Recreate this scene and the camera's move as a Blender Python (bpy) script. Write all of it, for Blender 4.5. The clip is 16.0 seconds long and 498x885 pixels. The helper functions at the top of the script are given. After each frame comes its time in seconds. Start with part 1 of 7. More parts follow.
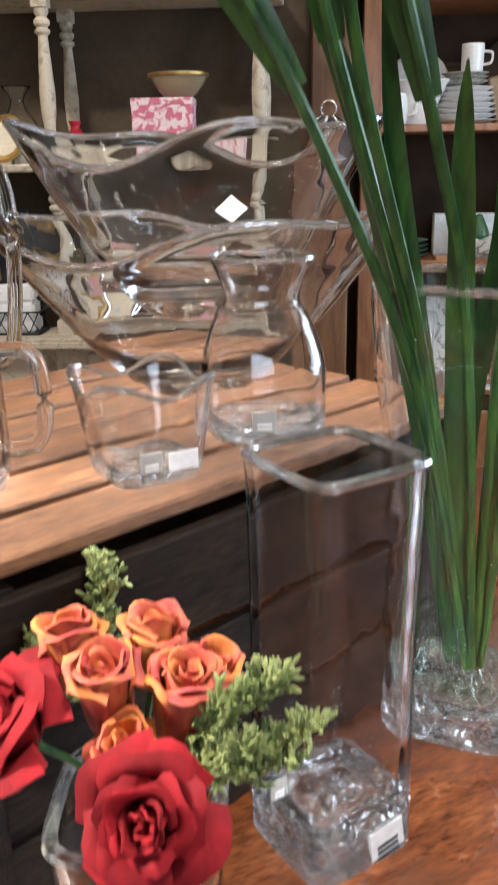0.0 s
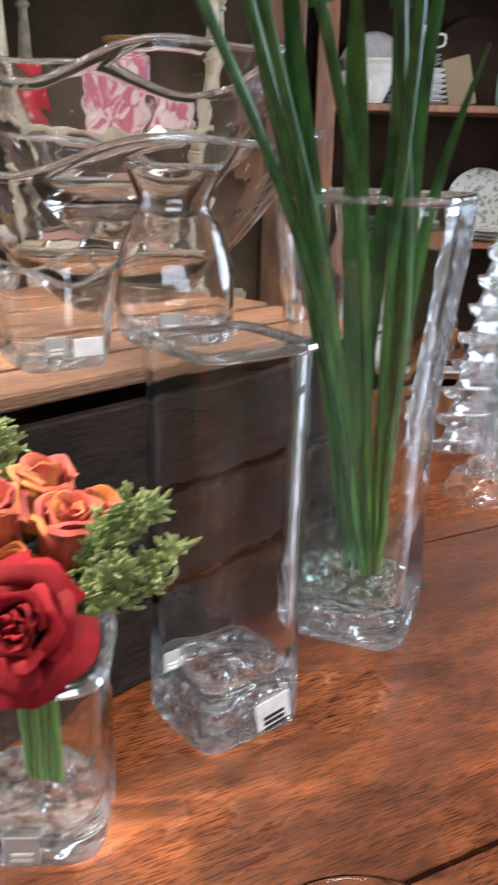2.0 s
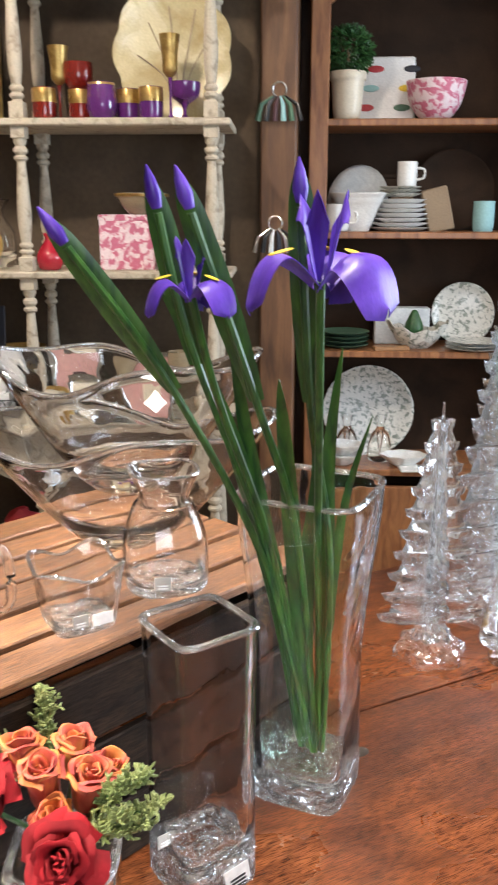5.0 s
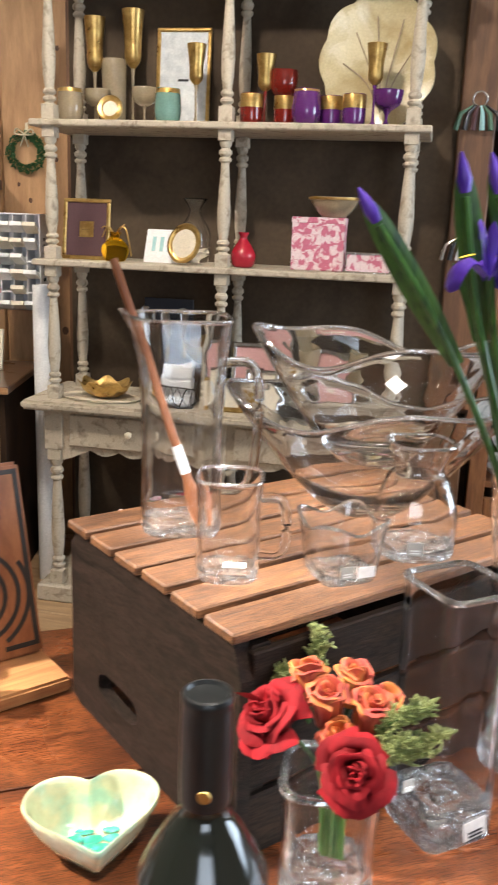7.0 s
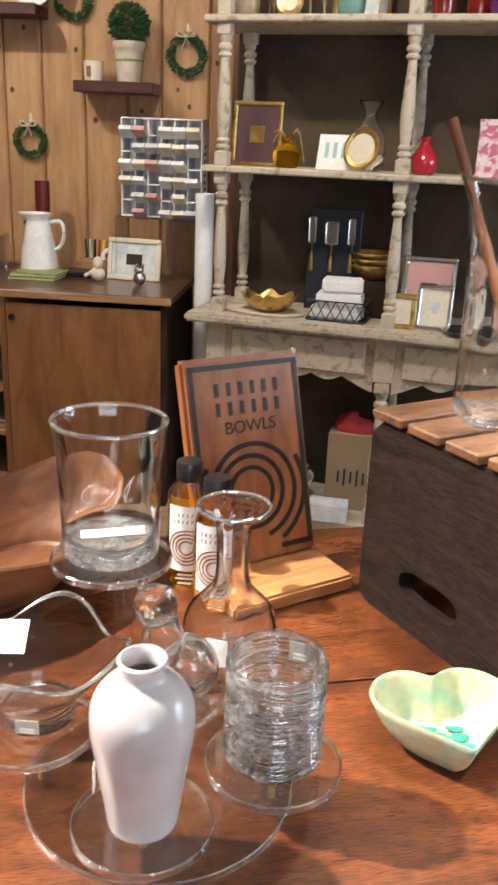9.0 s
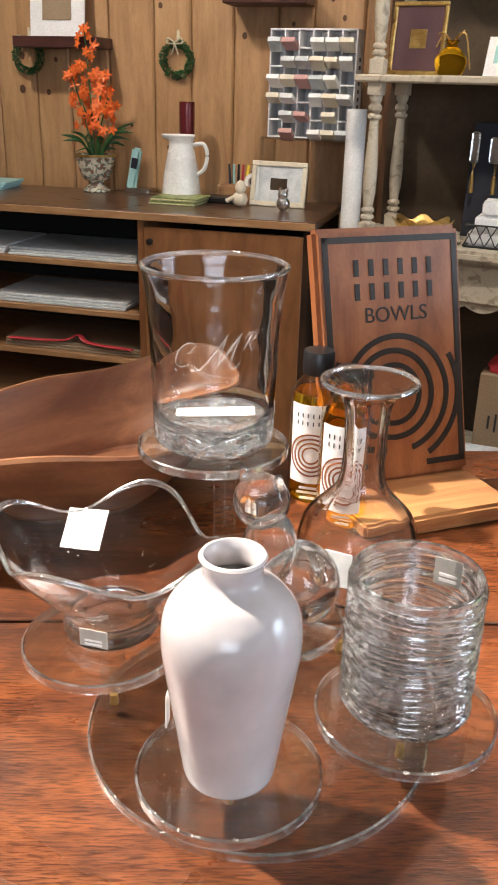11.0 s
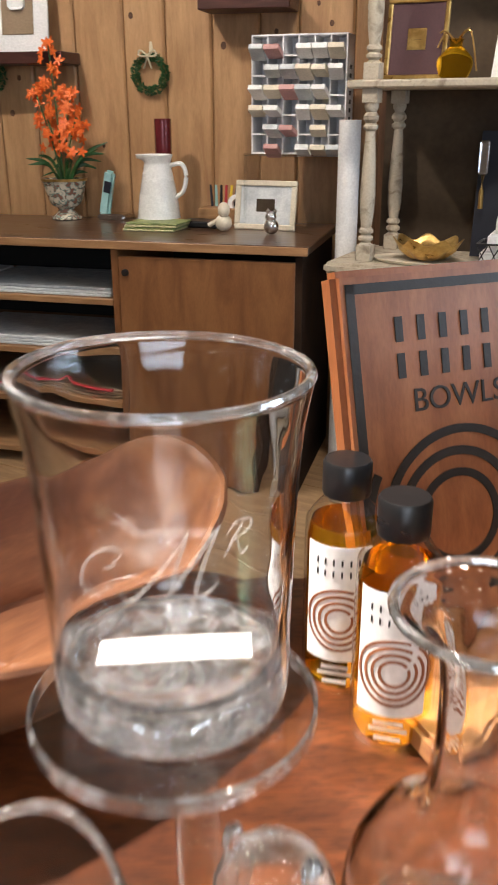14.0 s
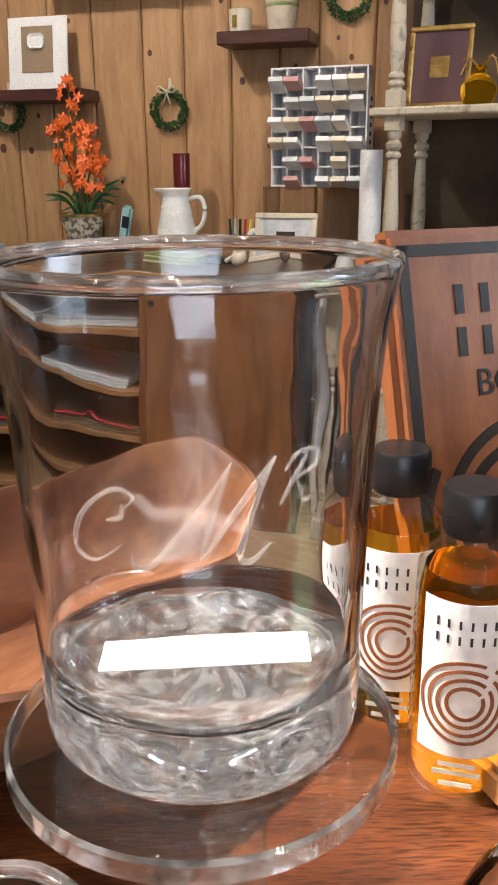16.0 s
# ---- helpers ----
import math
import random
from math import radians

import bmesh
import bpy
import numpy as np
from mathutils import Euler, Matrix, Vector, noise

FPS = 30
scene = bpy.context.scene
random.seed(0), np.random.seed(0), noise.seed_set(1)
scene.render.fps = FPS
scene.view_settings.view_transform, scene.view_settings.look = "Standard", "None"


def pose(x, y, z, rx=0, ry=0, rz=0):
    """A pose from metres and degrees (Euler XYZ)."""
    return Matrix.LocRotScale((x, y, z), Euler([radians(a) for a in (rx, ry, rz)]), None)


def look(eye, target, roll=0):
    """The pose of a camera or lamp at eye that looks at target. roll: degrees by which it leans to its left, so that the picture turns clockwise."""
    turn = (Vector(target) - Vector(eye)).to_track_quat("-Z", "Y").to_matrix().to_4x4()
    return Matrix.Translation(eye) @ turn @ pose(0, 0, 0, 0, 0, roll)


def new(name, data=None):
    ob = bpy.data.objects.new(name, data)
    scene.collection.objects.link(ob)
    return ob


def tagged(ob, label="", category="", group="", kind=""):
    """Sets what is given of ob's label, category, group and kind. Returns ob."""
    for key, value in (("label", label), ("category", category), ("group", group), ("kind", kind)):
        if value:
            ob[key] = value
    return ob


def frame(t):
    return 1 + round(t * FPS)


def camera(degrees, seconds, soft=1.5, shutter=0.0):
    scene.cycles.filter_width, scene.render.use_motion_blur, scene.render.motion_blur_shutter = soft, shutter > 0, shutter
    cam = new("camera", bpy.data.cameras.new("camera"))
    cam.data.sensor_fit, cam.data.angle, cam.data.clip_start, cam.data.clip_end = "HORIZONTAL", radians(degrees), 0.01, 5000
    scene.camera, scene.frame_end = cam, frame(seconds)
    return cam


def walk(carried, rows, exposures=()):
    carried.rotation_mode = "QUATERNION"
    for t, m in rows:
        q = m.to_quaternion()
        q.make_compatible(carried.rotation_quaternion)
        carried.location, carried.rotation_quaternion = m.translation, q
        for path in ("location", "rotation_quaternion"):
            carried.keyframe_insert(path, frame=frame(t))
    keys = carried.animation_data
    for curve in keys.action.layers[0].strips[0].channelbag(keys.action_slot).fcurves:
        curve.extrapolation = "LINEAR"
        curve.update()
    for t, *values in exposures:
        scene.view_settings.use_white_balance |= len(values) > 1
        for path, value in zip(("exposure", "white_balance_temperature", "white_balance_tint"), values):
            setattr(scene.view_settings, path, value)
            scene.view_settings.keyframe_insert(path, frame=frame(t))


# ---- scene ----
# All places below are in plan units of 0.9 m with the floor at -0.15; S and Z0 turn them into metres.
S, Z0 = 0.9, 0.15


def W(x, y, z):
    return Vector((x * S, y * S, (z + Z0) * S))


EXPO = 0.3
cam = camera(32.3, 16.0, soft=1.7, shutter=0.5)
PATH = [
    (0, (0.142, 0.173, 1.214), (-0.049, 2.065, 0.596), -1.0),
    (0.5, (0.142, 0.149, 1.172), (-0.061, 2.02, 0.495), -0.5),
    (1, (0.134, 0.123, 1.149), (-0.076, 1.988, 0.458), 0.5),
    (1.5, (0.143, 0.112, 1.142), (-0.059, 1.981, 0.459), 0.8),
    (2, (0.188, 0.121, 1.158), (0.095, 2.013, 0.517), 1.4),
    (2.5, (0.207, 0.132, 1.173), (0.215, 2.035, 0.555), 2.1),
    (2.8, (0.213, 0.137, 1.2), (0.257, 2.035, 0.571), 1.8),
    (3, (0.211, 0.135, 1.221), (0.292, 2.027, 0.579), 1.6),
    (3.2, (0.212, 0.129, 1.248), (0.324, 2.02, 0.607), 1.2),
    (5.3, (0.248, -0.109, 1.433), (0.036, 1.814, 0.926), 0.3),
    (5.5, (0.243, -0.128, 1.432), (-0.024, 1.79, 0.933), 0.6),
    (6, (0.226, -0.144, 1.424), (-0.14, 1.762, 0.942), 1.7),
    (6.5, (0.186, -0.163, 1.416), (-0.22, 1.734, 0.93), 2.0),
    (7, (0.11, -0.175, 1.397), (-0.326, 1.711, 0.892), 2.2),
    (7.5, (0.017, -0.19, 1.381), (-0.471, 1.679, 0.861), 2.2),
    (7.6, (0.0, -0.191, 1.377), (-0.496, 1.674, 0.85), 2.3),
    (8, (-0.051, -0.193, 1.359), (-0.589, 1.651, 0.803), 2.3),
    (8.5, (-0.117, -0.206, 1.339), (-0.686, 1.613, 0.732), 2.1),
    (9, (-0.169, -0.2, 1.31), (-0.785, 1.583, 0.648), 2.4),
    (9.5, (-0.188, -0.18, 1.282), (-0.874, 1.556, 0.563), 2.9),
    (10, (-0.208, -0.114, 1.234), (-0.983, 1.564, 0.472), 1.8),
    (10.2, (-0.213, -0.084, 1.212), (-1.018, 1.576, 0.439), 1.6),
    (12.3, (-0.212, -0.046, 1.158), (-1.171, 1.542, 0.411), 1.5),
    (12.5, (-0.216, -0.042, 1.153), (-1.176, 1.547, 0.411), 1.4),
    (13, (-0.229, 0.0, 1.168), (-1.201, 1.589, 0.438), 0.6),
    (13.5, (-0.287, 0.089, 1.164), (-1.245, 1.691, 0.445), -0.2),
    (14, (-0.38, 0.246, 1.141), (-1.268, 1.887, 0.418), -0.1),
    (14.5, (-0.409, 0.306, 1.114), (-1.269, 1.968, 0.41), -0.2),
    (15, (-0.418, 0.306, 1.087), (-1.309, 1.968, 0.42), -1.1),
    (15.5, (-0.423, 0.306, 1.073), (-1.34, 1.967, 0.438), -0.7),
    (16, (-0.424, 0.302, 1.076), (-1.362, 1.956, 0.455), -0.5),
]
walk(cam, [(t, look(W(*eye), W(*target), roll)) for t, eye, target, roll in PATH], exposures=[(0, EXPO, 6250, 10), (2.0, EXPO - 0.05, 6250, 10), (3, EXPO + 0.35, 6300, 10), (5.5, EXPO + 0.2, 6550, 10), (7.5, EXPO + 0.1, 6500, 10), (10, EXPO, 6500, 10), (13, EXPO, 6450, 11), (16, EXPO, 6400, 11)])

# ---- world and lights ----
world = bpy.data.worlds.new("world")
scene.world = world
world.use_nodes = True
world.node_tree.nodes["Background"].inputs["Color"].default_value = (0.75, 0.85, 1.0, 1)
world.node_tree.nodes["Background"].inputs["Strength"].default_value = 0.6


def spot(x, y, z, tx, ty, tz, watts, angle=70, size=0.03, colour=(1.0, 0.80, 0.58), blend=0.6):
    data = bpy.data.lights.new("ceiling_spot_light", "SPOT")
    data.energy, data.spot_size, data.spot_blend, data.shadow_soft_size, data.color = watts, radians(angle), blend, size, colour
    ob = new("ceiling_spot_light", data)
    ob.matrix_world = look(W(x, y, z), W(tx, ty, tz))
    return ob


def area(x, y, z, tx, ty, tz, watts, sx, sy, colour):
    data = bpy.data.lights.new("window_light", "AREA")
    data.energy, data.shape, data.size, data.size_y, data.color = watts, "RECTANGLE", sx * S, sy * S, colour
    ob = new("window_light", data)
    ob.matrix_world = look(W(x, y, z), W(tx, ty, tz))
    return ob


WARM = (1.0, 0.90, 0.79)
spot(-2.00, 0.20, 2.85, -0.42, 0.36, 0.80, 620, 29, 0.04, WARM, 0.6)
# unseen spots, added to brighten vases, crate, hutch, counter wall and cabinet
spot(0.62, 0.45, 2.85, 0.34, 0.72, 0.80, 122, 46, 0.06, WARM)
spot(-0.25, 1.35, 2.85, 0.06, 0.84, 0.95, 62, 36, 0.06, WARM)
spot(-0.75, 1.45, 2.85, -0.75, 3.1, 1.25, 95, 100, 0.06, WARM, 1.0)
spot(-2.6, 1.6, 2.85, -2.5, 3.2, 0.95, 100, 100, 0.06, WARM, 1.0)
spot(1.0, 1.9, 2.85, 0.8, 3.6, 1.1, 26, 80, 0.06, WARM, 1.0)
# unseen windows, guessed from cool glints and placed to brighten the glass trees
area(2.96, 2.1, 1.60, 0.3, 0.9, 1.0, 60, 1.7, 1.5, (0.70, 0.84, 1.0))
area(1.35, -2.96, 1.60, 0.3, 0.9, 0.9, 34, 1.9, 1.4, (0.76, 0.87, 1.0))
scene.cycles.max_bounces, scene.cycles.transmission_bounces, scene.cycles.transparent_max_bounces = 28, 28, 48

# ---- materials ----


def mat(name, c1, c2=None, rough=0.5, metal=0.0, scale=14.0, stretch=(1, 1, 1), bump=0.15, fine=160.0, spec=0.5, coat=0.0, lo=0.35, hi=0.65, c3=None, sub=0.0, trans=0.0, grain=0.35):
    """A two-scale procedural surface: broad stains from c1 to c2 and a fine grain that also drives relief."""
    m = bpy.data.materials.new(name)
    m.use_nodes = True
    nt = m.node_tree
    nd, ln = nt.nodes, nt.links
    b = nd["Principled BSDF"]
    tc, mp, oi = nd.new("ShaderNodeTexCoord"), nd.new("ShaderNodeMapping"), nd.new("ShaderNodeObjectInfo")
    ad = nd.new("ShaderNodeVectorMath")
    ad.operation = "MULTIPLY_ADD"
    ad.inputs[1].default_value = (7.3, 3.1, 5.7)
    cb = nd.new("ShaderNodeCombineXYZ")
    for k in range(3):
        ln.new(oi.outputs["Random"], cb.inputs[k])
    ln.new(cb.outputs[0], ad.inputs[0])
    ln.new(tc.outputs["Object"], ad.inputs[2])
    ln.new(ad.outputs[0], mp.inputs["Vector"])
    mp.inputs["Scale"].default_value = stretch
    n1, n2 = nd.new("ShaderNodeTexNoise"), nd.new("ShaderNodeTexNoise")
    n1.inputs["Scale"].default_value, n1.inputs["Detail"].default_value, n1.inputs["Distortion"].default_value = scale, 6, 0.6
    n2.inputs["Scale"].default_value, n2.inputs["Detail"].default_value = fine, 3
    ln.new(mp.outputs[0], n1.inputs["Vector"])
    ln.new(mp.outputs[0], n2.inputs["Vector"])
    r = nd.new("ShaderNodeValToRGB")
    r.color_ramp.elements[0].position, r.color_ramp.elements[1].position = lo, hi
    c2 = c2 or tuple(v * 0.93 for v in c1)
    r.color_ramp.elements[0].color, r.color_ramp.elements[1].color = (*c2, 1), (*c1, 1)
    if c3:
        e = r.color_ramp.elements.new((lo + hi) / 2)
        e.color = (*c3, 1)
    ln.new(n1.outputs["Fac"], r.inputs["Fac"])
    mx = nd.new("ShaderNodeMix")
    mx.data_type, mx.blend_type = "RGBA", "MULTIPLY"
    mx.inputs["Factor"].default_value = grain
    ln.new(r.outputs["Color"], mx.inputs["A"])
    if grain > 0.35:
        pores = nd.new("ShaderNodeMapRange")
        pores.inputs["From Min"].default_value, pores.inputs["From Max"].default_value = 0.36, 0.60
        ln.new(n2.outputs["Fac"], pores.inputs["Value"])
        ln.new(pores.outputs[0], mx.inputs["B"])
    else:
        ln.new(n2.outputs["Fac"], mx.inputs["B"])
    hs = nd.new("ShaderNodeHueSaturation")
    hs.inputs["Value"].default_value = 1 + 0.6 * grain
    ln.new(mx.outputs["Result"], hs.inputs["Color"])
    ln.new(hs.outputs["Color"], b.inputs["Base Color"])
    mr = nd.new("ShaderNodeMapRange")
    mr.inputs["To Min"].default_value, mr.inputs["To Max"].default_value = max(0.02, rough - 0.1), min(1, rough + 0.12)
    ln.new(n1.outputs["Fac"], mr.inputs["Value"])
    ln.new(mr.outputs[0], b.inputs["Roughness"])
    b.inputs["Metallic"].default_value = metal
    b.inputs["Specular IOR Level"].default_value = spec
    b.inputs["Coat Weight"].default_value = coat
    b.inputs["Coat Roughness"].default_value = 0.15
    b.inputs["Transmission Weight"].default_value = trans
    if sub:
        b.inputs["Subsurface Weight"].default_value = sub
        b.inputs["Subsurface Radius"].default_value = (0.01, 0.006, 0.004)
    if bump:
        bp = nd.new("ShaderNodeBump")
        bp.inputs["Strength"].default_value, bp.inputs["Distance"].default_value = bump, 0.002
        sm = nd.new("ShaderNodeMath")
        sm.operation = "ADD"
        ln.new(n1.outputs["Fac"], sm.inputs[0])
        ln.new(n2.outputs["Fac"], sm.inputs[1])
        ln.new(sm.outputs[0], bp.inputs["Height"])
        ln.new(bp.outputs[0], b.inputs["Normal"])
    return m


def glass(name, colour=(1, 1, 1), ior=1.5, gain=0.0, low=0.0, ripple=0.0, scale=40.0, soft=0.03, haze=0.0):
    """Solid refracting glass, with gloss that grows towards the edges; the last argument mixes in noisy diffuse white
    that stands for caustic glow.
    """
    m = bpy.data.materials.new(name)
    m.use_nodes = True
    nd, ln = m.node_tree.nodes, m.node_tree.links
    nd.remove(nd["Principled BSDF"])
    g = nd.new("ShaderNodeBsdfGlass")
    g.inputs["Color"].default_value = (*colour, 1)
    g.inputs["IOR"].default_value, g.inputs["Roughness"].default_value = ior, 0.0
    if ripple:
        tc, n, bp = nd.new("ShaderNodeTexCoord"), nd.new("ShaderNodeTexNoise"), nd.new("ShaderNodeBump")
        n.inputs["Scale"].default_value, n.inputs["Detail"].default_value = scale, 1.0
        ln.new(tc.outputs["Object"], n.inputs["Vector"])
        ln.new(n.outputs["Fac"], bp.inputs["Height"])
        bp.inputs["Strength"].default_value, bp.inputs["Distance"].default_value = ripple, 0.01
        ln.new(bp.outputs[0], g.inputs["Normal"])
    if gain:
        s_, mx, lw, pw, ml = nd.new("ShaderNodeBsdfGlossy"), nd.new("ShaderNodeMixShader"), nd.new("ShaderNodeLayerWeight"), nd.new("ShaderNodeMath"), nd.new("ShaderNodeMath")
        s_.inputs["Roughness"].default_value = soft
        if ripple:
            ln.new(bp.outputs[0], s_.inputs["Normal"])
        lw.inputs["Blend"].default_value = 0.5
        pw.operation, ml.operation = "POWER", "MULTIPLY_ADD"
        pw.inputs[1].default_value, ml.inputs[1].default_value, ml.inputs[2].default_value = 2.6, gain, low
        ln.new(lw.outputs["Facing"], pw.inputs[0])
        ln.new(pw.outputs[0], ml.inputs[0])
        ln.new(ml.outputs[0], mx.inputs[0])
        ln.new(g.outputs[0], mx.inputs[1])
        ln.new(s_.outputs[0], mx.inputs[2])
        last = mx.outputs[0]
    else:
        last = g.outputs[0]
    # noisy diffuse white painted into the glass in place of caustic light
    if haze:
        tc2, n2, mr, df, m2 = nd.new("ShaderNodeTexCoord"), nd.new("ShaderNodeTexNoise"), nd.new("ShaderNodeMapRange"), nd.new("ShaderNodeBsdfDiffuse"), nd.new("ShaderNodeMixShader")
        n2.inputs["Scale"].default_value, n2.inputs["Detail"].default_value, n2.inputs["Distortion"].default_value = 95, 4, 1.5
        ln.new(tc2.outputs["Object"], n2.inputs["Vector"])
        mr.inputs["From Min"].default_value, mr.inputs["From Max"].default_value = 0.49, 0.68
        mr.inputs["To Min"].default_value, mr.inputs["To Max"].default_value = haze * 0.05, haze * 1.2
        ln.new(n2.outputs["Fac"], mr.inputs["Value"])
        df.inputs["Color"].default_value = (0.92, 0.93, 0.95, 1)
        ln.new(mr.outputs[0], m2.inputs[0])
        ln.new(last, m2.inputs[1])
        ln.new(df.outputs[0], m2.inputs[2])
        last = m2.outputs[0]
    ln.new(last, nd["Material Output"].inputs["Surface"])
    return m


def thin(name, colour=(1, 1, 1), gain=0.9, ripple=0.0, scale=35.0, low=0.04):
    """Thin blown glass: the light goes straight through, and the gloss grows towards the edges."""
    m = bpy.data.materials.new(name)
    m.use_nodes = True
    nd, ln = m.node_tree.nodes, m.node_tree.links
    nd.remove(nd["Principled BSDF"])
    t, g, mx, lw = nd.new("ShaderNodeBsdfTransparent"), nd.new("ShaderNodeBsdfGlossy"), nd.new("ShaderNodeMixShader"), nd.new("ShaderNodeLayerWeight")
    t.inputs["Color"].default_value = (*colour, 1)
    g.inputs["Roughness"].default_value = 0.015
    lw.inputs["Blend"].default_value = 0.5
    pw, ml = nd.new("ShaderNodeMath"), nd.new("ShaderNodeMath")
    pw.operation, ml.operation = "POWER", "MULTIPLY_ADD"
    pw.inputs[1].default_value = 3.2
    ml.inputs[1].default_value, ml.inputs[2].default_value = gain, low
    ln.new(lw.outputs["Facing"], pw.inputs[0])
    ln.new(pw.outputs[0], ml.inputs[0])
    ln.new(ml.outputs[0], mx.inputs[0])
    ln.new(t.outputs[0], mx.inputs[1])
    ln.new(g.outputs[0], mx.inputs[2])
    ln.new(mx.outputs[0], nd["Material Output"].inputs["Surface"])
    if ripple:
        tc, n, bp = nd.new("ShaderNodeTexCoord"), nd.new("ShaderNodeTexNoise"), nd.new("ShaderNodeBump")
        n.inputs["Scale"].default_value = scale
        ln.new(tc.outputs["Object"], n.inputs["Vector"])
        ln.new(n.outputs["Fac"], bp.inputs["Height"])
        bp.inputs["Strength"].default_value, bp.inputs["Distance"].default_value = ripple, 0.01
        ln.new(bp.outputs[0], g.inputs["Normal"])
        ln.new(bp.outputs[0], lw.inputs["Normal"])
    return m




def table_wood():
    """Old polished boards: long streaky figure, dark pores, broad stains and fine scratches."""
    m = bpy.data.materials.new("polished reddish table wood")
    m.use_nodes = True
    nd, ln = m.node_tree.nodes, m.node_tree.links
    b = nd["Principled BSDF"]
    tc = nd.new("ShaderNodeTexCoord")

    def noise_at(stretch, scale, detail, warp=0.0):
        mp, n = nd.new("ShaderNodeMapping"), nd.new("ShaderNodeTexNoise")
        mp.inputs["Scale"].default_value = stretch
        n.inputs["Scale"].default_value, n.inputs["Detail"].default_value, n.inputs["Distortion"].default_value = scale, detail, warp
        ln.new(tc.outputs["Object"], mp.inputs["Vector"])
        ln.new(mp.outputs[0], n.inputs["Vector"])
        return n.outputs["Fac"]

    def ramp(fac, *stops):
        r = nd.new("ShaderNodeValToRGB")
        e = r.color_ramp.elements
        while len(e) < len(stops):
            e.new(0.5)
        for k, (p, c) in zip(e, stops):
            k.position, k.color = p, (*c, 1)
        ln.new(fac, r.inputs["Fac"])
        return r.outputs["Color"]

    def times(a, c, f):
        x = nd.new("ShaderNodeMix")
        x.data_type, x.blend_type = "RGBA", "MULTIPLY"
        x.inputs["Factor"].default_value = f
        ln.new(a, x.inputs["A"])
        ln.new(c, x.inputs["B"])
        return x.outputs["Result"]

    figure, stain = noise_at((1, 8, 8), 5.5, 8, 1.2), noise_at((1, 1.6, 1.6), 4.0, 6, 0.6)
    pores, fleck = noise_at((1, 9, 9), 75, 4, 0.3), noise_at((1, 2.5, 2.5), 26, 6, 1.0)
    c = ramp(figure, (0.28, (0.105, 0.030, 0.011)), (0.47, (0.165, 0.050, 0.017)), (0.60, (0.205, 0.066, 0.022)), (0.75, (0.140, 0.042, 0.015)))
    c = times(c, ramp(stain, (0.34, (0.36, 0.33, 0.32)), (0.56, (1.0, 1.0, 1.0))), 0.85)
    c = times(c, ramp(pores, (0.38, (0.25, 0.20, 0.18)), (0.54, (1.0, 1.0, 1.0))), 0.8)
    c = times(c, ramp(fleck, (0.38, (0.55, 0.50, 0.48)), (0.60, (1.15, 1.1, 1.05))), 0.6)
    ln.new(c, b.inputs["Base Color"])
    mr = nd.new("ShaderNodeMapRange")
    mr.inputs["From Min"].default_value, mr.inputs["From Max"].default_value = 0.3, 0.7
    mr.inputs["To Min"].default_value, mr.inputs["To Max"].default_value = 0.42, 0.20
    ln.new(stain, mr.inputs["Value"])
    ln.new(mr.outputs[0], b.inputs["Roughness"])
    b.inputs["Specular IOR Level"].default_value = 0.5
    bp, sm = nd.new("ShaderNodeBump"), nd.new("ShaderNodeMath")
    sm.operation = "ADD"
    ln.new(pores, sm.inputs[0])
    ln.new(figure, sm.inputs[1])
    ln.new(sm.outputs[0], bp.inputs["Height"])
    bp.inputs["Strength"].default_value, bp.inputs["Distance"].default_value = 0.14, 0.002
    ln.new(bp.outputs[0], b.inputs["Normal"])
    return m


M_TABLE = table_wood()
M_SLAT = mat("worn honey pine slat", (0.185, 0.080, 0.031), (0.058, 0.024, 0.011), 0.55, scale=10, stretch=(1, 9, 9), fine=70, bump=0.25, lo=0.28, hi=0.7, grain=0.5)
M_CRATE = mat("dark stained crate wood", (0.024, 0.014, 0.009), (0.008, 0.005, 0.004), 0.72, scale=9, stretch=(1, 8, 8), fine=70, bump=0.3, lo=0.3, hi=0.7, spec=0.12, grain=0.55)
M_END = mat("dark stained crate end", (0.028, 0.017, 0.013), (0.011, 0.008, 0.006), 0.68, scale=9, stretch=(8, 1, 8), fine=70, bump=0.3, lo=0.3, hi=0.7, spec=0.12, grain=0.55)
M_PINE = mat("knotty pine wall board", (0.52, 0.31, 0.15), (0.33, 0.17, 0.075), 0.5, scale=5, stretch=(6, 6, 0.8), fine=60, bump=0.15, lo=0.25, hi=0.75)
M_KNOT = mat("dark pine knot", (0.12, 0.05, 0.02), (0.06, 0.025, 0.012), 0.6, scale=60)
M_PAINT = mat("distressed cream paint", (0.49, 0.425, 0.325), (0.27, 0.215, 0.155), 0.65, scale=30, fine=170, bump=0.4, lo=0.32, hi=0.48)
M_GREY = mat("grey brown plaster", (0.098, 0.070, 0.046), (0.052, 0.036, 0.024), 0.9, spec=0.15, scale=3, fine=60, bump=0.1)
M_BROWN = mat("brown boarded wall", (0.18, 0.085, 0.035), (0.09, 0.038, 0.016), 0.5, scale=5, stretch=(6, 6, 0.8), fine=60)
M_CAB = mat("orange brown cabinet wood", (0.36, 0.15, 0.055), (0.18, 0.065, 0.025), 0.4, scale=6, stretch=(6, 6, 1), fine=70, coat=0.2)
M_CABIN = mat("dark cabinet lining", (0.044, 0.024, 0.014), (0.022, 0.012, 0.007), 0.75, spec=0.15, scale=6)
M_COUNTER = mat("brown veneer", (0.26, 0.112, 0.040), (0.17, 0.066, 0.024), 0.42, scale=5, stretch=(4, 4, 1), fine=70, bump=0.05)
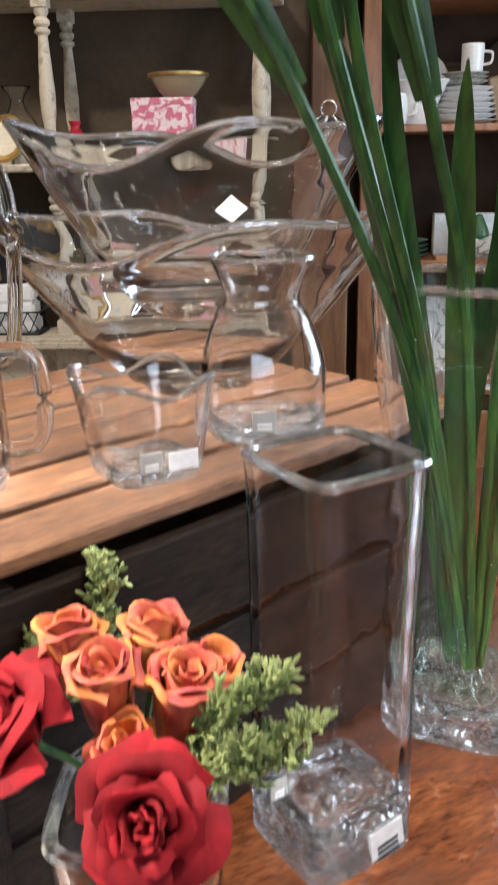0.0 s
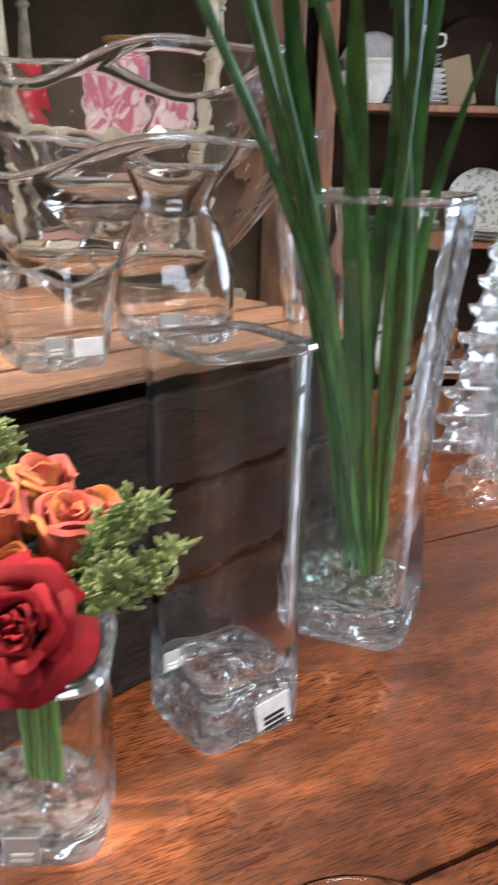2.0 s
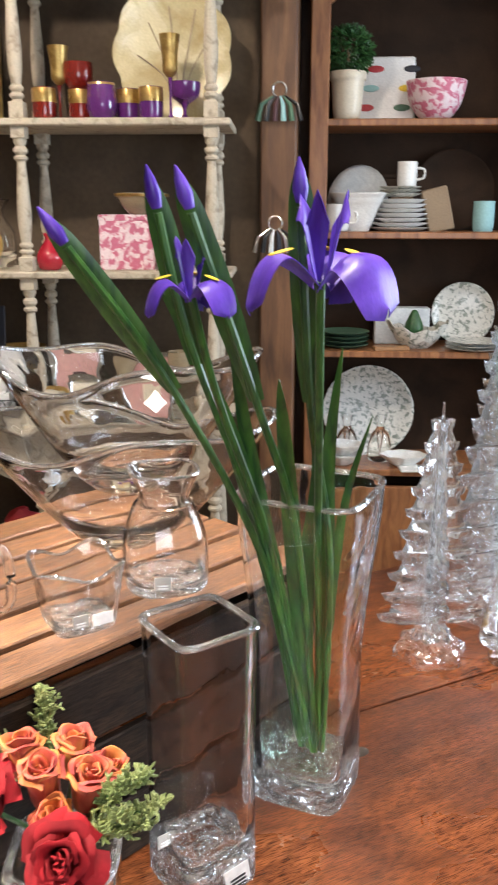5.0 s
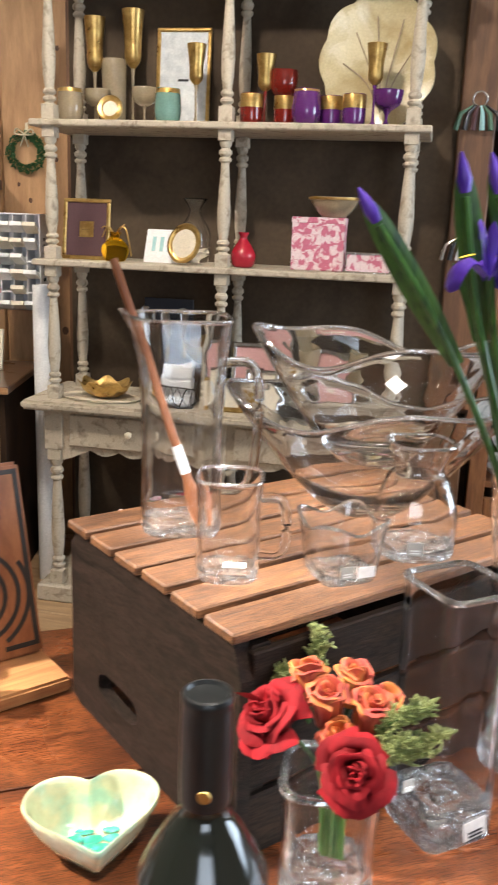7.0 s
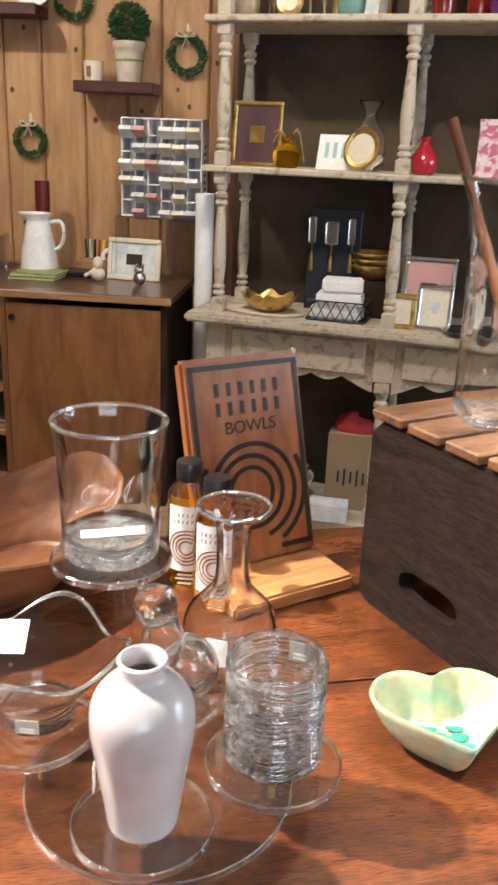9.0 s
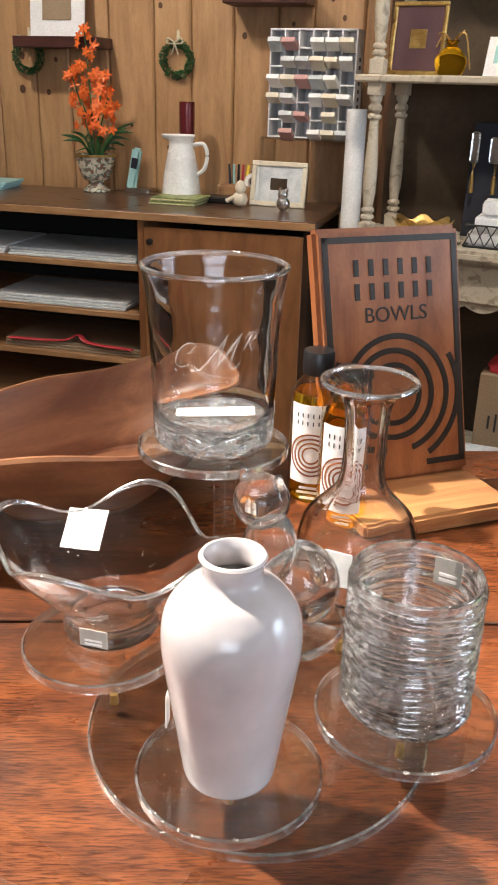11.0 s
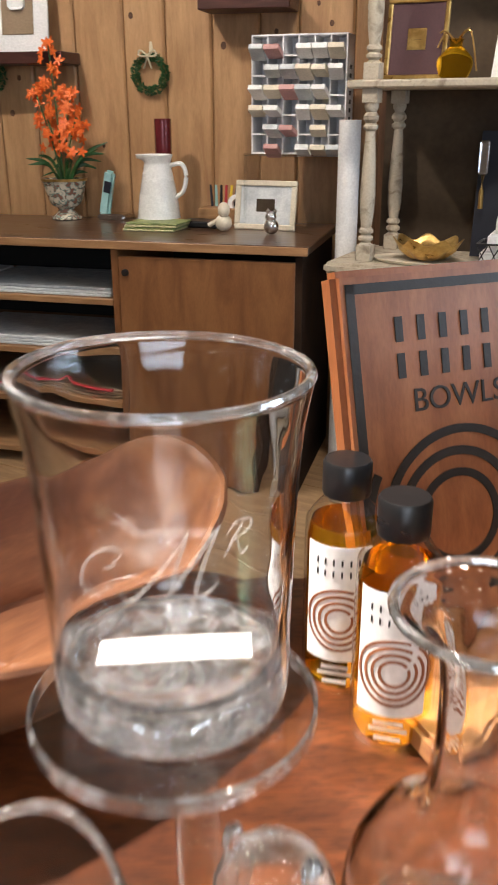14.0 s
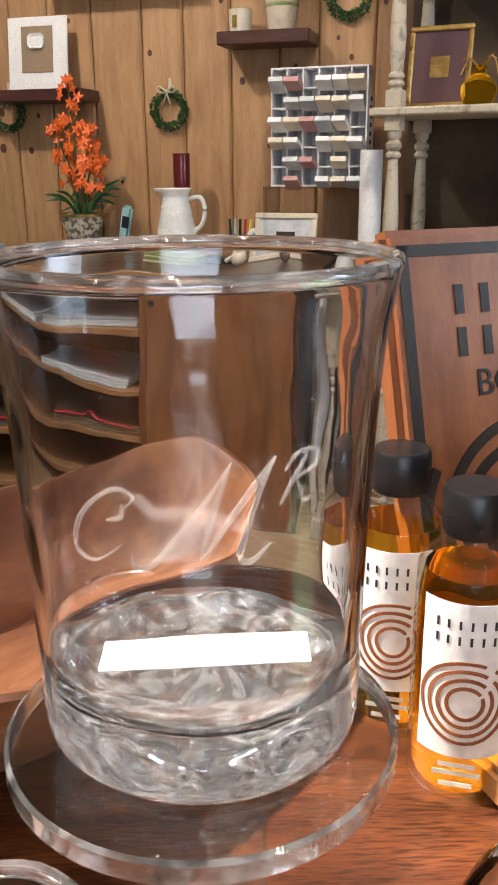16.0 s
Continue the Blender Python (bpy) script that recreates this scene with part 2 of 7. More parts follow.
M_CTOP = mat("dark polished counter top", (0.115, 0.058, 0.032), (0.06, 0.03, 0.017), 0.3, scale=6, stretch=(1, 6, 6), fine=70, bump=0.04, coat=0.3)
M_EDGE = mat("light veneer edge", (0.40, 0.22, 0.10), (0.28, 0.14, 0.06), 0.45, scale=8, stretch=(1, 6, 6))
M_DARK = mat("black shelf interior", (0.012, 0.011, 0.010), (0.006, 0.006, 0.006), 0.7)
M_FLOOR = mat("pale oak floor board", (0.46, 0.30, 0.16), (0.33, 0.20, 0.10), 0.4, scale=6, stretch=(1, 8, 8), fine=60)
M_CEIL = mat("cream ceiling boards", (0.46, 0.40, 0.33), None, 0.8, scale=2)
M_WALL = mat("warm painted shop wall", (0.40, 0.34, 0.27), None, 0.8, scale=2)
M_GLASS = glass("clear blown glass", (0.997, 0.999, 1.0), 1.48, 0.06, 0.0, 0.20, 26, 0.02)
M_THIN = thin("thin clear glass", (0.985, 0.99, 0.99), 0.9, 0.2, 28, 0.06)
# in the next five glasses the last value is painted white glow
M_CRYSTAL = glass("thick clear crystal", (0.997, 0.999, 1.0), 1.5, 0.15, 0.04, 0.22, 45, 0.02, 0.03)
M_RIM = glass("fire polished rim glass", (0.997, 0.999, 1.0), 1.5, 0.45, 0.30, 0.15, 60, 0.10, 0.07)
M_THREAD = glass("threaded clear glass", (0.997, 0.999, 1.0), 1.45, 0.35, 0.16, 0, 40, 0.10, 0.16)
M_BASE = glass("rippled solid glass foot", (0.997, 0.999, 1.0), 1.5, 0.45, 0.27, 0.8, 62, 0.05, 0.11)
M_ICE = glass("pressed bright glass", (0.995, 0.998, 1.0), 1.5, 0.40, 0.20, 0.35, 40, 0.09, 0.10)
M_ACRYL = thin("clear acrylic", (0.96, 0.975, 0.97), 0.9, 0, 30, 0.07)
M_WATER = thin("clear water", (0.93, 0.98, 0.93), 0.6)
M_OIL = glass("amber wood oil", (0.99, 0.80, 0.20), 1.2)
M_WINE = mat("black green bottle glass", (0.008, 0.010, 0.008), None, 0.07, bump=0, coat=0.6)
M_FOIL = mat("dark foil capsule", (0.008, 0.010, 0.011), None, 0.32, bump=0.05)
M_ETCH = mat("etched frosted glass", (0.75, 0.70, 0.66), None, 0.7, bump=0.02)
M_ETCH.node_tree.nodes["Principled BSDF"].inputs["Alpha"].default_value = 0.16
M_CERAMIC = mat("glazed white porcelain", (0.62, 0.59, 0.595), (0.56, 0.525, 0.54), 0.16, scale=9, bump=0.03, fine=40, coat=0.6)
M_WHITE = mat("matt white paper", (0.82, 0.81, 0.80), None, 0.7, bump=0.03)
M_PITCH = mat("white enamel", (0.78, 0.77, 0.74), None, 0.25, bump=0.02, coat=0.3)
M_CREAM = mat("cream earthenware", (0.72, 0.64, 0.50), None, 0.35, bump=0.05)
M_CELADON = mat("pale green crackled glaze", (0.46, 0.54, 0.36), (0.32, 0.50, 0.38), 0.15, scale=22, bump=0.06, fine=120, coat=0.7, c3=(0.50, 0.50, 0.32))
M_TEAL = mat("pooled teal glaze", (0.01, 0.20, 0.14), (0.05, 0.36, 0.27), 0.1, scale=70, bump=0.1, coat=0.8)
M_TAG = mat("grey foil sticker", (0.42, 0.40, 0.36), None, 0.45, metal=0.2, bump=0.02)
M_STICK = mat("white sticker", (0.85, 0.84, 0.82), None, 0.6, bump=0.01)
M_INK = mat("black print", (0.02, 0.02, 0.02), None, 0.6, bump=0)
M_RED = mat("red silk petal", (0.33, 0.007, 0.014), (0.12, 0.002, 0.005), 0.8, scale=30, stretch=(1, 1, 0.4), fine=220, bump=0.3, lo=0.25, hi=0.7, spec=0.3)
M_ORANGE = mat("dried orange petal", (0.60, 0.22, 0.045), (0.30, 0.024, 0.022), 0.6, scale=34, stretch=(1, 1, 0.45), fine=200, bump=0.5, lo=0.36, hi=0.66, c3=(0.52, 0.10, 0.05))
M_LEAF = mat("dark green leaf", (0.035, 0.115, 0.030), (0.018, 0.06, 0.018), 0.4, scale=20, stretch=(6, 6, 0.5), fine=120)
M_BLADE = mat("fresh iris blade", (0.050, 0.150, 0.022), (0.010, 0.046, 0.016), 0.33, scale=16, stretch=(7, 7, 0.5), fine=120, lo=0.3, hi=0.7, coat=0.15)
M_SPRIG = mat("juniper green", (0.32, 0.36, 0.14), (0.15, 0.20, 0.065), 0.55, scale=50)
M_IRIS = mat("violet iris petal", (0.135, 0.060, 0.52), (0.050, 0.012, 0.26), 0.4, scale=30, stretch=(1, 1, 0.5), fine=200, bump=0.2, sub=0.1)
M_YELLOW = mat("yellow iris blotch", (0.85, 0.60, 0.04), None, 0.5, scale=80)
M_GOLD = mat("aged gold leaf", (0.62, 0.42, 0.15), (0.40, 0.24, 0.07), 0.3, metal=0.85, scale=30, bump=0.2)
M_SILVER = mat("polished silver", (0.75, 0.74, 0.72), None, 0.18, metal=1.0, bump=0.02)
M_BURG = mat("burgundy lacquer", (0.16, 0.02, 0.025), None, 0.2, metal=0.3, bump=0.02, coat=0.5)
M_SIGN = mat("oiled cherry board", (0.32, 0.115, 0.042), (0.20, 0.064, 0.023), 0.42, scale=7, stretch=(6, 6, 1), fine=80, bump=0.05)
M_SIGNB = mat("striped cherry ledge", (0.44, 0.22, 0.09), (0.29, 0.115, 0.045), 0.42, scale=7, stretch=(1, 9, 9), fine=80, bump=0.05)
M_BURNT = mat("burnt black inlay", (0.022, 0.016, 0.012), None, 0.5, scale=60)
M_BOWLW = mat("turned cherry bowl wood", (0.30, 0.13, 0.055), (0.14, 0.050, 0.022), 0.45, scale=5, stretch=(1, 5, 5), fine=80, bump=0.06, coat=0.1)
M_BLACK = mat("black plastic", (0.012, 0.012, 0.013), None, 0.3, bump=0.03)
M_PLAST = mat("white plastic", (0.78, 0.77, 0.78), None, 0.4, bump=0.02)
M_WALNUT = mat("dark red wall shelf", (0.085, 0.028, 0.020), (0.05, 0.016, 0.012), 0.4, scale=8, stretch=(1, 6, 6))
M_STRAW = mat("woven straw napkin", (0.60, 0.52, 0.30), (0.40, 0.42, 0.20), 0.8, scale=90, bump=0.6)
M_TEALP = mat("pale teal card", (0.32, 0.55, 0.55), None, 0.6)
M_STONEP = mat("pale clay pot", (0.60, 0.52, 0.42), (0.46, 0.38, 0.29), 0.75, scale=18, bump=0.3)
M_CHINA = mat("painted china pot", (0.62, 0.55, 0.42), (0.25, 0.12, 0.08), 0.25, scale=55, lo=0.42, hi=0.52, c3=(0.12, 0.25, 0.22), coat=0.4)
M_FLOWER = mat("orange star flower", (0.90, 0.20, 0.03), (0.75, 0.12, 0.02), 0.5, scale=60)
M_BOX = mat("red toile print on white card", (0.74, 0.60, 0.62), (0.55, 0.14, 0.22), 0.6, scale=42, lo=0.44, hi=0.53, bump=0.02)
M_RVASE = mat("crimson glaze", (0.42, 0.012, 0.03), None, 0.15, coat=0.6, bump=0.02)
M_PLATE = mat("speckled stoneware", (0.62, 0.60, 0.54), (0.22, 0.24, 0.20), 0.3, scale=60, lo=0.40, hi=0.5, coat=0.3)
M_SHELL = mat("cream lacquered shell platter", (0.62, 0.54, 0.34), (0.42, 0.32, 0.15), 0.25, scale=8, coat=0.4)
M_GREEN = mat("green printed card", (0.08, 0.16, 0.10), None, 0.5)
M_CGRED = mat("ruby tumbler glass", (0.28, 0.02, 0.012), None, 0.08, bump=0, coat=0.6, trans=0.4)
M_CGPUR = mat("amethyst tumbler glass", (0.16, 0.03, 0.22), None, 0.08, bump=0, coat=0.6, trans=0.4)
M_CGTURQ = mat("turquoise tumbler glass", (0.30, 0.55, 0.48), None, 0.08, bump=0, coat=0.6, trans=0.5)
M_SMOKE = mat("champagne glass", (0.55, 0.45, 0.30), None, 0.1, bump=0, coat=0.5, trans=0.5)
M_PRINT = mat("pale printed paper", (0.66, 0.68, 0.68), (0.50, 0.53, 0.55), 0.6, scale=25)
M_MAROON = mat("maroon picture mount", (0.075, 0.03, 0.035), None, 0.7)
M_PINK = mat("dusty pink print", (0.55, 0.30, 0.28), None, 0.6)
M_NAVY = mat("navy display card", (0.010, 0.012, 0.022), None, 0.5)
M_REDP = mat("red gift paper", (0.45, 0.03, 0.04), None, 0.5)
M_RIBBON = mat("cream ribbon", (0.66, 0.60, 0.44), None, 0.6)
M_KRAFT = mat("kraft paper", (0.30, 0.21, 0.13), None, 0.7)

M_BULB = bpy.data.materials.new("glowing lamp glass")
M_BULB.use_nodes = True
M_BULB.node_tree.nodes["Principled BSDF"].inputs["Emission Color"].default_value = (1.0, 0.88, 0.72, 1)
M_BULB.node_tree.nodes["Principled BSDF"].inputs["Emission Strength"].default_value = 26
# their shadows are switched off, all but the threaded glass and acrylic
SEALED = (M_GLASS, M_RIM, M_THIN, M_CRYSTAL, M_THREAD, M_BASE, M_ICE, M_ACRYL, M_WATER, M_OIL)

# ---- mesh helpers ----


def thing(name, x, y, z, label, category, rz=0.0, group="", kind=""):
    ob = new(name)
    ob.matrix_basis = Matrix.Translation(W(x, y, z)) @ Matrix.Rotation(radians(rz), 4, "Z")
    return tagged(ob, label, category, group, kind)


def part(name, bm, material, parent, label="", smooth=True, angle=38):
    bmesh.ops.scale(bm, vec=(S, S, S), verts=bm.verts)
    me = bpy.data.meshes.new(name)
    if material in SEALED:
        bmesh.ops.recalc_face_normals(bm, faces=bm.faces)
    bm.to_mesh(me)
    bm.free()
    if smooth:
        me.polygons.foreach_set("use_smooth", [True] * len(me.polygons))
        me.set_sharp_from_angle(angle=radians(angle))
    me.materials.append(material)
    ob = new(name, me)
    ob.parent = parent
    # shadows are switched off on clear glass so lamp and window light gets through
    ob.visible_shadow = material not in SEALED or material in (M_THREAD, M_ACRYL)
    return tagged(ob, label)


def copy_part(src, parent, m):
    ob = new(src.name.split(".")[0], src.data)
    ob.parent = parent
    ob.matrix_basis = m
    return ob


def box(bm, c, s, bev=0.0, rot=None, seg=1):
    made = bmesh.ops.create_cube(bm, size=1)["verts"]
    bmesh.ops.scale(bm, vec=s, verts=made)
    if bev:
        edges = list({e for v in made for e in v.link_edges})
        made = [v for v in bmesh.ops.bevel(bm, geom=edges, offset=bev, segments=seg, affect="EDGES")["verts"]]
        made = list(set(made))
    if rot is not None:
        bmesh.ops.rotate(bm, matrix=rot, verts=made)
    bmesh.ops.translate(bm, vec=c, verts=made)
    return bm


def boxed(c, s, bev=0.0, rot=None, seg=1):
    return box(bmesh.new(), c, s, bev, rot, seg)


def ring_mesh(bm, rings, cap0=True, cap1=True, loop=False):
    """Skin a row of rings of equal count."""
    vs = [[bm.verts.new(p) for p in ring] for ring in rings]
    n = len(vs[0])
    pairs = list(zip(vs, vs[1:]))
    if loop:
        pairs.append((vs[-1], vs[0]))
    for a, b in pairs:
        for k in range(n):
            bm.faces.new((a[k], a[(k + 1) % n], b[(k + 1) % n], b[k]))
    if cap0 and not loop:
        bm.faces.new(list(reversed(vs[0])))
    if cap1 and not loop:
        bm.faces.new(vs[-1])
    return bm


def lathe(profile, seg=32, shape=None, bm=None, centre=(0, 0), hoop=None):
    """Turn (radius, z) pairs about the z axis; shape(angle, radius, z) may bend each point. A profile that keeps off the axis closes on itself as a hoop."""
    bm = bm or bmesh.new()
    rings = []
    for r, z in profile:
        ring = []
        for k in range(seg):
            a = 2 * math.pi * k / seg
            p = shape(a, r, z) if shape else (r * math.cos(a), r * math.sin(a), z)
            ring.append((p[0] + centre[0], p[1] + centre[1], p[2]))
        rings.append(ring)
    if hoop is None:
        hoop = profile[0][0] > 0.002 and profile[-1][0] > 0.002
    if hoop and tuple(profile[0]) == tuple(profile[-1]):
        rings.pop()
    return ring_mesh(bm, rings, loop=hoop)


def squarish(power=5.0, turn=0.0, wave=0.0):
    """A rounded-square section for lathe()."""
    def shape(a, r, z):
        c, s_ = math.cos(a), math.sin(a)
        k = (abs(c) ** power + abs(s_) ** power) ** (-1 / power)
        x, y = r * k * c, r * k * s_
        if wave:
            q = 1 + wave * math.sin(3 * a + 60 * z) * math.sin(47 * z)
            x, y = x * q, y * q
        t = radians(turn)
        return (x * math.cos(t) - y * math.sin(t), x * math.sin(t) + y * math.cos(t), z)
    return shape


def vessel(outer, wall, floor_z, rim=None):
    """A closed glass profile: up the outside, over the rim and down the inside to floor_z."""
    rim = rim if rim is not None else outer[-1][1]
    inner = [(max(0.002, r - wall), z) for r, z in outer if z > floor_z + wall]
    r_in = inner[0][0]
    out = [(0.0008, outer[0][1])] + list(outer)
    top_r, top_z = outer[-1]
    out += [(top_r - wall * 0.3, top_z + wall * 0.35), (top_r - wall * 0.7, top_z + wall * 0.35)]
    out += list(reversed(inner))
    # a thick foot is dished round a low boss, as glass drawn from a mould is
    sag = min(0.006, floor_z * 0.16)
    out += [(r_in * 0.94, floor_z + wall * 0.3), (r_in * 0.78, floor_z - sag * 0.5), (r_in * 0.5, floor_z - sag), (r_in * 0.22, floor_z - sag * 0.3), (0.0008, floor_z)]
    return out


def smooth_profile(pts, n=6):
    """Catmull-Rom through (r, z) pairs."""
    out = []
    for i in range(len(pts) - 1):
        p0, p1, p2, p3 = pts[max(0, i - 1)], pts[i], pts[i + 1], pts[min(len(pts) - 1, i + 2)]
        for k in range(n):
            t = k / n
            out.append(tuple(0.5 * (2 * b + (c - a) * t + (2 * a - 5 * b + 4 * c - d) * t * t + (3 * b - a - 3 * c + d) * t ** 3) for a, b, c, d in zip(p0, p1, p2, p3)))
    out.append(tuple(pts[-1]))
    return out


def tube(bm, pts, radius, seg=8, flat=1.0):
    """A tube along points; radius is one number or one per point."""
    pts = [Vector(p) for p in pts]
    n = len(pts)
    rings = []
    for i, p in enumerate(pts):
        d = (pts[min(n - 1, i + 1)] - pts[max(0, i - 1)]).normalized()
        side = d.cross(Vector((0, 0, 1)))
        side = side.normalized() if side.length > 1e-4 else Vector((1, 0, 0))
        up = side.cross(d).normalized()
        r = radius[i] if isinstance(radius, (list, tuple)) else radius
        rings.append([tuple(p + side * (r * math.cos(2 * math.pi * k / seg)) + up * (r * flat * math.sin(2 * math.pi * k / seg))) for k in range(seg)])
    return ring_mesh(bm, rings)


def curve_pts(pts, n=6):
    return smooth_profile([tuple(p) for p in pts], n)


def ball(bm, c, r, scale=(1, 1, 1), u=16, v=10):
    made = bmesh.ops.create_uvsphere(bm, u_segments=u, v_segments=v, radius=r)["verts"]
    bmesh.ops.scale(bm, vec=scale, verts=made)
    bmesh.ops.translate(bm, vec=c, verts=made)
    return bm


def lettering(body, size, depth=0.001, shear=0.0):
    cu = bpy.data.curves.new("lettering", "FONT")
    cu.body, cu.size, cu.extrude, cu.shear, cu.align_x = body, size, depth, shear, "CENTER"
    ob = bpy.data.objects.new("lettering", cu)
    me = bpy.data.meshes.new_from_object(ob)
    bm = bmesh.new()
    bm.from_mesh(me)
    bpy.data.objects.remove(ob)
    bpy.data.meshes.remove(me)
    bpy.data.curves.remove(cu)
    return bm


def turned(bm, m):
    bmesh.ops.transform(bm, matrix=m, verts=bm.verts)
    return bm


UP = Matrix.Rotation(math.pi / 2, 4, "X")


def rim(parent, end, shape=None, wall=0.0028, seg=96):
    """The rounded, fire polished lip that runs round the mouth of a vessel."""
    r, z = end[0] - wall / 2, end[1] + wall * 0.2
    rings = []
    for k in range(seg):
        a = 2 * math.pi * k / seg
        ring = []
        for j in range(8):
            b = 2 * math.pi * j / 8
            q, h = r + wall * 0.72 * math.cos(b), z + wall * 0.72 * math.sin(b)
            ring.append(shape(a, q, h) if shape else (q * math.cos(a), q * math.sin(a), h))
        rings.append(ring)
    return part("rim", ring_mesh(bmesh.new(), rings, loop=True), M_RIM, parent, "rounded bright glass rim")



# ---- the room ----
FLOOR, CEIL = -0.15, 2.9
floor = thing("floor", 0, 0, FLOOR, "pale oak board floor of a shop", "floor", kind="structure")
part("floor_base", boxed((-1.0, 0.6, -0.06), (9.0, 8.0, 0.1)), M_EDGE, floor, smooth=False)
# unseen ceiling, its tone chosen to brighten what the glass reflects
for x0, y0, w, h, nm in ((-1.0, 0.6, 9.0, 8.0, "ceiling"),):
    c = thing(nm, x0, y0, CEIL, "cream boarded shop ceiling", "ceiling", kind="structure")
    part("ceiling_panel", boxed((0, 0, 0.05), (w, h, 0.1)), M_CEIL, c, smooth=False)


def wall(name, x0, y0, x1, y1, material, label, z0=FLOOR, z1=CEIL, thick=0.1):
    L = math.hypot(x1 - x0, y1 - y0)
    w = thing(name, x0, y0, z0, label, "wall", math.degrees(math.atan2(y1 - y0, x1 - x0)), kind="structure")
    part("wall_body", boxed((L / 2, thick / 2, (z1 - z0) / 2), (L, thick, z1 - z0)), material, w, smooth=False)
    return w


wall("wall_back_grey", -1.44, 3.17, 0.06, 3.222, M_GREY, "grey brown plastered wall behind the painted hutch")
wall("wall_behind_cabinet", 0.06, 3.98, 3.0, 3.98, M_BROWN, "brown boarded wall behind the china cabinet")
# unseen left and rear walls, added to close the room and bounce light
wall("wall_left", -5.0, -3.0, -5.0, 4.2, M_WALL, "warm painted shop wall", thick=-0.1)
for nm, xa, xb, za, zb in (("wall_rear_left", -5.0, 0.35, FLOOR, CEIL), ("wall_rear_right", 2.35, 3.0, FLOOR, CEIL), ("wall_rear_below", 0.35, 2.35, FLOOR, 0.85), ("wall_rear_above", 0.35, 2.35, 2.35, CEIL)):
    wall(nm, xa, -3.0, xb, -3.0, M_WALL, "warm painted shop wall round the rear window", z0=za, z1=zb, thick=-0.1)
# the unseen right wall holds the shop window, set back to light the glass trees
wall("wall_right_below", 3.0, -3.0, 3.0, 3.98, M_WALL, "warm painted wall under the shop window", z1=0.75)
wall("wall_right_above", 3.0, -3.0, 3.0, 3.98, M_WALL, "warm painted wall over the shop window", z0=2.4)
wall("wall_right_near", 3.0, -3.0, 3.0, 1.0, M_WALL, "warm painted wall beside the shop window", z0=0.75, z1=2.4)
wall("wall_right_far", 3.0, 3.2, 3.0, 3.98, M_WALL, "warm painted wall beside the shop window", z0=0.75, z1=2.4)

# knotty pine boarding, one board each
PW = 14.0
pine = thing("wall_pine", -5.0, 2.702, FLOOR, "knotty pine vertical boarding behind the counter", "wall", PW, kind="structure")
part("backing", boxed((1.95, 0.05, 1.52), (3.9, 0.05, 3.04)), M_BROWN, pine, smooth=False)
x, k = 0.0, 0
rnd = random.Random(5)
while x < 3.75:
    w = rnd.choice((0.15, 0.17, 0.19, 0.21))
    part("board", boxed((x + w / 2, 0.0, 1.52), (w - 0.004, 0.05, 3.04), 0.008), M_PINE, pine, smooth=False)
    bm = bmesh.new()
    for _ in range(rnd.randint(3, 6)):
        kx, kz, kr = x + rnd.uniform(0.03, w - 0.03), rnd.uniform(0.7, 2.7), rnd.uniform(0.006, 0.015)
        lathe([(0.0005, -0.0275), (kr, -0.0268), (kr * 1.05, -0.02)], 10, lambda a, r, z, kx=kx, kz=kz: (kx + r * math.cos(a), z, kz + 1.3 * r * math.sin(a)), bm)
    part("knots", bm, M_KNOT, pine)
    x += w
wall("wall_brown_return", -1.45, 3.27, -1.45, 3.65, M_BROWN, "brown wall edge", thick=0.05)
pil = thing("wall_pilaster", 0.06, 3.19, FLOOR, "brown wooden pilaster between hutch and china cabinet", "pilaster", kind="structure")
part("pilaster_board", boxed((0.065, 0.4, 1.52), (0.13, 0.8, 3.04), 0.006), M_BROWN, pil, smooth=False)

# ---- ceiling lamps: unseen, guessed from specks in the glass, gridded for more glints ----
for iy in range(7):
    for ix in range(9):
        lx, ly = -3.4 + ix * 0.68 + (0.3 if iy % 2 else 0), -2.2 + iy * 0.62
        lamp = thing("ceiling_lamp", lx, ly, CEIL, "round recessed ceiling lamp with glowing warm glass", "lamp", 0, "ceiling lamps")
        part("ring", lathe([(0.034, 0.0), (0.046, -0.002), (0.048, -0.010), (0.044, -0.013), (0.036, -0.010), (0.034, 0.0)], 20), M_STICK, lamp)
        part("bulb", lathe([(0.0008, -0.008), (0.033, -0.008), (0.033, -0.002), (0.0008, -0.002)], 16), M_BULB, lamp)

# ---- display table ----
TT, TA = 0.74, 31.0
table = thing("display_table", 0, 0, TT, "polished reddish brown plank table with open joints", "table", TA)
edges = (1.097, 0.70, 0.32, -0.10)
for a, b in zip(edges, edges[1:]):
    part("plank", boxed((0.15, (a + b) / 2, -0.02), (3.0, a - b - 0.004, 0.04), 0.001), M_TABLE, table, smooth=False)
for n_ in (0.70, 0.32):
    bm = bmesh.new()
    part("joint_filler", box(bm, (0.15, n_, -0.022), (2.9, 0.006, 0.030)), M_DARK, table, smooth=False)
part("apron", boxed((0.15, 0.5, -0.10), (2.8, 1.0, 0.10), 0.004), M_TABLE, table, smooth=False)
for lx in (-1.2, 1.5):
    for ly in (0.0, 1.0):
        part("leg", boxed((lx, ly, -0.515), (0.08, 0.08, 0.75), 0.006), M_TABLE, table, smooth=False)
for kx, ky, kr in ((-0.08, 0.62, 0.012), (0.02, 0.40, 0.008), (0.75, 0.62, 0.010)):
    part("knot", lathe([(0.0005, 0.0012), (kr * 0.6, 0.001), (kr, 0.0002), (kr, -0.004)], 14, lambda a, r, z, kx=kx, ky=ky: (kx + 1.4 * r * math.cos(a), ky + r * math.sin(a), z)), M_BURNT, table)

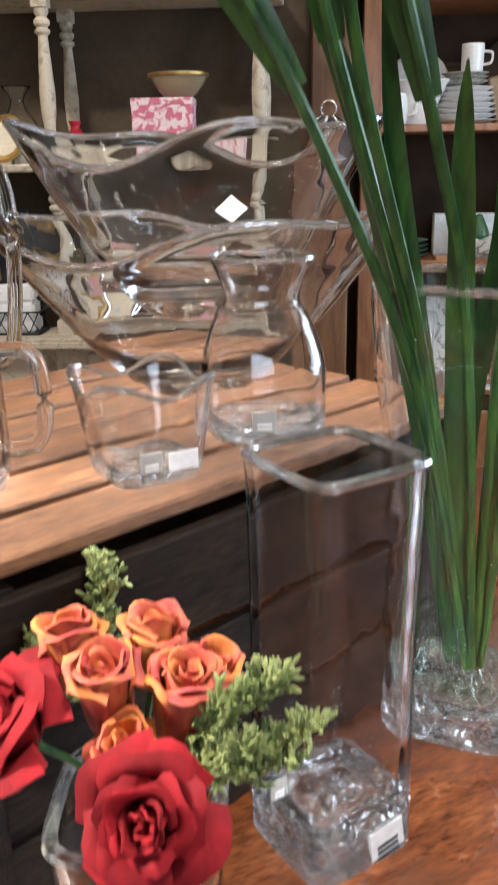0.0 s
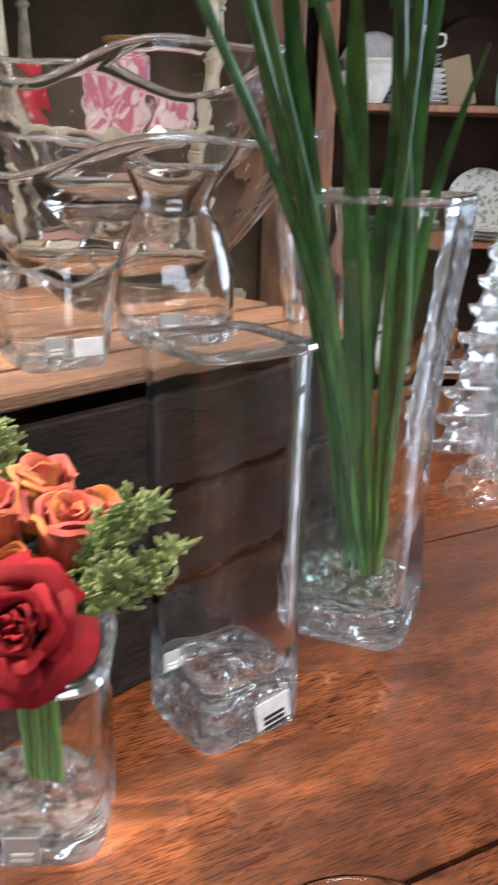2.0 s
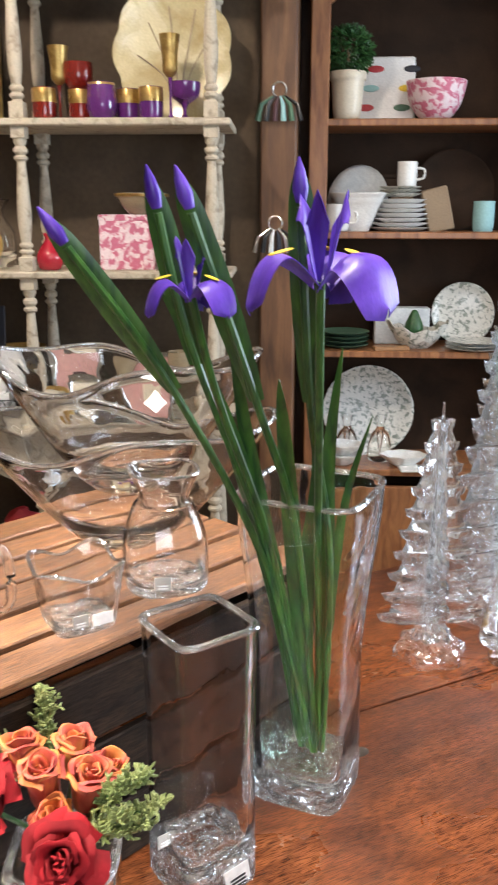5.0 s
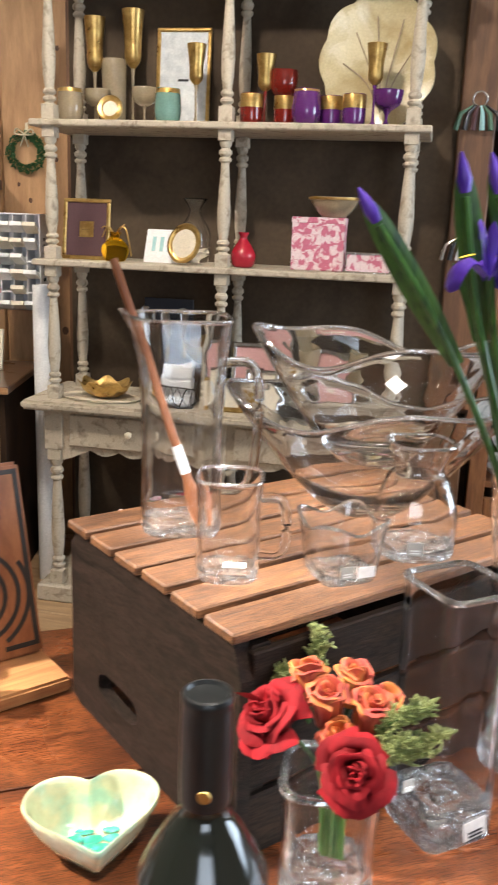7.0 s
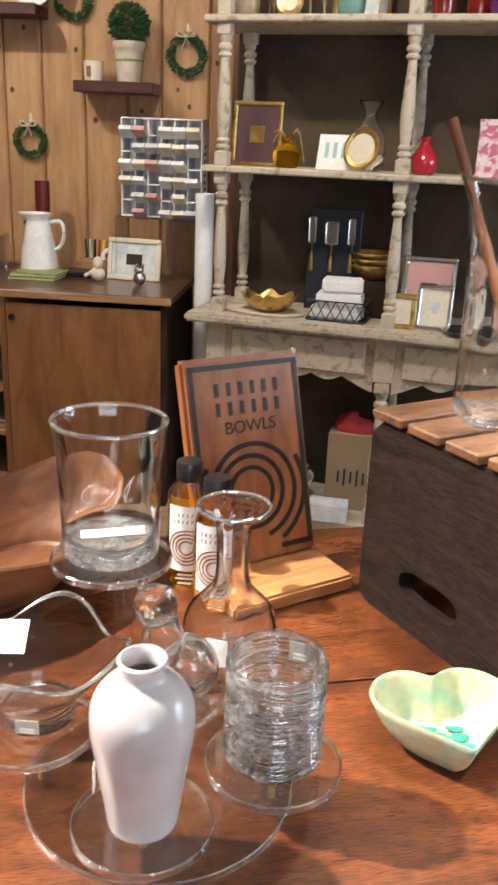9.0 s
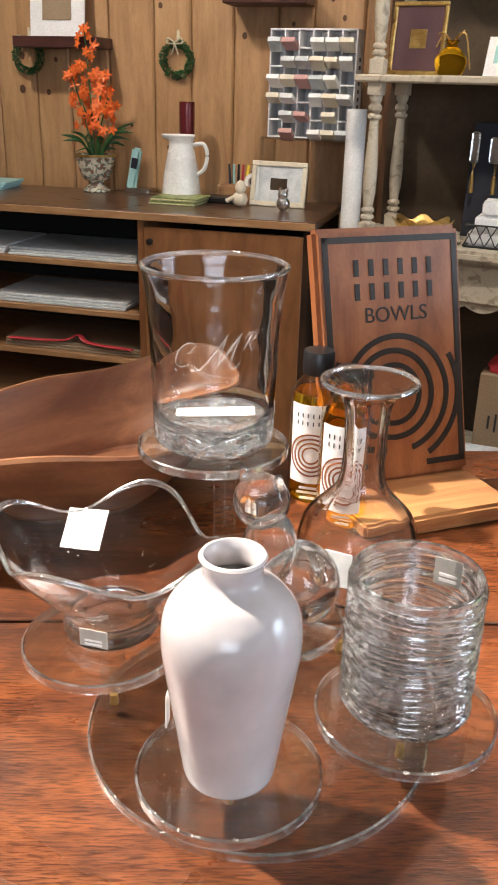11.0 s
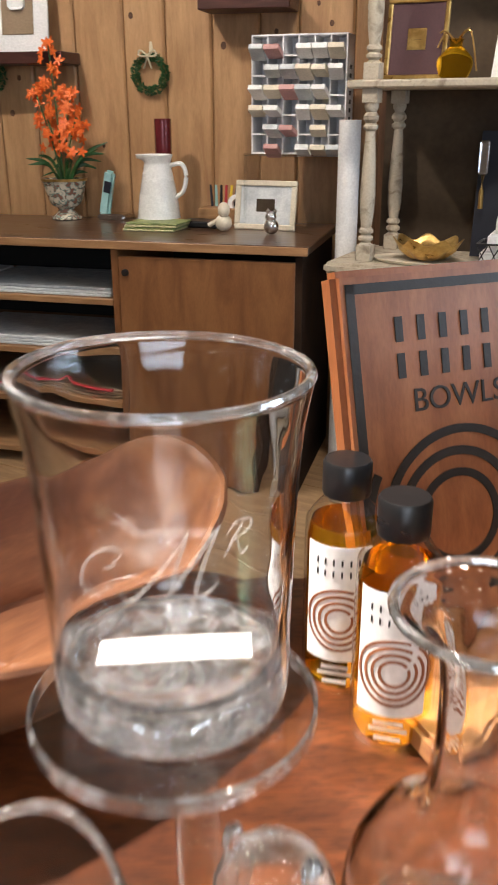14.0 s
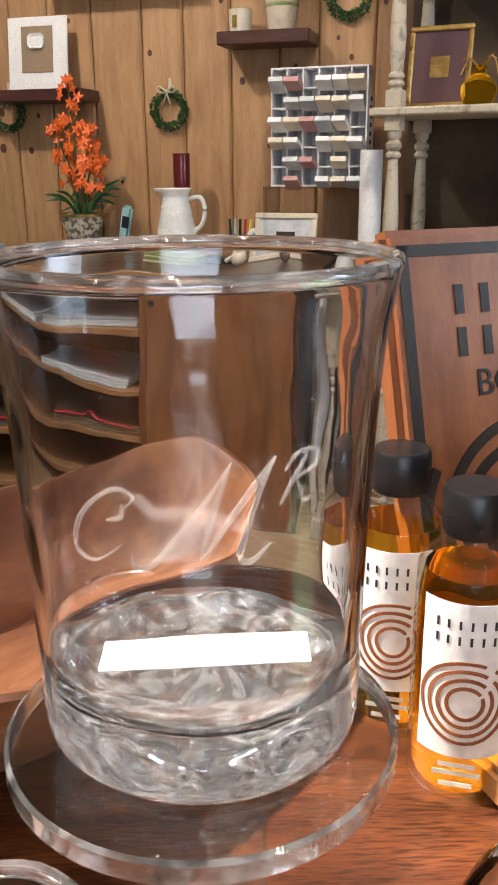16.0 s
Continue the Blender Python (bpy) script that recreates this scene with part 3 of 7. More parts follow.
# ---- upturned crate ----
CA = 49.5
crate = thing("wooden_crate", -0.06, 0.565, TT, "upturned dark wooden crate with honey pine slats on top", "crate", CA)
CL, CW, CH = 0.50, 0.392, 0.265
sw = CW / 6
rs = random.Random(11)
for k in range(6):
    j = rs.uniform(-0.002, 0.002)
    part("slat", boxed((CL / 2 - 0.004, sw * (k + 0.5), CH - 0.006 + j), (CL + 0.006, sw - 0.011, 0.012), 0.002), M_SLAT, crate, "worn honey pine slat", smooth=False)
for side in (0.006, CW - 0.006):
    for k in range(3):
        part("side_board", boxed((CL / 2, side, 0.038 + k * 0.083), (CL - 0.03, 0.012, 0.074), 0.002), M_CRATE, crate, smooth=False)
part("far_end_board", boxed((CL - 0.008, CW / 2, CH / 2 - 0.008), (0.016, CW, CH - 0.016), 0.002), M_END, crate, smooth=False)
bm = bmesh.new()
# end board with an oval hand hole: outline ring joined to the hole ring
outer, inner = [], []
hc, hz, hw, hh, N = 0.262, 0.062, 0.052, 0.019, 48
for k in range(N):
    a = 2 * math.pi * k / N
    c, s_ = math.cos(a), math.sin(a)
    inner.append((hc + hw * math.copysign(abs(c) ** 0.6, c), hz + hh * math.copysign(abs(s_) ** 0.8, s_)))
    t = min((CW - hc) / c if c > 1e-6 else (-hc / c if c < -1e-6 else 9), (CH - 0.014 - hz) / s_ if s_ > 1e-6 else (-hz / s_ if s_ < -1e-6 else 9))
    outer.append((hc + t * c, hz + t * s_))
rings = [[(0.0, p[0], p[1]) for p in outer], [(0.0, p[0], p[1]) for p in inner], [(0.018, p[0], p[1]) for p in inner], [(0.018, p[0], p[1]) for p in outer]]
part("end_board", ring_mesh(bm, rings, loop=True), M_END, crate, "dark end board with an oval hand hole", smooth=False)
for cy_ in (0.018, CW - 0.018):
    part("corner_post", boxed((0.030, cy_, CH / 2 - 0.01), (0.024, 0.02, CH - 0.02), 0.001), M_CRATE, crate, smooth=False)

# ---- glass on the crate ----
CT = TT + CH


def sticker(parent, x, y, z, w, h, rot, material, name="sticker", label="small grey foil maker's sticker", bars=2, ink=None):
    """A thin label with unreadable print as bars; rot turns the xz plane."""
    bm = boxed((0, 0, 0), (w, 0.0008, h), 0.0003)
    turned(bm, Matrix.Translation((x, y, z)) @ rot)
    ob = part(name, bm, material, parent, label, smooth=False)
    bm = bmesh.new()
    for k in range(bars):
        box(bm, (0, -0.0007, -h * 0.12 - k * h * 0.2), (w * 0.62, 0.0004, h * 0.11))
    if bars:
        turned(bm, Matrix.Translation((x, y, z)) @ rot)
        part("print", bm, ink or M_STICK, ob, smooth=False)
    return ob


def rotz(d):
    return Matrix.Rotation(radians(d), 4, "Z")


def base_slug(parent, r, h, shape=None, dent=0.25):
    """An extra core set inside a solid glass foot, with a dished top and rippled sides, added to make it sparkle."""
    prof = smooth_profile([(0.0008, 0.0015), (r * 0.86, 0.0015), (r * 0.985, 0.007), (r, h * 0.55), (r * 0.99, h * 0.88), (r * 0.86, h), (r * 0.5, h * (1 - dent)), (r * 0.2, h * (1 - dent * 0.4)), (0.0008, h * (1 - dent * 0.3))], 4)

    def rippled(a, q, z):
        p = shape(a, q, z) if shape else (q * math.cos(a), q * math.sin(a), z)
        w = 1 + 0.02 * math.sin(5 * a + 180 * z) * (0.004 < z)
        return (p[0] * w, p[1] * w, p[2] + (0.0014 * math.sin(6 * a + 260 * q) if z > h * 0.6 else 0))

    return part("thick_base", lathe(prof, 48, rippled), M_BASE, parent, "clear core added inside the glass base for sparkle")


def square_vase(name, x, y, z, half, height, turn, label, wall_=0.004, base=0.022, flare=1.05, power=4.5, mat_=None, waist=0.98):
    v = thing(name, x, y, z, label, "vase", turn)
    prof = smooth_profile([(half * 0.90, 0), (half * 0.985, 0.006), (half, 0.02), (half * waist, height * 0.5), (half * (flare - 0.03), height * 0.9), (half * flare, height)], 5)
    part("body", lathe(vessel(prof, wall_, base), 48, squarish(power)), mat_ or M_GLASS, v)
    rim(v, prof[-1], squarish(power), wall_)
    base_slug(v, half * 0.94, base * 0.92, squarish(power))
    return v


# tall pitcher with a wooden stirrer
pit = thing("glass_pitcher", -0.212, 0.835, CT, "tall square clear glass pitcher with a spout", "pitcher", 22)
prof = smooth_profile([(0.044, 0), (0.049, 0.006), (0.050, 0.03), (0.050, 0.14), (0.055, 0.24), (0.060, 0.272)], 5)


def spouted(a, r, z):
    x, y, z = squarish(4.0, 0)(a, r, z)
    d = max(0.0, math.cos(a - math.pi)) ** 10 * max(0.0, (z - 0.19) / 0.08) ** 2
    return (x * (1 + 0.28 * d), y, z + 0.006 * d)


part("body", lathe(vessel(prof, 0.0028, 0.012), 48, spouted), M_GLASS, pit)
rim(pit, prof[-1], spouted)
base_slug(pit, 0.046, 0.0105, squarish(4.0))
bm = tube(bmesh.new(), curve_pts([(0.050, 0, 0.215), (0.085, 0, 0.215), (0.098, 0, 0.18), (0.096, 0, 0.10), (0.085, 0, 0.055), (0.050, 0, 0.05)], 6), 0.008, 10, 0.8)
part("handle", bm, M_GLASS, pit)
st = thing("wooden_stirrer", -0.178, 0.815, CT + 0.012, "red brown wooden stirring spoon standing in the pitcher", "spoon", 0)
bm = tube(bmesh.new(), [(0, 0, 0.0), (-0.008, 0.002, 0.03), (-0.02, 0.004, 0.06), (-0.126, 0.022, 0.325)], [0.006, 0.013, 0.006, 0.0055], 10)
part("handle", bm, M_SIGN, st)
bm = tube(bmesh.new(), [(-0.022, 0.004, 0.066), (-0.036, 0.0065, 0.10)], [0.0068, 0.0068], 10)
part("paper_band", bm, M_STICK, st, "white paper price band")

mug = thing("glass_mug", -0.112, 0.702, CT, "clear glass mug with a loop handle", "mug", 12)
prof = smooth_profile([(0.029, 0), (0.034, 0.005), (0.0355, 0.02), (0.035, 0.08), (0.037, 0.117)], 5)
part("body", lathe(vessel(prof, 0.0028, 0.013), 40, squarish(3.6)), M_GLASS, mug)
rim(mug, prof[-1], squarish(3.6))
base_slug(mug, 0.0315, 0.0115, squarish(3.6))
part("price_sticker", boxed((0.008, -0.006, 0.0148), (0.026, 0.018, 0.0008), 0.0002), M_STICK, mug, "white price sticker", smooth=False)
part("handle", tube(bmesh.new(), curve_pts([(0.034, -0.004, 0.095), (0.055, -0.006, 0.095), (0.063, -0.007, 0.08), (0.063, -0.007, 0.045), (0.054, -0.006, 0.030), (0.034, -0.004, 0.028)], 5), 0.0055, 10), M_GLASS, mug)

cup = thing("glass_candle_cup", 0.010, 0.742, CT, "low square clear glass cup with wavy rim", "cup", 36)
prof = smooth_profile([(0.030, 0), (0.033, 0.004), (0.036, 0.02), (0.041, 0.055), (0.044, 0.068)], 5)


def dipped(a, r, z):
    x, y, z = squarish(5.0)(a, r, z)
    return (x, y, z + 0.006 * max(0, (z - 0.03) / 0.04) * math.cos(4 * (a - math.pi / 4)))


part("body", lathe(vessel(prof, 0.0028, 0.013), 48, dipped), M_GLASS, cup)
rim(cup, prof[-1], dipped)
base_slug(cup, 0.0315, 0.0115, squarish(5.0))
sticker(cup, 0.012, -0.0385, 0.018, 0.022, 0.013, rotz(0), M_STICK, label="white price sticker", bars=0)
sticker(cup, -0.012, -0.0385, 0.020, 0.016, 0.014, rotz(0), M_TAG)

jug = thing("glass_carafe", 0.086, 0.845, CT, "clear glass carafe with waisted neck and flared lip", "carafe", 20)
prof = smooth_profile([(0.040, 0), (0.047, 0.006), (0.048, 0.02), (0.047, 0.06), (0.036, 0.095), (0.029, 0.105), (0.030, 0.118), (0.040, 0.140)], 5)
part("body", lathe(vessel(prof, 0.0028, 0.014), 40, squarish(2.8)), M_GLASS, jug)
rim(jug, prof[-1], squarish(2.8))
base_slug(jug, 0.043, 0.0125, squarish(2.8))
sticker(jug, -0.012, -0.0485, 0.022, 0.018, 0.016, rotz(-8), M_TAG)


def bowl_glass(name, x, y, z, turn, length, width, rim_z, foot_z, label, lift):
    """A free-blown bowl whose rim is folded in at two sides and drawn out into two long points."""
    b = thing(name, x, y, z, label, "bowl", turn)

    def shape(a, r, h):
        t = max(0.0, min(1.0, h / rim_z))
        lx = 0.045 + (length / 2 - 0.045) * t ** 0.8
        ly = 0.045 + (width / 2 - 0.045) * t ** 0.55
        c, s_ = math.cos(a), math.sin(a)
        # two folds, off the middle, pull the rim in and down
        g = sum(math.exp(-((math.remainder(a - f, 2 * math.pi)) / 0.46) ** 2) for f in (radians(-112), radians(72)))
        fold = 1 - 0.20 * t ** 2 * g
        zz = h - lift * t ** 2 * g + 0.006 * t ** 3 * math.cos(4 * a)
        k = r / 0.1
        return (lx * c * k, ly * s_ * fold * k, zz)

    prof = [(0.0008, 0), (0.075, 0.0), (0.095, 0.006)] + [(0.1, rim_z * q) for q in (0.12, 0.25, 0.4, 0.55, 0.7, 0.82, 0.92, 1.0)]
    prof += [(0.0992, rim_z * 1.015), (0.098, rim_z * 1.0)] + [(0.0972, rim_z * q) for q in (0.92, 0.82, 0.7, 0.55, 0.4, 0.28)] + [(0.08, rim_z * 0.2), (0.0008, rim_z * 0.17)]
    part("body", lathe(prof, 72, shape), M_GLASS, b)
    edge = [shape(2 * math.pi * k / 96, 0.0985, rim_z) for k in range(97)]
    part("rim", tube(bmesh.new(), edge, 0.0032, 8), M_RIM, b, "rounded bright glass rim")
    return b


low = bowl_glass("glass_bowl", 0.010, 0.985, CT, 6, 0.40, 0.26, 0.165, 0, "large clear blown glass bowl with folded wavy rim", 0.036)
top = bowl_glass("glass_bowl", 0.014, 1.005, CT + 0.068, 4, 0.35, 0.24, 0.175, 0, "clear blown glass bowl with folded rim nested in a larger one", 0.036)
sticker(top, 0.028, 0.074, 0.097, 0.024, 0.024, rotz(6) @ Matrix.Rotation(radians(-38), 4, "X") @ Matrix.Rotation(radians(45), 4, "Y"), M_STICK, label="white square price sticker set as a diamond", bars=0)

# ---- vases on the table ----
rv = square_vase("square_vase", 0.035, 0.571, TT, 0.0475, 0.126, 6, "small square clear glass vase holding roses", 0.006, 0.024, 1.05)
sticker(rv, -0.002, -0.0486, 0.018, 0.021, 0.020, rotz(0), M_TAG)
tv = square_vase("square_vase", 0.144, 0.692, TT, 0.0455, 0.295, 39, "tall empty square clear glass vase with thick base", 0.0050, 0.050, 1.04, 6.5)
sticker(tv, 0.014, -0.0466, 0.024, 0.030, 0.024, rotz(0) @ Matrix.Rotation(radians(-8), 4, "Y"), M_STICK, label="white barcode price sticker", bars=3, ink=M_INK)
sticker(tv, -0.0466, -0.004, 0.066, 0.016, 0.016, rotz(0), M_TAG)
iv = square_vase("square_vase", 0.254, 0.851, TT, 0.0575, 0.385, -20, "tall square clear glass vase with irises in water", 0.0050, 0.042, 1.26, 5.5)
wat = thing("vase_water", 0.254, 0.851, TT + 0.0435, "clear water in the bottom of the iris vase", "water", -20)
part("water", lathe(smooth_profile([(0.0008, 0), (0.030, 0.0005), (0.0462, 0.004), (0.0465, 0.055)], 4) + [(0.0465, 0.0555), (0.0008, 0.0555)], 32, squarish(5.0)), M_WATER, wat)

# ---- roses ----


def petal(width, r0, r1, h, curl, nu=8, nv=8, ruffle=0.0, seed=0, thick=0.0008, point=0.0):
    """One cupped petal standing on the +x side of the axis."""
    bm = bmesh.new()
    rr = random.Random(seed)
    ph = rr.uniform(0, 6)
    grid = []
    for j in range(nv + 1):
        v = j / nv
        row = []
        for i in range(nu + 1):
            u = 2 * i / nu - 1
            a = u * width * (0.35 + 0.65 * math.sin(math.pi * min(1, 0.12 + 0.6 * v)))
            r = r0 + (r1 - r0) * v ** 0.75 + curl * max(0, v - 0.6) ** 2 * 6
            r += ruffle * math.sin(5 * u + ph) * v * v
            z = h * (math.sin(v * math.pi / 2 * 0.98) * (1 - 0.16 * u * u * v)) - abs(curl) * 2.2 * max(0, v - 0.7) ** 2 * 4
            z += point * v * v * (1 - abs(u)) + ruffle * 0.7 * math.cos(4 * u + ph) * v
            row.append(bm.verts.new((r * math.cos(a), r * math.sin(a), z)))
        grid.append(row)
    for j in range(nv):
        for i in range(nu):
            bm.faces.new((grid[j][i], grid[j][i + 1], grid[j + 1][i + 1], grid[j + 1][i]))
    bmesh.ops.recalc_face_normals(bm, faces=bm.faces)
    bmesh.ops.solidify(bm, geom=list(bm.faces), thickness=thick)
    return bm


def rose(x, y, z, size, tilt, turn, material, label, seed, layers, stem_to, group, point=0.10):
    """Petals in whorls round a closed heart, on a stem that runs down into the vase."""
    r = thing("rose", x, y, z, label, "rose", 0, group)
    lean = Matrix.Rotation(radians(turn), 4, "Z") @ Matrix.Rotation(radians(tilt), 4, "Y")
    rr = random.Random(seed)
    k = 0
    for n, r0, r1, h, curl, wid in layers:
        for i in range(n):
            q = rr.uniform(0.92, 1.08)
            bm = petal(wid, r0 * size, r1 * size * q, h * size * q, curl * size, ruffle=0.045 * size, seed=seed * 50 + k, thick=0.028 * size, point=point * size)
            a = 2 * math.pi * (i / n + 0.5 * (k % 2) / n) + k * 0.35 + rr.uniform(-0.15, 0.15)
            turned(bm, lean @ Matrix.Rotation(a, 4, "Z"))
            part("petal", bm, material, r, angle=60)
            k += 1
    p = Vector(stem_to) - Vector((x, y, z))
    part("stem", tube(bmesh.new(), curve_pts([(0, 0, 0.0), (p.x * 0.85, p.y * 0.85, p.z * 0.4), tuple(p)], 5), 0.0022, 6), M_BLADE, r)
    part("calyx", ball(bmesh.new(), (0, 0, 0.0), 0.13 * size, (1, 1, 0.8), 10, 6), M_LEAF, r)
    return r


BIG = [(3, 0.02, 0.06, 0.80, 0.0, 1.9), (3, 0.05, 0.13, 0.87, 0.01, 1.6), (3, 0.08, 0.22, 0.89, 0.03, 1.5), (3, 0.10, 0.33, 0.86, 0.06, 1.4), (4, 0.12, 0.45, 0.78, 0.09, 1.15), (4, 0.14, 0.57, 0.66, 0.13, 1.1), (5, 0.14, 0.68, 0.46, 0.17, 0.95)]
BUD = [(2, 0.05, 0.10, 1.04, 0.0, 2.2), (3, 0.12, 0.19, 1.16, 0.04, 1.7), (3, 0.20, 0.28, 1.22, 0.07, 1.5), (3, 0.27, 0.36, 1.16, 0.10, 1.4), (4, 0.30, 0.42, 1.02, 0.13, 0.95)]
rose(0.063, 0.492, 0.930, 0.0415, 58, -88, M_RED, "large open red rose facing out of the vase", 1, BIG, (0.04, 0.568, 0.775), "red roses in the vase")
rose(-0.010, 0.533, 0.934, 0.046, 42, -140, M_RED, "large open red rose turned aside over the vase's rim", 2, BIG, (0.028, 0.574, 0.775), "red roses in the vase")
for i, (ox, oy, oz, sz, ti, tu) in enumerate(((0.012, 0.560, 0.951, 0.036, 8, 200), (0.048, 0.566, 0.950, 0.034, 8, 60), (0.030, 0.545, 0.940, 0.036, 10, -95), (0.064, 0.548, 0.936, 0.037, 14, -40), (0.073, 0.560, 0.936, 0.033, 18, 0), (0.042, 0.530, 0.914, 0.035, 20, -92))):
    rose(ox, oy, oz, sz, ti, tu, M_ORANGE, "dried orange rose bud with curled papery petals", 20 + i, BUD, (0.03 + 0.004 * i, 0.574, 0.77), "orange roses in the vase", 0.02)


def sprig(x, y, z, tips, seed, label):
    s_ = thing("juniper_sprig", x, y, z, label, "foliage")
    rr = random.Random(seed)
    leaves = bmesh.new()
    for tip in tips:
        tip = Vector(tip)
        mid = tip * 0.5 + Vector((rr.uniform(-0.006, 0.006), rr.uniform(-0.006, 0.006), 0.006))
        pts = [Vector(p) for p in curve_pts([(0, 0, 0), tuple(mid), tuple(tip)], 5)]
        part("twig", tube(bmesh.new(), pts, 0.0013, 5), M_BLADE, s_)
        for q in pts[2:]:
            for _ in range(8):
                d = (tip.normalized() + Vector((rr.uniform(-1, 1), rr.uniform(-1, 1), rr.uniform(-0.6, 1)))).normalized()
                e = q + d * rr.uniform(0.007, 0.014)
                tube(leaves, [q, q + (e - q) * 0.5, e], [0.0006, 0.0014, 0.0004], 5)
                for _ in range(4):
                    d2 = (d + Vector((rr.uniform(-1, 1), rr.uniform(-1, 1), rr.uniform(-0.5, 1))) * 0.9).normalized()
                    b0 = q + (e - q) * rr.uniform(0.4, 1)
                    tube(leaves, [b0, b0 + d2 * 0.003, b0 + d2 * 0.006], [0.0006, 0.0014, 0.0006], 5)
    part("needles", leaves, M_SPRIG, s_)
    return s_


sprig(0.045, 0.575, 0.875, [(0.088, -0.065, 0.090), (0.066, -0.065, 0.115), (0.042, -0.065, 0.062), (0.078, -0.065, 0.072), (0.052, -0.060, 0.100), (0.060, -0.070, 0.080), (0.074, -0.050, 0.104), (0.058, -0.06, 0.058)], 4, "bushy green juniper sprig beside the red roses")
sprig(0.005, 0.60, 0.90, [(-0.004, 0.032, 0.085), (0.004, 0.03, 0.075), (-0.03, 0.0, 0.05)], 6, "small green juniper tip standing over the orange roses")

# ---- irises ----


def blade(name, pts, width, parent, material, twist=0.0):
    """A long folded leaf: a shallow V section that tapers to a point."""
    P = [Vector(p) for p in curve_pts(pts, 6)]
    n = len(P)
    rings = []
    for i, p in enumerate(P):
        t = i / (n - 1)
        d = (P[min(n - 1, i + 1)] - P[max(0, i - 1)]).normalized()
        side = Matrix.Rotation(twist * t, 3, d) @ d.cross(Vector((0.3, 1, 0.0))).normalized()
        nor = side.cross(d).normalized()
        w = width * min(1.0, 0.55 + t * 1.6) * max(0.06, (1 - t ** 3.0))
        rings.append([tuple(p + side * w + nor * w * 0.25), tuple(p - nor * w * 0.12), tuple(p - side * w + nor * w * 0.25), tuple(p - side * w * 0.85 + nor * (w * 0.25 + 0.0016)), tuple(p + nor * (0.0022 - w * 0.10)), tuple(p + side * w * 0.85 + nor * (w * 0.25 + 0.0016))])
    return part(name, ring_mesh(bmesh.new(), rings), material, parent, angle=70)


def fall_petal(size, seed):
    """A petal that arches out and then hangs down, widest near its rounded end."""
    bm = bmesh.new()
    rr = random.Random(seed)
    ph = rr.uniform(0, 6)
    rows = []
    for j in range(15):
        v = j / 14
        x = size * (0.08 + 0.92 * math.sin(v * 1.45))
        z = size * (0.38 * math.sin(math.pi * min(1, v * 1.15)) - 0.50 * max(0, v - 0.35) ** 1.3)
        w = size * (0.11 + 0.42 * math.sin(math.pi * min(1.0, 0.08 + v * 0.86)) * (0.35 + 0.75 * v)) * (1 - max(0, v - 0.86) * 5.5)
        rows.append([bm.verts.new((x - abs(u) ** 2 * size * 0.05, u * w, z - 0.10 * size * u * u + 0.03 * size * math.sin(4 * u + ph) * v)) for u in [k / 5 - 1 for k in range(11)]])
    for p, q in zip(rows, rows[1:]):
        for k in range(10):
            bm.faces.new((p[k], p[k + 1], q[k + 1], q[k]))
    bmesh.ops.recalc_face_normals(bm, faces=bm.faces)
    bmesh.ops.solidify(bm, geom=list(bm.faces), thickness=0.001)
    return bm


def iris(foot, head, bends, label, bud=None, flower=None, seed=0):
    f = thing("iris", foot[0], foot[1], foot[2], label, "iris", 0, "irises in the vase")
    o = Vector(foot)
    H_ = Vector(head) - o
    B_ = [Vector(b) - o for b in bends]
    path = [Vector((0, 0, 0))] + B_ + [H_]
    part("stem", tube(bmesh.new(), curve_pts([tuple(p) for p in path], 6), 0.0042, 8), M_BLADE, f)
    rr = random.Random(seed)
    if bud:
        d = (H_ - B_[-1]).normalized()
        blade("sheath", [tuple(B_[-1] * 0.6 + H_ * 0.4 - d * 0.07), tuple(H_ * 1.0 - d * 0.02), tuple(H_ + d * 0.034)], 0.015, f, M_BLADE, 0.4)
        tip = H_ + d * 0.042
        bm = tube(bmesh.new(), [tuple(H_ + d * 0.004), tuple(H_ + d * 0.016), tuple(H_ + d * 0.030), tuple(tip)], [0.005, 0.0075, 0.005, 0.001], 10)
        part("bud", bm, M_IRIS, f, "closed violet bud")
    if flower:
        size, rot = flower
        for k in range(3):
            a = radians(rot + 120 * k)
            fall = fall_petal(size * rr.uniform(0.9, 1.1), seed * 7 + k)
            turned(fall, Matrix.Translation(H_) @ Matrix.Rotation(a, 4, "Z") @ Matrix.Rotation(radians(rr.uniform(-14, 14)), 4, "X"))
            part("fall", fall, M_IRIS, f, "drooping violet fall petal", angle=60)
            bm = ball(bmesh.new(), (0, 0, 0), 0.13 * size, (1.4, 0.55, 0.16), 12, 8)
            turned(bm, Matrix.Translation(H_) @ Matrix.Rotation(a, 4, "Z") @ Matrix.Translation((0.55 * size, 0, 0.385 * size)) @ Matrix.Rotation(radians(14), 4, "Y"))
            part("blotch", bm, M_YELLOW, f, "yellow blotch on the petal")
            std = petal(0.75, 0.004, 0.34 * size, 0.9 * size, 0.02 * size, 8, 10, 0.03 * size, seed + 9 + k, 0.0010, 0.25 * size)
            turned(std, Matrix.Translation(H_) @ Matrix.Rotation(a + 1.05, 4, "Z") @ Matrix.Scale(0.7, 4, (0, 1, 0)))
            part("standard", std, M_IRIS, f, "upright violet petal", angle=60)
    return f


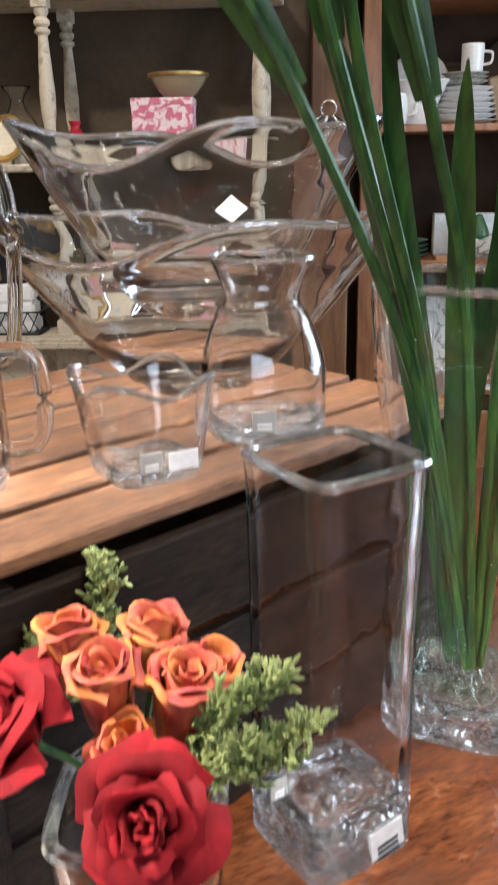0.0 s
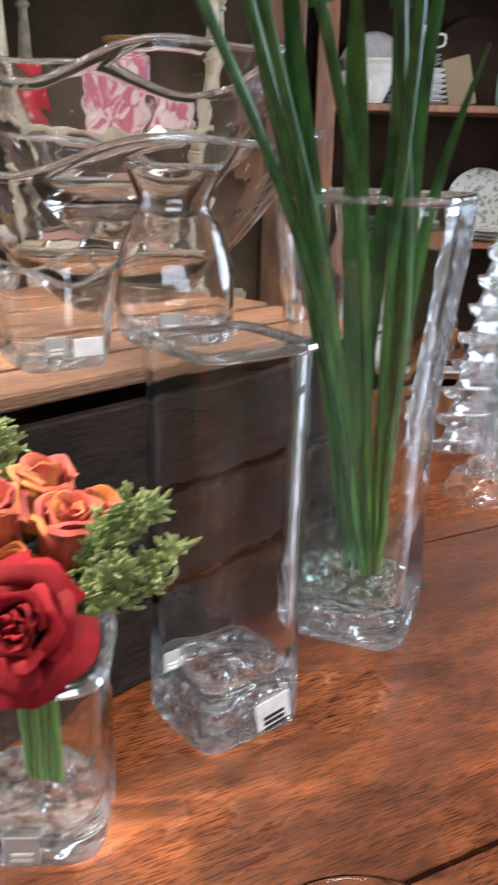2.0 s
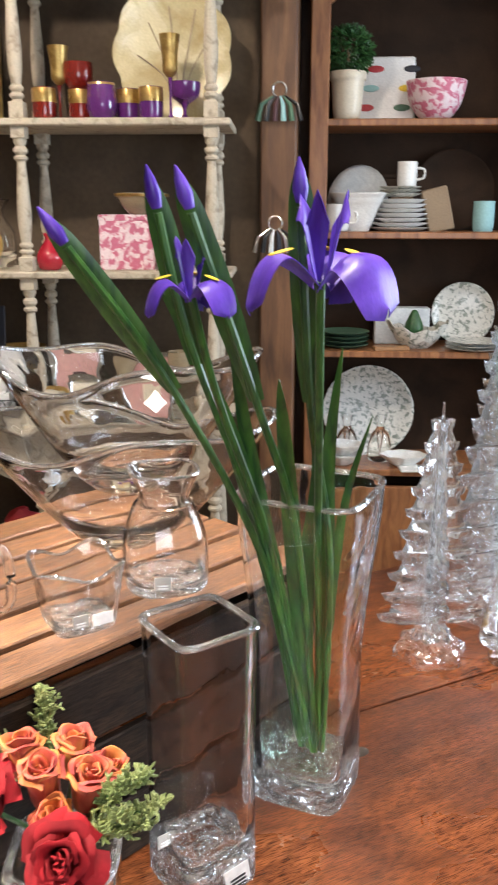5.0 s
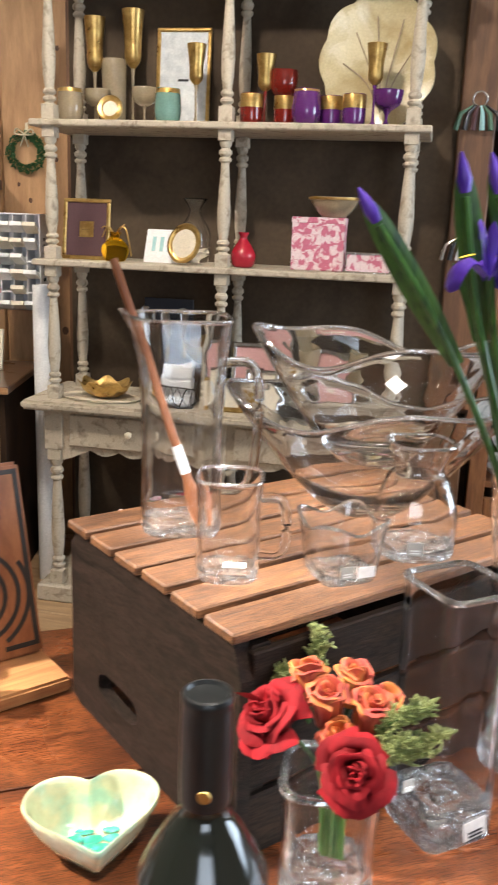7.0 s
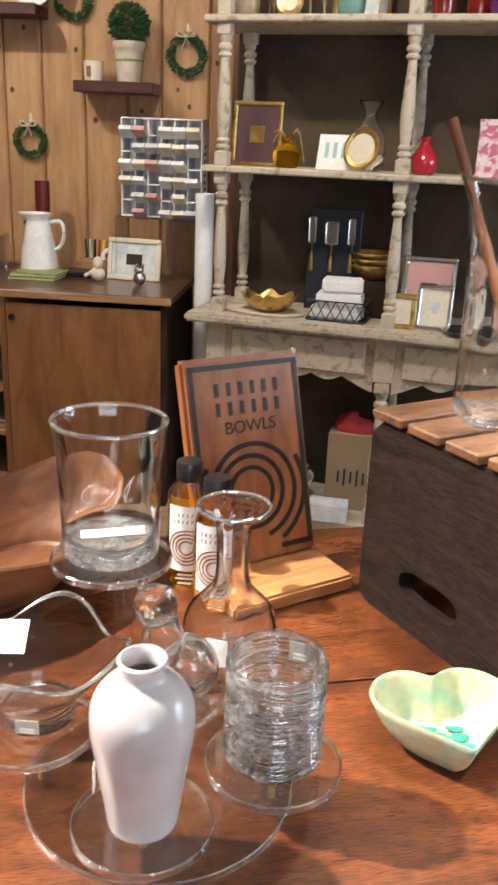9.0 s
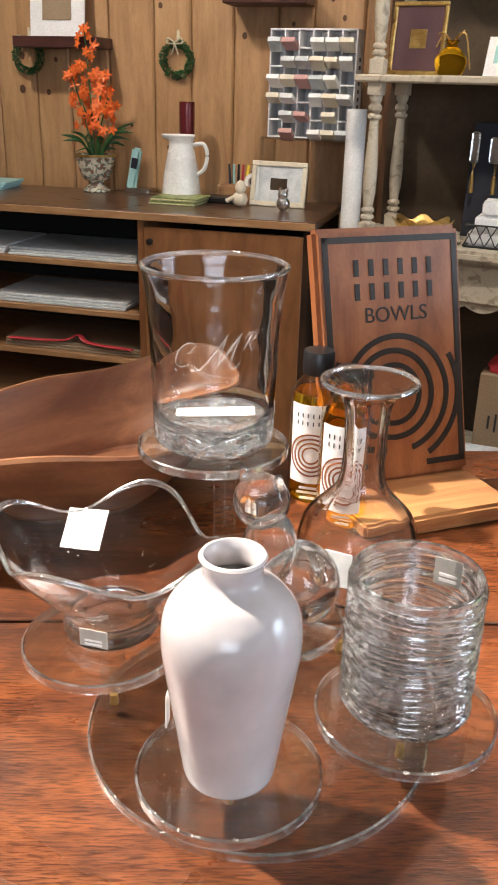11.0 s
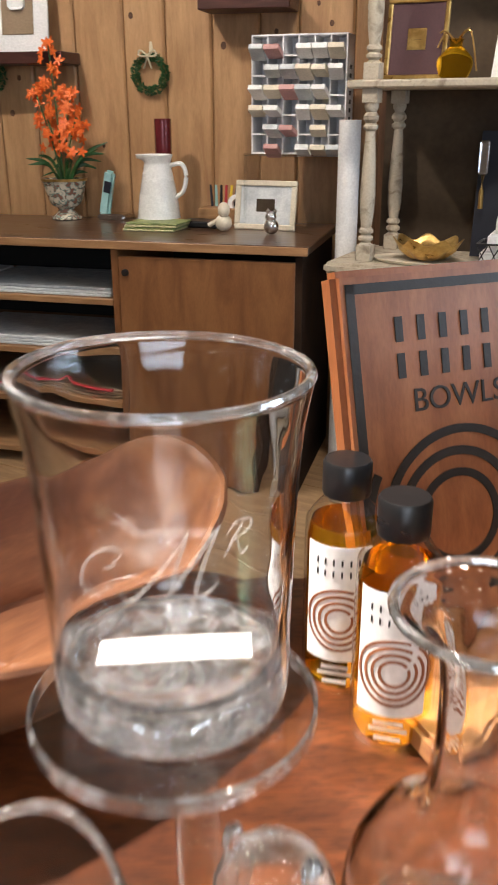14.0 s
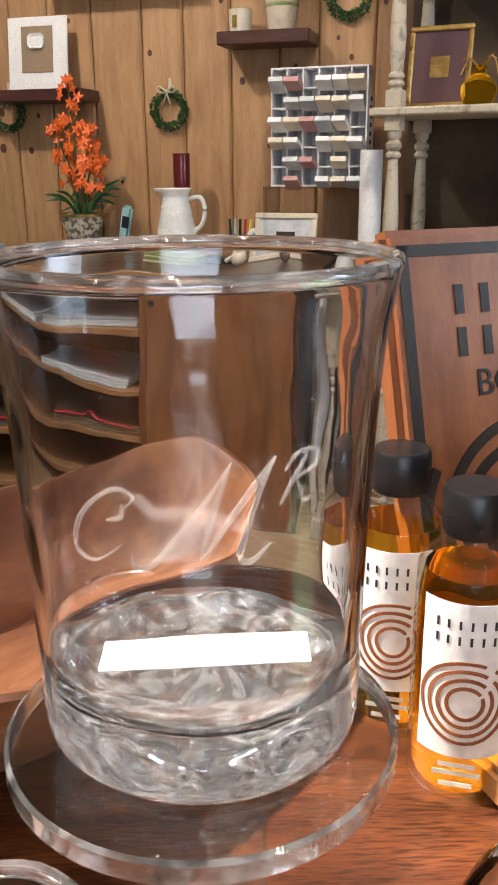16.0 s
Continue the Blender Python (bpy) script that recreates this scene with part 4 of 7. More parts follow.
iris((0.262, 0.842, 0.79), (0.030, 0.70, 1.395), [(0.205, 0.80, 1.05), (0.115, 0.74, 1.26)], "iris with long green leaf and closed violet bud", bud=True, seed=1)
iris((0.248, 0.852, 0.79), (0.110, 0.715, 1.425), [(0.21, 0.81, 1.05), (0.135, 0.74, 1.30)], "iris with long green leaf and closed violet bud", bud=True, seed=2)
iris((0.257, 0.850, 0.79), (0.140, 0.705, 1.352), [(0.215, 0.81, 1.05), (0.160, 0.74, 1.25)], "iris with an open violet flower with yellow blotches", flower=(0.046, 205), seed=3)
iris((0.266, 0.842, 0.79), (0.142, 0.70, 1.425), [(0.24, 0.80, 1.08), (0.20, 0.74, 1.24)], "iris with long green leaf and closed violet bud", bud=True, seed=4)
iris((0.272, 0.850, 0.79), (0.256, 0.680, 1.368), [(0.262, 0.80, 1.06), (0.258, 0.72, 1.23)], "iris with an open violet flower with yellow blotches", flower=(0.066, 200), seed=5)
iris((0.276, 0.845, 0.79), (0.238, 0.705, 1.43), [(0.275, 0.80, 1.06), (0.250, 0.74, 1.24)], "iris with long green leaf and closed violet bud", bud=True, seed=6)
lv = thing("iris_leaves", 0.259, 0.845, 0.80, "loose long green iris leaves standing in the vase", "leaves")
for pts, w in (([(0, 0, 0), (-0.05, -0.03, 0.24), (-0.10, -0.07, 0.43), (-0.155, -0.11, 0.56)], 0.011), ([(0.0, 0.0, 0), (-0.02, -0.03, 0.22), (-0.035, -0.08, 0.40), (-0.04, -0.11, 0.47)], 0.010), ([(0.01, 0, 0), (0.012, -0.03, 0.22), (0.01, -0.07, 0.38), (0.02, -0.10, 0.50)], 0.009), ([(0.01, 0, 0), (0.02, -0.02, 0.2), (0.03, -0.05, 0.33), (0.052, -0.085, 0.43)], 0.0055), ([(-0.01, 0, 0), (-0.04, -0.02, 0.2), (-0.075, -0.06, 0.40), (-0.09, -0.09, 0.53)], 0.010), ([(0.0, 0.01, 0), (-0.01, 0.0, 0.2), (0.0, -0.04, 0.36), (-0.012, -0.08, 0.45)], 0.009)):
    blade("leaf", pts, w * 1.15, lv, M_BLADE)

# ---- wine bottle ----
wb = thing("wine_bottle", -0.022, 0.305, TT, "dark wine bottle with black foil capsule", "bottle")
part("body", lathe(smooth_profile([(0.0008, 0.006), (0.03, 0.002), (0.042, 0.004), (0.045, 0.015), (0.045, 0.20), (0.043, 0.225), (0.028, 0.255), (0.0175, 0.272), (0.0165, 0.285), (0.0165, 0.30)], 5), 40), M_WINE, wb)
part("capsule", lathe(smooth_profile([(0.0172, 0.280), (0.0174, 0.285), (0.0172, 0.33), (0.0168, 0.350), (0.0172, 0.356), (0.0165, 0.3595)], 3) + [(0.0145, 0.360), (0.013, 0.3575), (0.0008, 0.3572)], 32), M_FOIL, wb, "black foil capsule")
part("seal", turned(lathe([(0.0008, 0.0), (0.0045, 0.0004), (0.005, -0.001)], 16), Matrix.Translation((0.004, -0.0174, 0.293)) @ UP), M_GOLD, wb, "small gold seal")

# ---- heart dish ----
hd = thing("heart_dish", -0.209, 0.545, TT, "heart shaped pale green glazed dish with teal pool", "dish", 28)


def heart(a, r, z):
    """Heart section: notch at +y, point at -y."""
    t = a
    x = 16 * math.sin(t) ** 3
    y = 13 * math.cos(t) - 5 * math.cos(2 * t) - 2 * math.cos(3 * t) - math.cos(4 * t)
    hx, hy = x / 16, y * 0.92 / 15 + 0.08
    return (r * 0.95 * (0.72 * hx + 0.28 * math.sin(t)), r * 0.97 * (0.66 * hy + 0.34 * math.cos(t)), z)


prof = smooth_profile([(0.0008, 0), (0.030, 0.0), (0.042, 0.005), (0.064, 0.028), (0.077, 0.054)], 4) + [(0.0755, 0.0565), (0.073, 0.056)] + smooth_profile([(0.070, 0.050), (0.057, 0.024), (0.038, 0.0085), (0.0008, 0.0065)], 4)
part("body", lathe(prof, 72, heart), M_CELADON, hd, angle=70)
bm = bmesh.new()
rr = random.Random(8)
for _ in range(26):
    px, py, pr = rr.uniform(-0.024, 0.024), rr.uniform(-0.020, 0.024), rr.uniform(0.003, 0.010)
    ball(bm, (px, py, 0.0078 + (px * px + py * py) * 3), pr, (1.3, 0.8, 0.12), 12, 6)
part("glaze_pool", bm, M_TEAL, hd, "dark teal pooled glaze")

# ---- acrylic riser with its glass ----
rs_ = thing("acrylic_riser", -0.448, 0.393, TT, "clear acrylic display riser with round tiers on rods", "display stand")


def disc(r, z, t, cx=0.0, cy=0.0, seg=56):
    return lathe([(0.0008, z), (r - 0.001, z), (r, z + 0.001), (r, z + t - 0.001), (r - 0.001, z + t), (0.0008, z + t)], seg, None, None, (cx, cy))


def disc_edge(r, z, t, cx=0.0, cy=0.0):
    """The polished edge of a disc, a solid refracting ring."""
    return lathe([(r + 0.0001, z), (r + 0.0016, z + 0.001), (r + 0.0016, z + t - 0.001), (r + 0.0001, z + t), (r + 0.0001, z)], 64, None, None, (cx, cy))


part("disc_edge", disc_edge(0.122, 0.0, 0.008), M_RIM, part("base_disc", disc(0.122, 0.0, 0.008), M_ACRYL, rs_))
TIERS = {"goblet": (-0.553, 0.498, 0.908, 0.060), "carafe": (-0.428, 0.515, 0.797, 0.055), "rib": (-0.344, 0.409, 0.790, 0.060), "bowl": (-0.553, 0.348, 0.808, 0.056), "vase": (-0.425, 0.312, 0.778, 0.058), "cat": (-0.462, 0.445, 0.802, 0.050)}
for tx, ty, tz, tr in TIERS.values():
    td = part("tier_disc", disc(tr, tz - TT - 0.008, 0.008, tx + 0.448, ty - 0.393), M_ACRYL, rs_)
    part("disc_edge", disc_edge(tr, tz - TT - 0.008, 0.008, tx + 0.448, ty - 0.393), M_RIM, td)
    dx, dy = tx + 0.448, ty - 0.393
    q = min(1.0, 0.108 / max(0.001, math.hypot(dx, dy)))
    part("rod", lathe([(0.0008, 0.008), (0.009, 0.008), (0.009, tz - TT - 0.0085), (0.0008, tz - TT - 0.0085)], 20, None, None, (dx * q, dy * q)), M_ACRYL, rs_)
    part("screw", lathe([(0.0008, 0.0085), (0.0035, 0.0085), (0.003, 0.017), (0.0008, 0.017)], 10, None, None, (dx * q, dy * q)), M_GOLD, rs_, "small brass screw")

g = thing("glass_ice_bucket", -0.553, 0.498, 0.908, "clear engraved glass bucket with flared rim and thick base", "vase", 10)
prof = smooth_profile([(0.040, 0), (0.0455, 0.004), (0.0478, 0.012), (0.0485, 0.045), (0.050, 0.090), (0.0522, 0.122), (0.0558, 0.143)], 5)


def oval(a, r, z):
    return (r * 1.02 * math.cos(a), r * 0.98 * math.sin(a), z)


part("body", lathe(vessel(prof, 0.0028, 0.024), 64, oval), M_GLASS, g)
rim(g, prof[-1], oval)
base_slug(g, 0.0445, 0.0225, oval, 0.35)
part("price_label", boxed((0.004, -0.006, 0.0285), (0.062, 0.014, 0.001), 0.0003, Matrix.Rotation(radians(7), 3, "X") @ Matrix.Rotation(radians(20), 3, "Z")), M_WHITE, g, "white paper label lying in the bucket", smooth=False)
bm = bmesh.new()
# flowing script capitals as fine strokes wrapped round the glass
SCRIPT = (
    (-0.0235, 0.078, 0.0180, [[(0.30, 0.72), (0.42, 0.92), (0.10, 1.0), (-0.28, 0.60), (-0.30, 0.10), (0.05, -0.06), (0.40, 0.22)], [(0.10, 0.55), (0.30, 0.62), (0.28, 0.80)]]),
    (0.002, 0.078, 0.0250, [[(-0.62, 0.10), (-0.55, -0.06), (-0.36, 0.02), (-0.05, 0.60), (0.10, 1.0)], [(0.10, 1.0), (0.06, 0.5), (0.05, 0.02)], [(0.05, 0.02), (0.32, 0.60), (0.52, 1.02)], [(0.52, 1.02), (0.44, 0.5), (0.42, 0.05), (0.56, -0.02), (0.72, 0.14)]]),
    (0.0255, 0.0905, 0.0125, [[(-0.20, 0.0), (-0.05, 0.5), (0.12, 0.95)], [(-0.30, 0.70), (-0.10, 1.02), (0.35, 1.0), (0.42, 0.72), (0.02, 0.50)], [(0.02, 0.50), (0.22, 0.20), (0.36, -0.02), (0.56, 0.10)]]),
)
for x0, z0, size, strokes in SCRIPT:
    for stroke in strokes:
        pts = curve_pts(stroke, 6)
        n = len(pts)
        line = []
        for px, py in pts:
            a = (x0 + size * (px + 0.25 * py)) / 0.0500 - 1.57
            z = z0 + size * py
            rad = 0.0503 + max(0.0, z - 0.09) * 0.08
            line.append((rad * math.cos(a), rad * math.sin(a), z))
        tube(bm, line, [0.00022 + 0.026 * size * math.sin(math.pi * k / (n - 1)) for k in range(n)], 6)
turned(bm, rotz(20))
part("engraving", bm, M_ETCH, g, "frosted engraved monogram", smooth=False)

cf = thing("glass_bud_vase", -0.428, 0.515, 0.797, "round bodied clear glass vase with narrow neck and flat lip", "vase")
prof = smooth_profile([(0.022, 0), (0.034, 0.003), (0.046, 0.022), (0.0485, 0.042), (0.043, 0.068), (0.028, 0.086), (0.0195, 0.097), (0.0165, 0.115), (0.0165, 0.150), (0.020, 0.168), (0.030, 0.177), (0.0365, 0.180)], 5)
part("body", lathe(vessel(prof, 0.003, 0.006), 48, lambda a, r, z: (r * math.cos(a) * (1 + 0.012 * math.sin(9 * a + 40 * z)), r * math.sin(a) * (1 + 0.012 * math.sin(9 * a + 40 * z)), z)), M_GLASS, cf)
rim(cf, prof[-1], None)
sticker(cf, 0.002, -0.0470, 0.046, 0.026, 0.030, rotz(4) @ Matrix.Rotation(radians(4), 4, "X"), M_STICK, label="white price card behind the glass", bars=0)

rb = thing("ribbed_glass_cup", -0.346, 0.411, 0.790, "clear glass tumbler wound with fine glass threads", "tumbler")
rr = random.Random(9)
pr, z = [(0.036, 0), (0.043, 0.003)], 0.006
while z < 0.096:
    s_ = rr.uniform(0.0034, 0.0056)
    pr += [(0.0450 + rr.uniform(-0.0004, 0.0004), z), (0.0476 + rr.uniform(-0.0006, 0.0006), z + s_ * 0.3), (0.0478 + rr.uniform(-0.0006, 0.0006), z + s_ * 0.7)]
    z += s_
pr += [(0.0455, 0.098), (0.0462, 0.103)]


def threads(a, r, z):
    w = 0.0016 * math.sin(2 * a + 55 * z) * (1 if 0.006 < z < 0.098 else 0)
    return (r * math.cos(a), r * math.sin(a), z + w)


part("body", lathe([(0.0008, 0)] + pr + [(0.0455, 0.105), (0.044, 0.105), (0.043, 0.097), (0.043, 0.014), (0.035, 0.010), (0.0008, 0.010)], 56, lambda a, r, z: threads(a, r * 0.92, z)), M_THREAD, rb, angle=80)
sticker(rb, 0.010, 0.0375, 0.088, 0.020, 0.020, rotz(0), M_TAG, bars=2)

gb = thing("ruffled_glass_bowl", -0.556, 0.362, 0.808, "small footed clear glass bowl with ruffled rim", "bowl", 18)
prof = smooth_profile([(0.030, 0), (0.035, 0.003), (0.033, 0.014), (0.036, 0.024), (0.052, 0.040), (0.069, 0.058), (0.080, 0.072)], 5)


def ruffled(a, r, z):
    t = max(0.0, (z - 0.024) / 0.046)
    w = math.cos(4 * a + 0.5)
    k = 1 + 0.07 * t * t * w
    return (r * k * math.cos(a), r * k * math.sin(a) * (1 - 0.10 * t), z + 0.009 * t * t * w)


part("body", lathe(vessel(prof, 0.0028, 0.012), 72, ruffled), M_GLASS, gb)
rim(gb, prof[-1], ruffled)
bm = bmesh.new()
box(bm, (0, 0, 0), (0.033, 0.0008, 0.033), 0.0003)
turned(bm, Matrix.Translation((-0.036, 0.044, 0.052)) @ rotz(-8) @ Matrix.Rotation(radians(-48), 4, "X") @ Matrix.Rotation(radians(-6), 4, "Y"))
part("price_sticker", bm, M_STICK, gb, "white square price sticker", smooth=False)
sticker(gb, 0.0, -0.0352, 0.012, 0.021, 0.014, rotz(-4), M_TAG)

wv = thing("porcelain_vase", -0.425, 0.312, 0.778, "glossy white porcelain bottle vase with narrow neck", "vase")
prof = smooth_profile([(0.026, 0), (0.029, 0.002), (0.033, 0.03), (0.039, 0.07), (0.0420, 0.096), (0.040, 0.116), (0.031, 0.130), (0.0205, 0.137), (0.0175, 0.142), (0.0183, 0.149), (0.0200, 0.153)], 6)
part("body", lathe(vessel(prof, 0.004, 0.006), 56), M_CERAMIC, wv)
sticker(wv, -0.037, -0.014, 0.040, 0.010, 0.024, rotz(-68), M_STICK, label="small white paper label", bars=0)

ct = thing("glass_figurine", -0.462, 0.445, 0.802, "small solid clear glass seated figurine", "figurine", 0)
bm = bmesh.new()
ball(bm, (-0.010, -0.012, 0.100), 0.021, (1.0, 0.95, 1.0), 20, 14)
ball(bm, (-0.024, -0.014, 0.118), 0.005, (0.8, 0.8, 1.4), 10, 8)
ball(bm, (0.004, -0.014, 0.118), 0.005, (0.8, 0.8, 1.4), 10, 8)
ball(bm, (-0.004, -0.008, 0.060), 0.022, (0.95, 0.9, 1.5), 20, 14)
ball(bm, (0.018, 0.002, 0.034), 0.030, (1.0, 0.9, 1.1), 20, 14)
ball(bm, (0.004, -0.016, 0.014), 0.016, (1.3, 1.2, 0.8), 16, 10)
part("figure", bm, M_CRYSTAL, ct)

# ---- cherry sign and oil bottles ----
SA = 51.0
sg = thing("wooden_sign", -0.510, 0.829, TT, "cherry wood sign board on a striped ledge with burnt rings", "sign", SA)
lean = Matrix.Translation((0, -0.021, 0.022)) @ Matrix.Rotation(radians(-15.6), 4, "X")
part("board", turned(boxed((0, 0.011, 0.143), (0.184, 0.022, 0.286), 0.005, None, 2), lean), M_SIGN, sg)
part("ledge", boxed((0.0, -0.047, 0.011), (0.186, 0.125, 0.022), 0.004, None, 2), M_SIGNB, sg, "striped cherry ledge")
bm = bmesh.new()
for c, s_ in (((-0.080, -0.0004, 0.145), (0.007, 0.0012, 0.262)), ((0.083, -0.0004, 0.145), (0.007, 0.0012, 0.262)), ((0.0015, -0.0004, 0.2725), (0.170, 0.0012, 0.007)), ((-0.05, -0.0004, 0.0175), (0.053, 0.0012, 0.007)), ((0.06, -0.0004, 0.0175), (0.05, 0.0012, 0.007))):
    box(bm, c, s_)
part("burnt_border", turned(bm, lean), M_BURNT, sg, "burnt black border line", smooth=False)


def band(r0, r1, a0, a1, n, cx, cz):
    bm = bmesh.new()
    rows = []
    for k in range(n + 1):
        a = radians(a0 + (a1 - a0) * k / n)
        rows.append([bm.verts.new((cx + r * math.cos(a), -0.0012 if j < 2 else 0.0004, cz + r * math.sin(a))) for j, r in enumerate((r0, r1, r1, r0))])
    for p, q in zip(rows, rows[1:]):
        for j in range(4):
            bm.faces.new((p[j], p[(j + 1) % 4], q[(j + 1) % 4], q[j]))
    bm.faces.new(rows[0])
    bm.faces.new(list(reversed(rows[-1])))
    return bm


for r0, r1, a0, a1 in ((0.030, 0.036, 0, 359.9), (0.046, 0.0525, 0, 359.9), (0.062, 0.0685, -75, 255), (0.0775, 0.084, -62, 30), (0.0775, 0.084, 150, 242)):
    part("burnt_ring", turned(band(r0, r1, a0, a1, 60, -0.004 + (0.004 if r0 > 0.05 else 0), 0.100), lean), M_BURNT, sg, "burnt black ring", smooth=False)
# two lines of a name as bars, then the readable word
bm = bmesh.new()
for row, n in ((0.242, 6), (0.216, 6)):
    for k in range(n):
        cx = (k - (n - 1) / 2) * 0.0185 + 0.003
        box(bm, (cx, -0.0004, row), (0.0062, 0.0012, 0.0180))
part("print", turned(bm, lean), M_BURNT, sg, "burnt lettering as plain bars", smooth=False)
part("lettering", turned(lettering("BOWLS", 0.024, 0.0006), lean @ Matrix.Translation((0.004, -0.0004, 0.182)) @ UP), M_BURNT, sg, "burnt black capital letters", smooth=False)

for ox, oy, tu in ((-0.581, 0.761, 14), (-0.526, 0.721, 14)):
    ob_ = thing("oil_bottle", ox, oy, TT, "clear bottle of amber wood oil with black cap", "bottle", tu, "bottles of wood oil")
    part("body", lathe(smooth_profile([(0.0008, 0), (0.024, 0), (0.0275, 0.003), (0.0285, 0.012), (0.0285, 0.118), (0.026, 0.134), (0.017, 0.146), (0.0145, 0.150), (0.0145, 0.158)], 5), 40), M_THIN, ob_)
    part("oil", lathe([(0.0008, 0.004), (0.024, 0.004), (0.0262, 0.010), (0.0265, 0.118), (0.024, 0.131), (0.0008, 0.131)], 32), M_OIL, ob_, "amber oil")
    part("cap", lathe([(0.0008, 0.151), (0.0165, 0.151), (0.0170, 0.153), (0.0170, 0.174), (0.0158, 0.1765), (0.0008, 0.177)], 40, lambda a, r, z: (r * (1 + 0.012 * math.cos(40 * a) * (r > 0.0168)) * math.cos(a), r * (1 + 0.012 * math.cos(40 * a) * (r > 0.0168)) * math.sin(a), z)), M_BLACK, ob_, "ridged black screw cap")
    bm = bmesh.new()
    rows = []
    for k in range(17):
        a = -1.57 + (k / 16 - 0.5) * 1.7
        rows.append([bm.verts.new((r * math.cos(a), r * math.sin(a), zz)) for r, zz in ((0.0288, 0.030), (0.0291, 0.030), (0.0291, 0.122), (0.0288, 0.122))])
    for p, q in zip(rows, rows[1:]):
        for j in range(4):
            bm.faces.new((p[j], q[j], q[(j + 1) % 4], p[(j + 1) % 4]))
    lab = part("paper_label", bm, M_WHITE, ob_, "white paper label with gold rings")

    def wrap(bm, lift=0.0):
        for v in bm.verts:
            a = -1.57 + v.co.x / 0.029
            r = 0.0293 + lift - v.co.y
            v.co = Vector((r * math.cos(a), r * math.sin(a), v.co.z))
        return bm

    for r0, r1 in ((0.0085, 0.0105), (0.0135, 0.0155), (0.0185, 0.0205), (0.0235, 0.0253)):
        part("gold_ring", wrap(turned(band(r0, r1, 20 + r0 * 2000, 365 + r0 * 2000, 48, 0.002, 0.064), Matrix.Scale(0.35, 4, (0, 1, 0)))), M_SIGN, lab, "brown printed ring", smooth=False)
    bm = bmesh.new()
    for row in (0.110, 0.101):
        for k in range(6):
            box(bm, ((k - 2.5) * 0.0060, -0.0001, row), (0.0013, 0.0003, 0.0048))
    part("print", wrap(bm), M_INK, lab, smooth=False)
    bm = bmesh.new()
    for k, w_ in enumerate((0.020, 0.026, 0.018)):
        box(bm, (0, 0, 0.024 - k * 0.006), (w_, 0.0003, 0.003))
    part("white_print", wrap(bm), M_STICK, ob_, "white print bars", smooth=False)

# ---- big wooden bowl ----
wd = thing("wooden_bowl", -0.795, 0.635, TT, "large live edge turned cherry bowl with reddish heartwood", "bowl", 78)


def live(a, r, z):
    t = z / 0.11
    c, s_ = math.cos(a), math.sin(a)
    return (r * 1.28 * c, r * 0.74 * s_ * (1 + 0.05 * math.sin(3 * a)), z + 0.022 * t * t * (abs(c) ** 2 - 0.5) + 0.006 * t * math.sin(5 * a))


prof = smooth_profile([(0.06, 0), (0.075, 0.004), (0.12, 0.04), (0.155, 0.08), (0.172, 0.11)], 5)
part("body", lathe(vessel(prof, 0.010, 0.014), 72, live), M_BOWLW, wd)
w2 = thing("wooden_bowl", -0.865, 0.335, TT, "small dark turned wooden bowl beside the large one", "bowl", 20)
prof = smooth_profile([(0.03, 0), (0.04, 0.003), (0.07, 0.03), (0.085, 0.065)], 5)
part("body", lathe(vessel(prof, 0.007, 0.009), 48), M_BOWLW, w2)
cu2 = thing("glass_dish", 0.240, 0.440, TT, "clear glass dish with orange contents at the table's edge", "dish")
prof = smooth_profile([(0.050, 0), (0.060, 0.003), (0.066, 0.02), (0.069, 0.030)], 4)
part("body", lathe(vessel(prof, 0.003, 0.006), 40), M_GLASS, cu2)
part("filling", lathe([(0.0008, 0.007), (0.054, 0.007), (0.058, 0.016), (0.035, 0.021), (0.0008, 0.020)], 32), M_SIGN, cu2, "orange brown filling")

# ---- glass trees ----


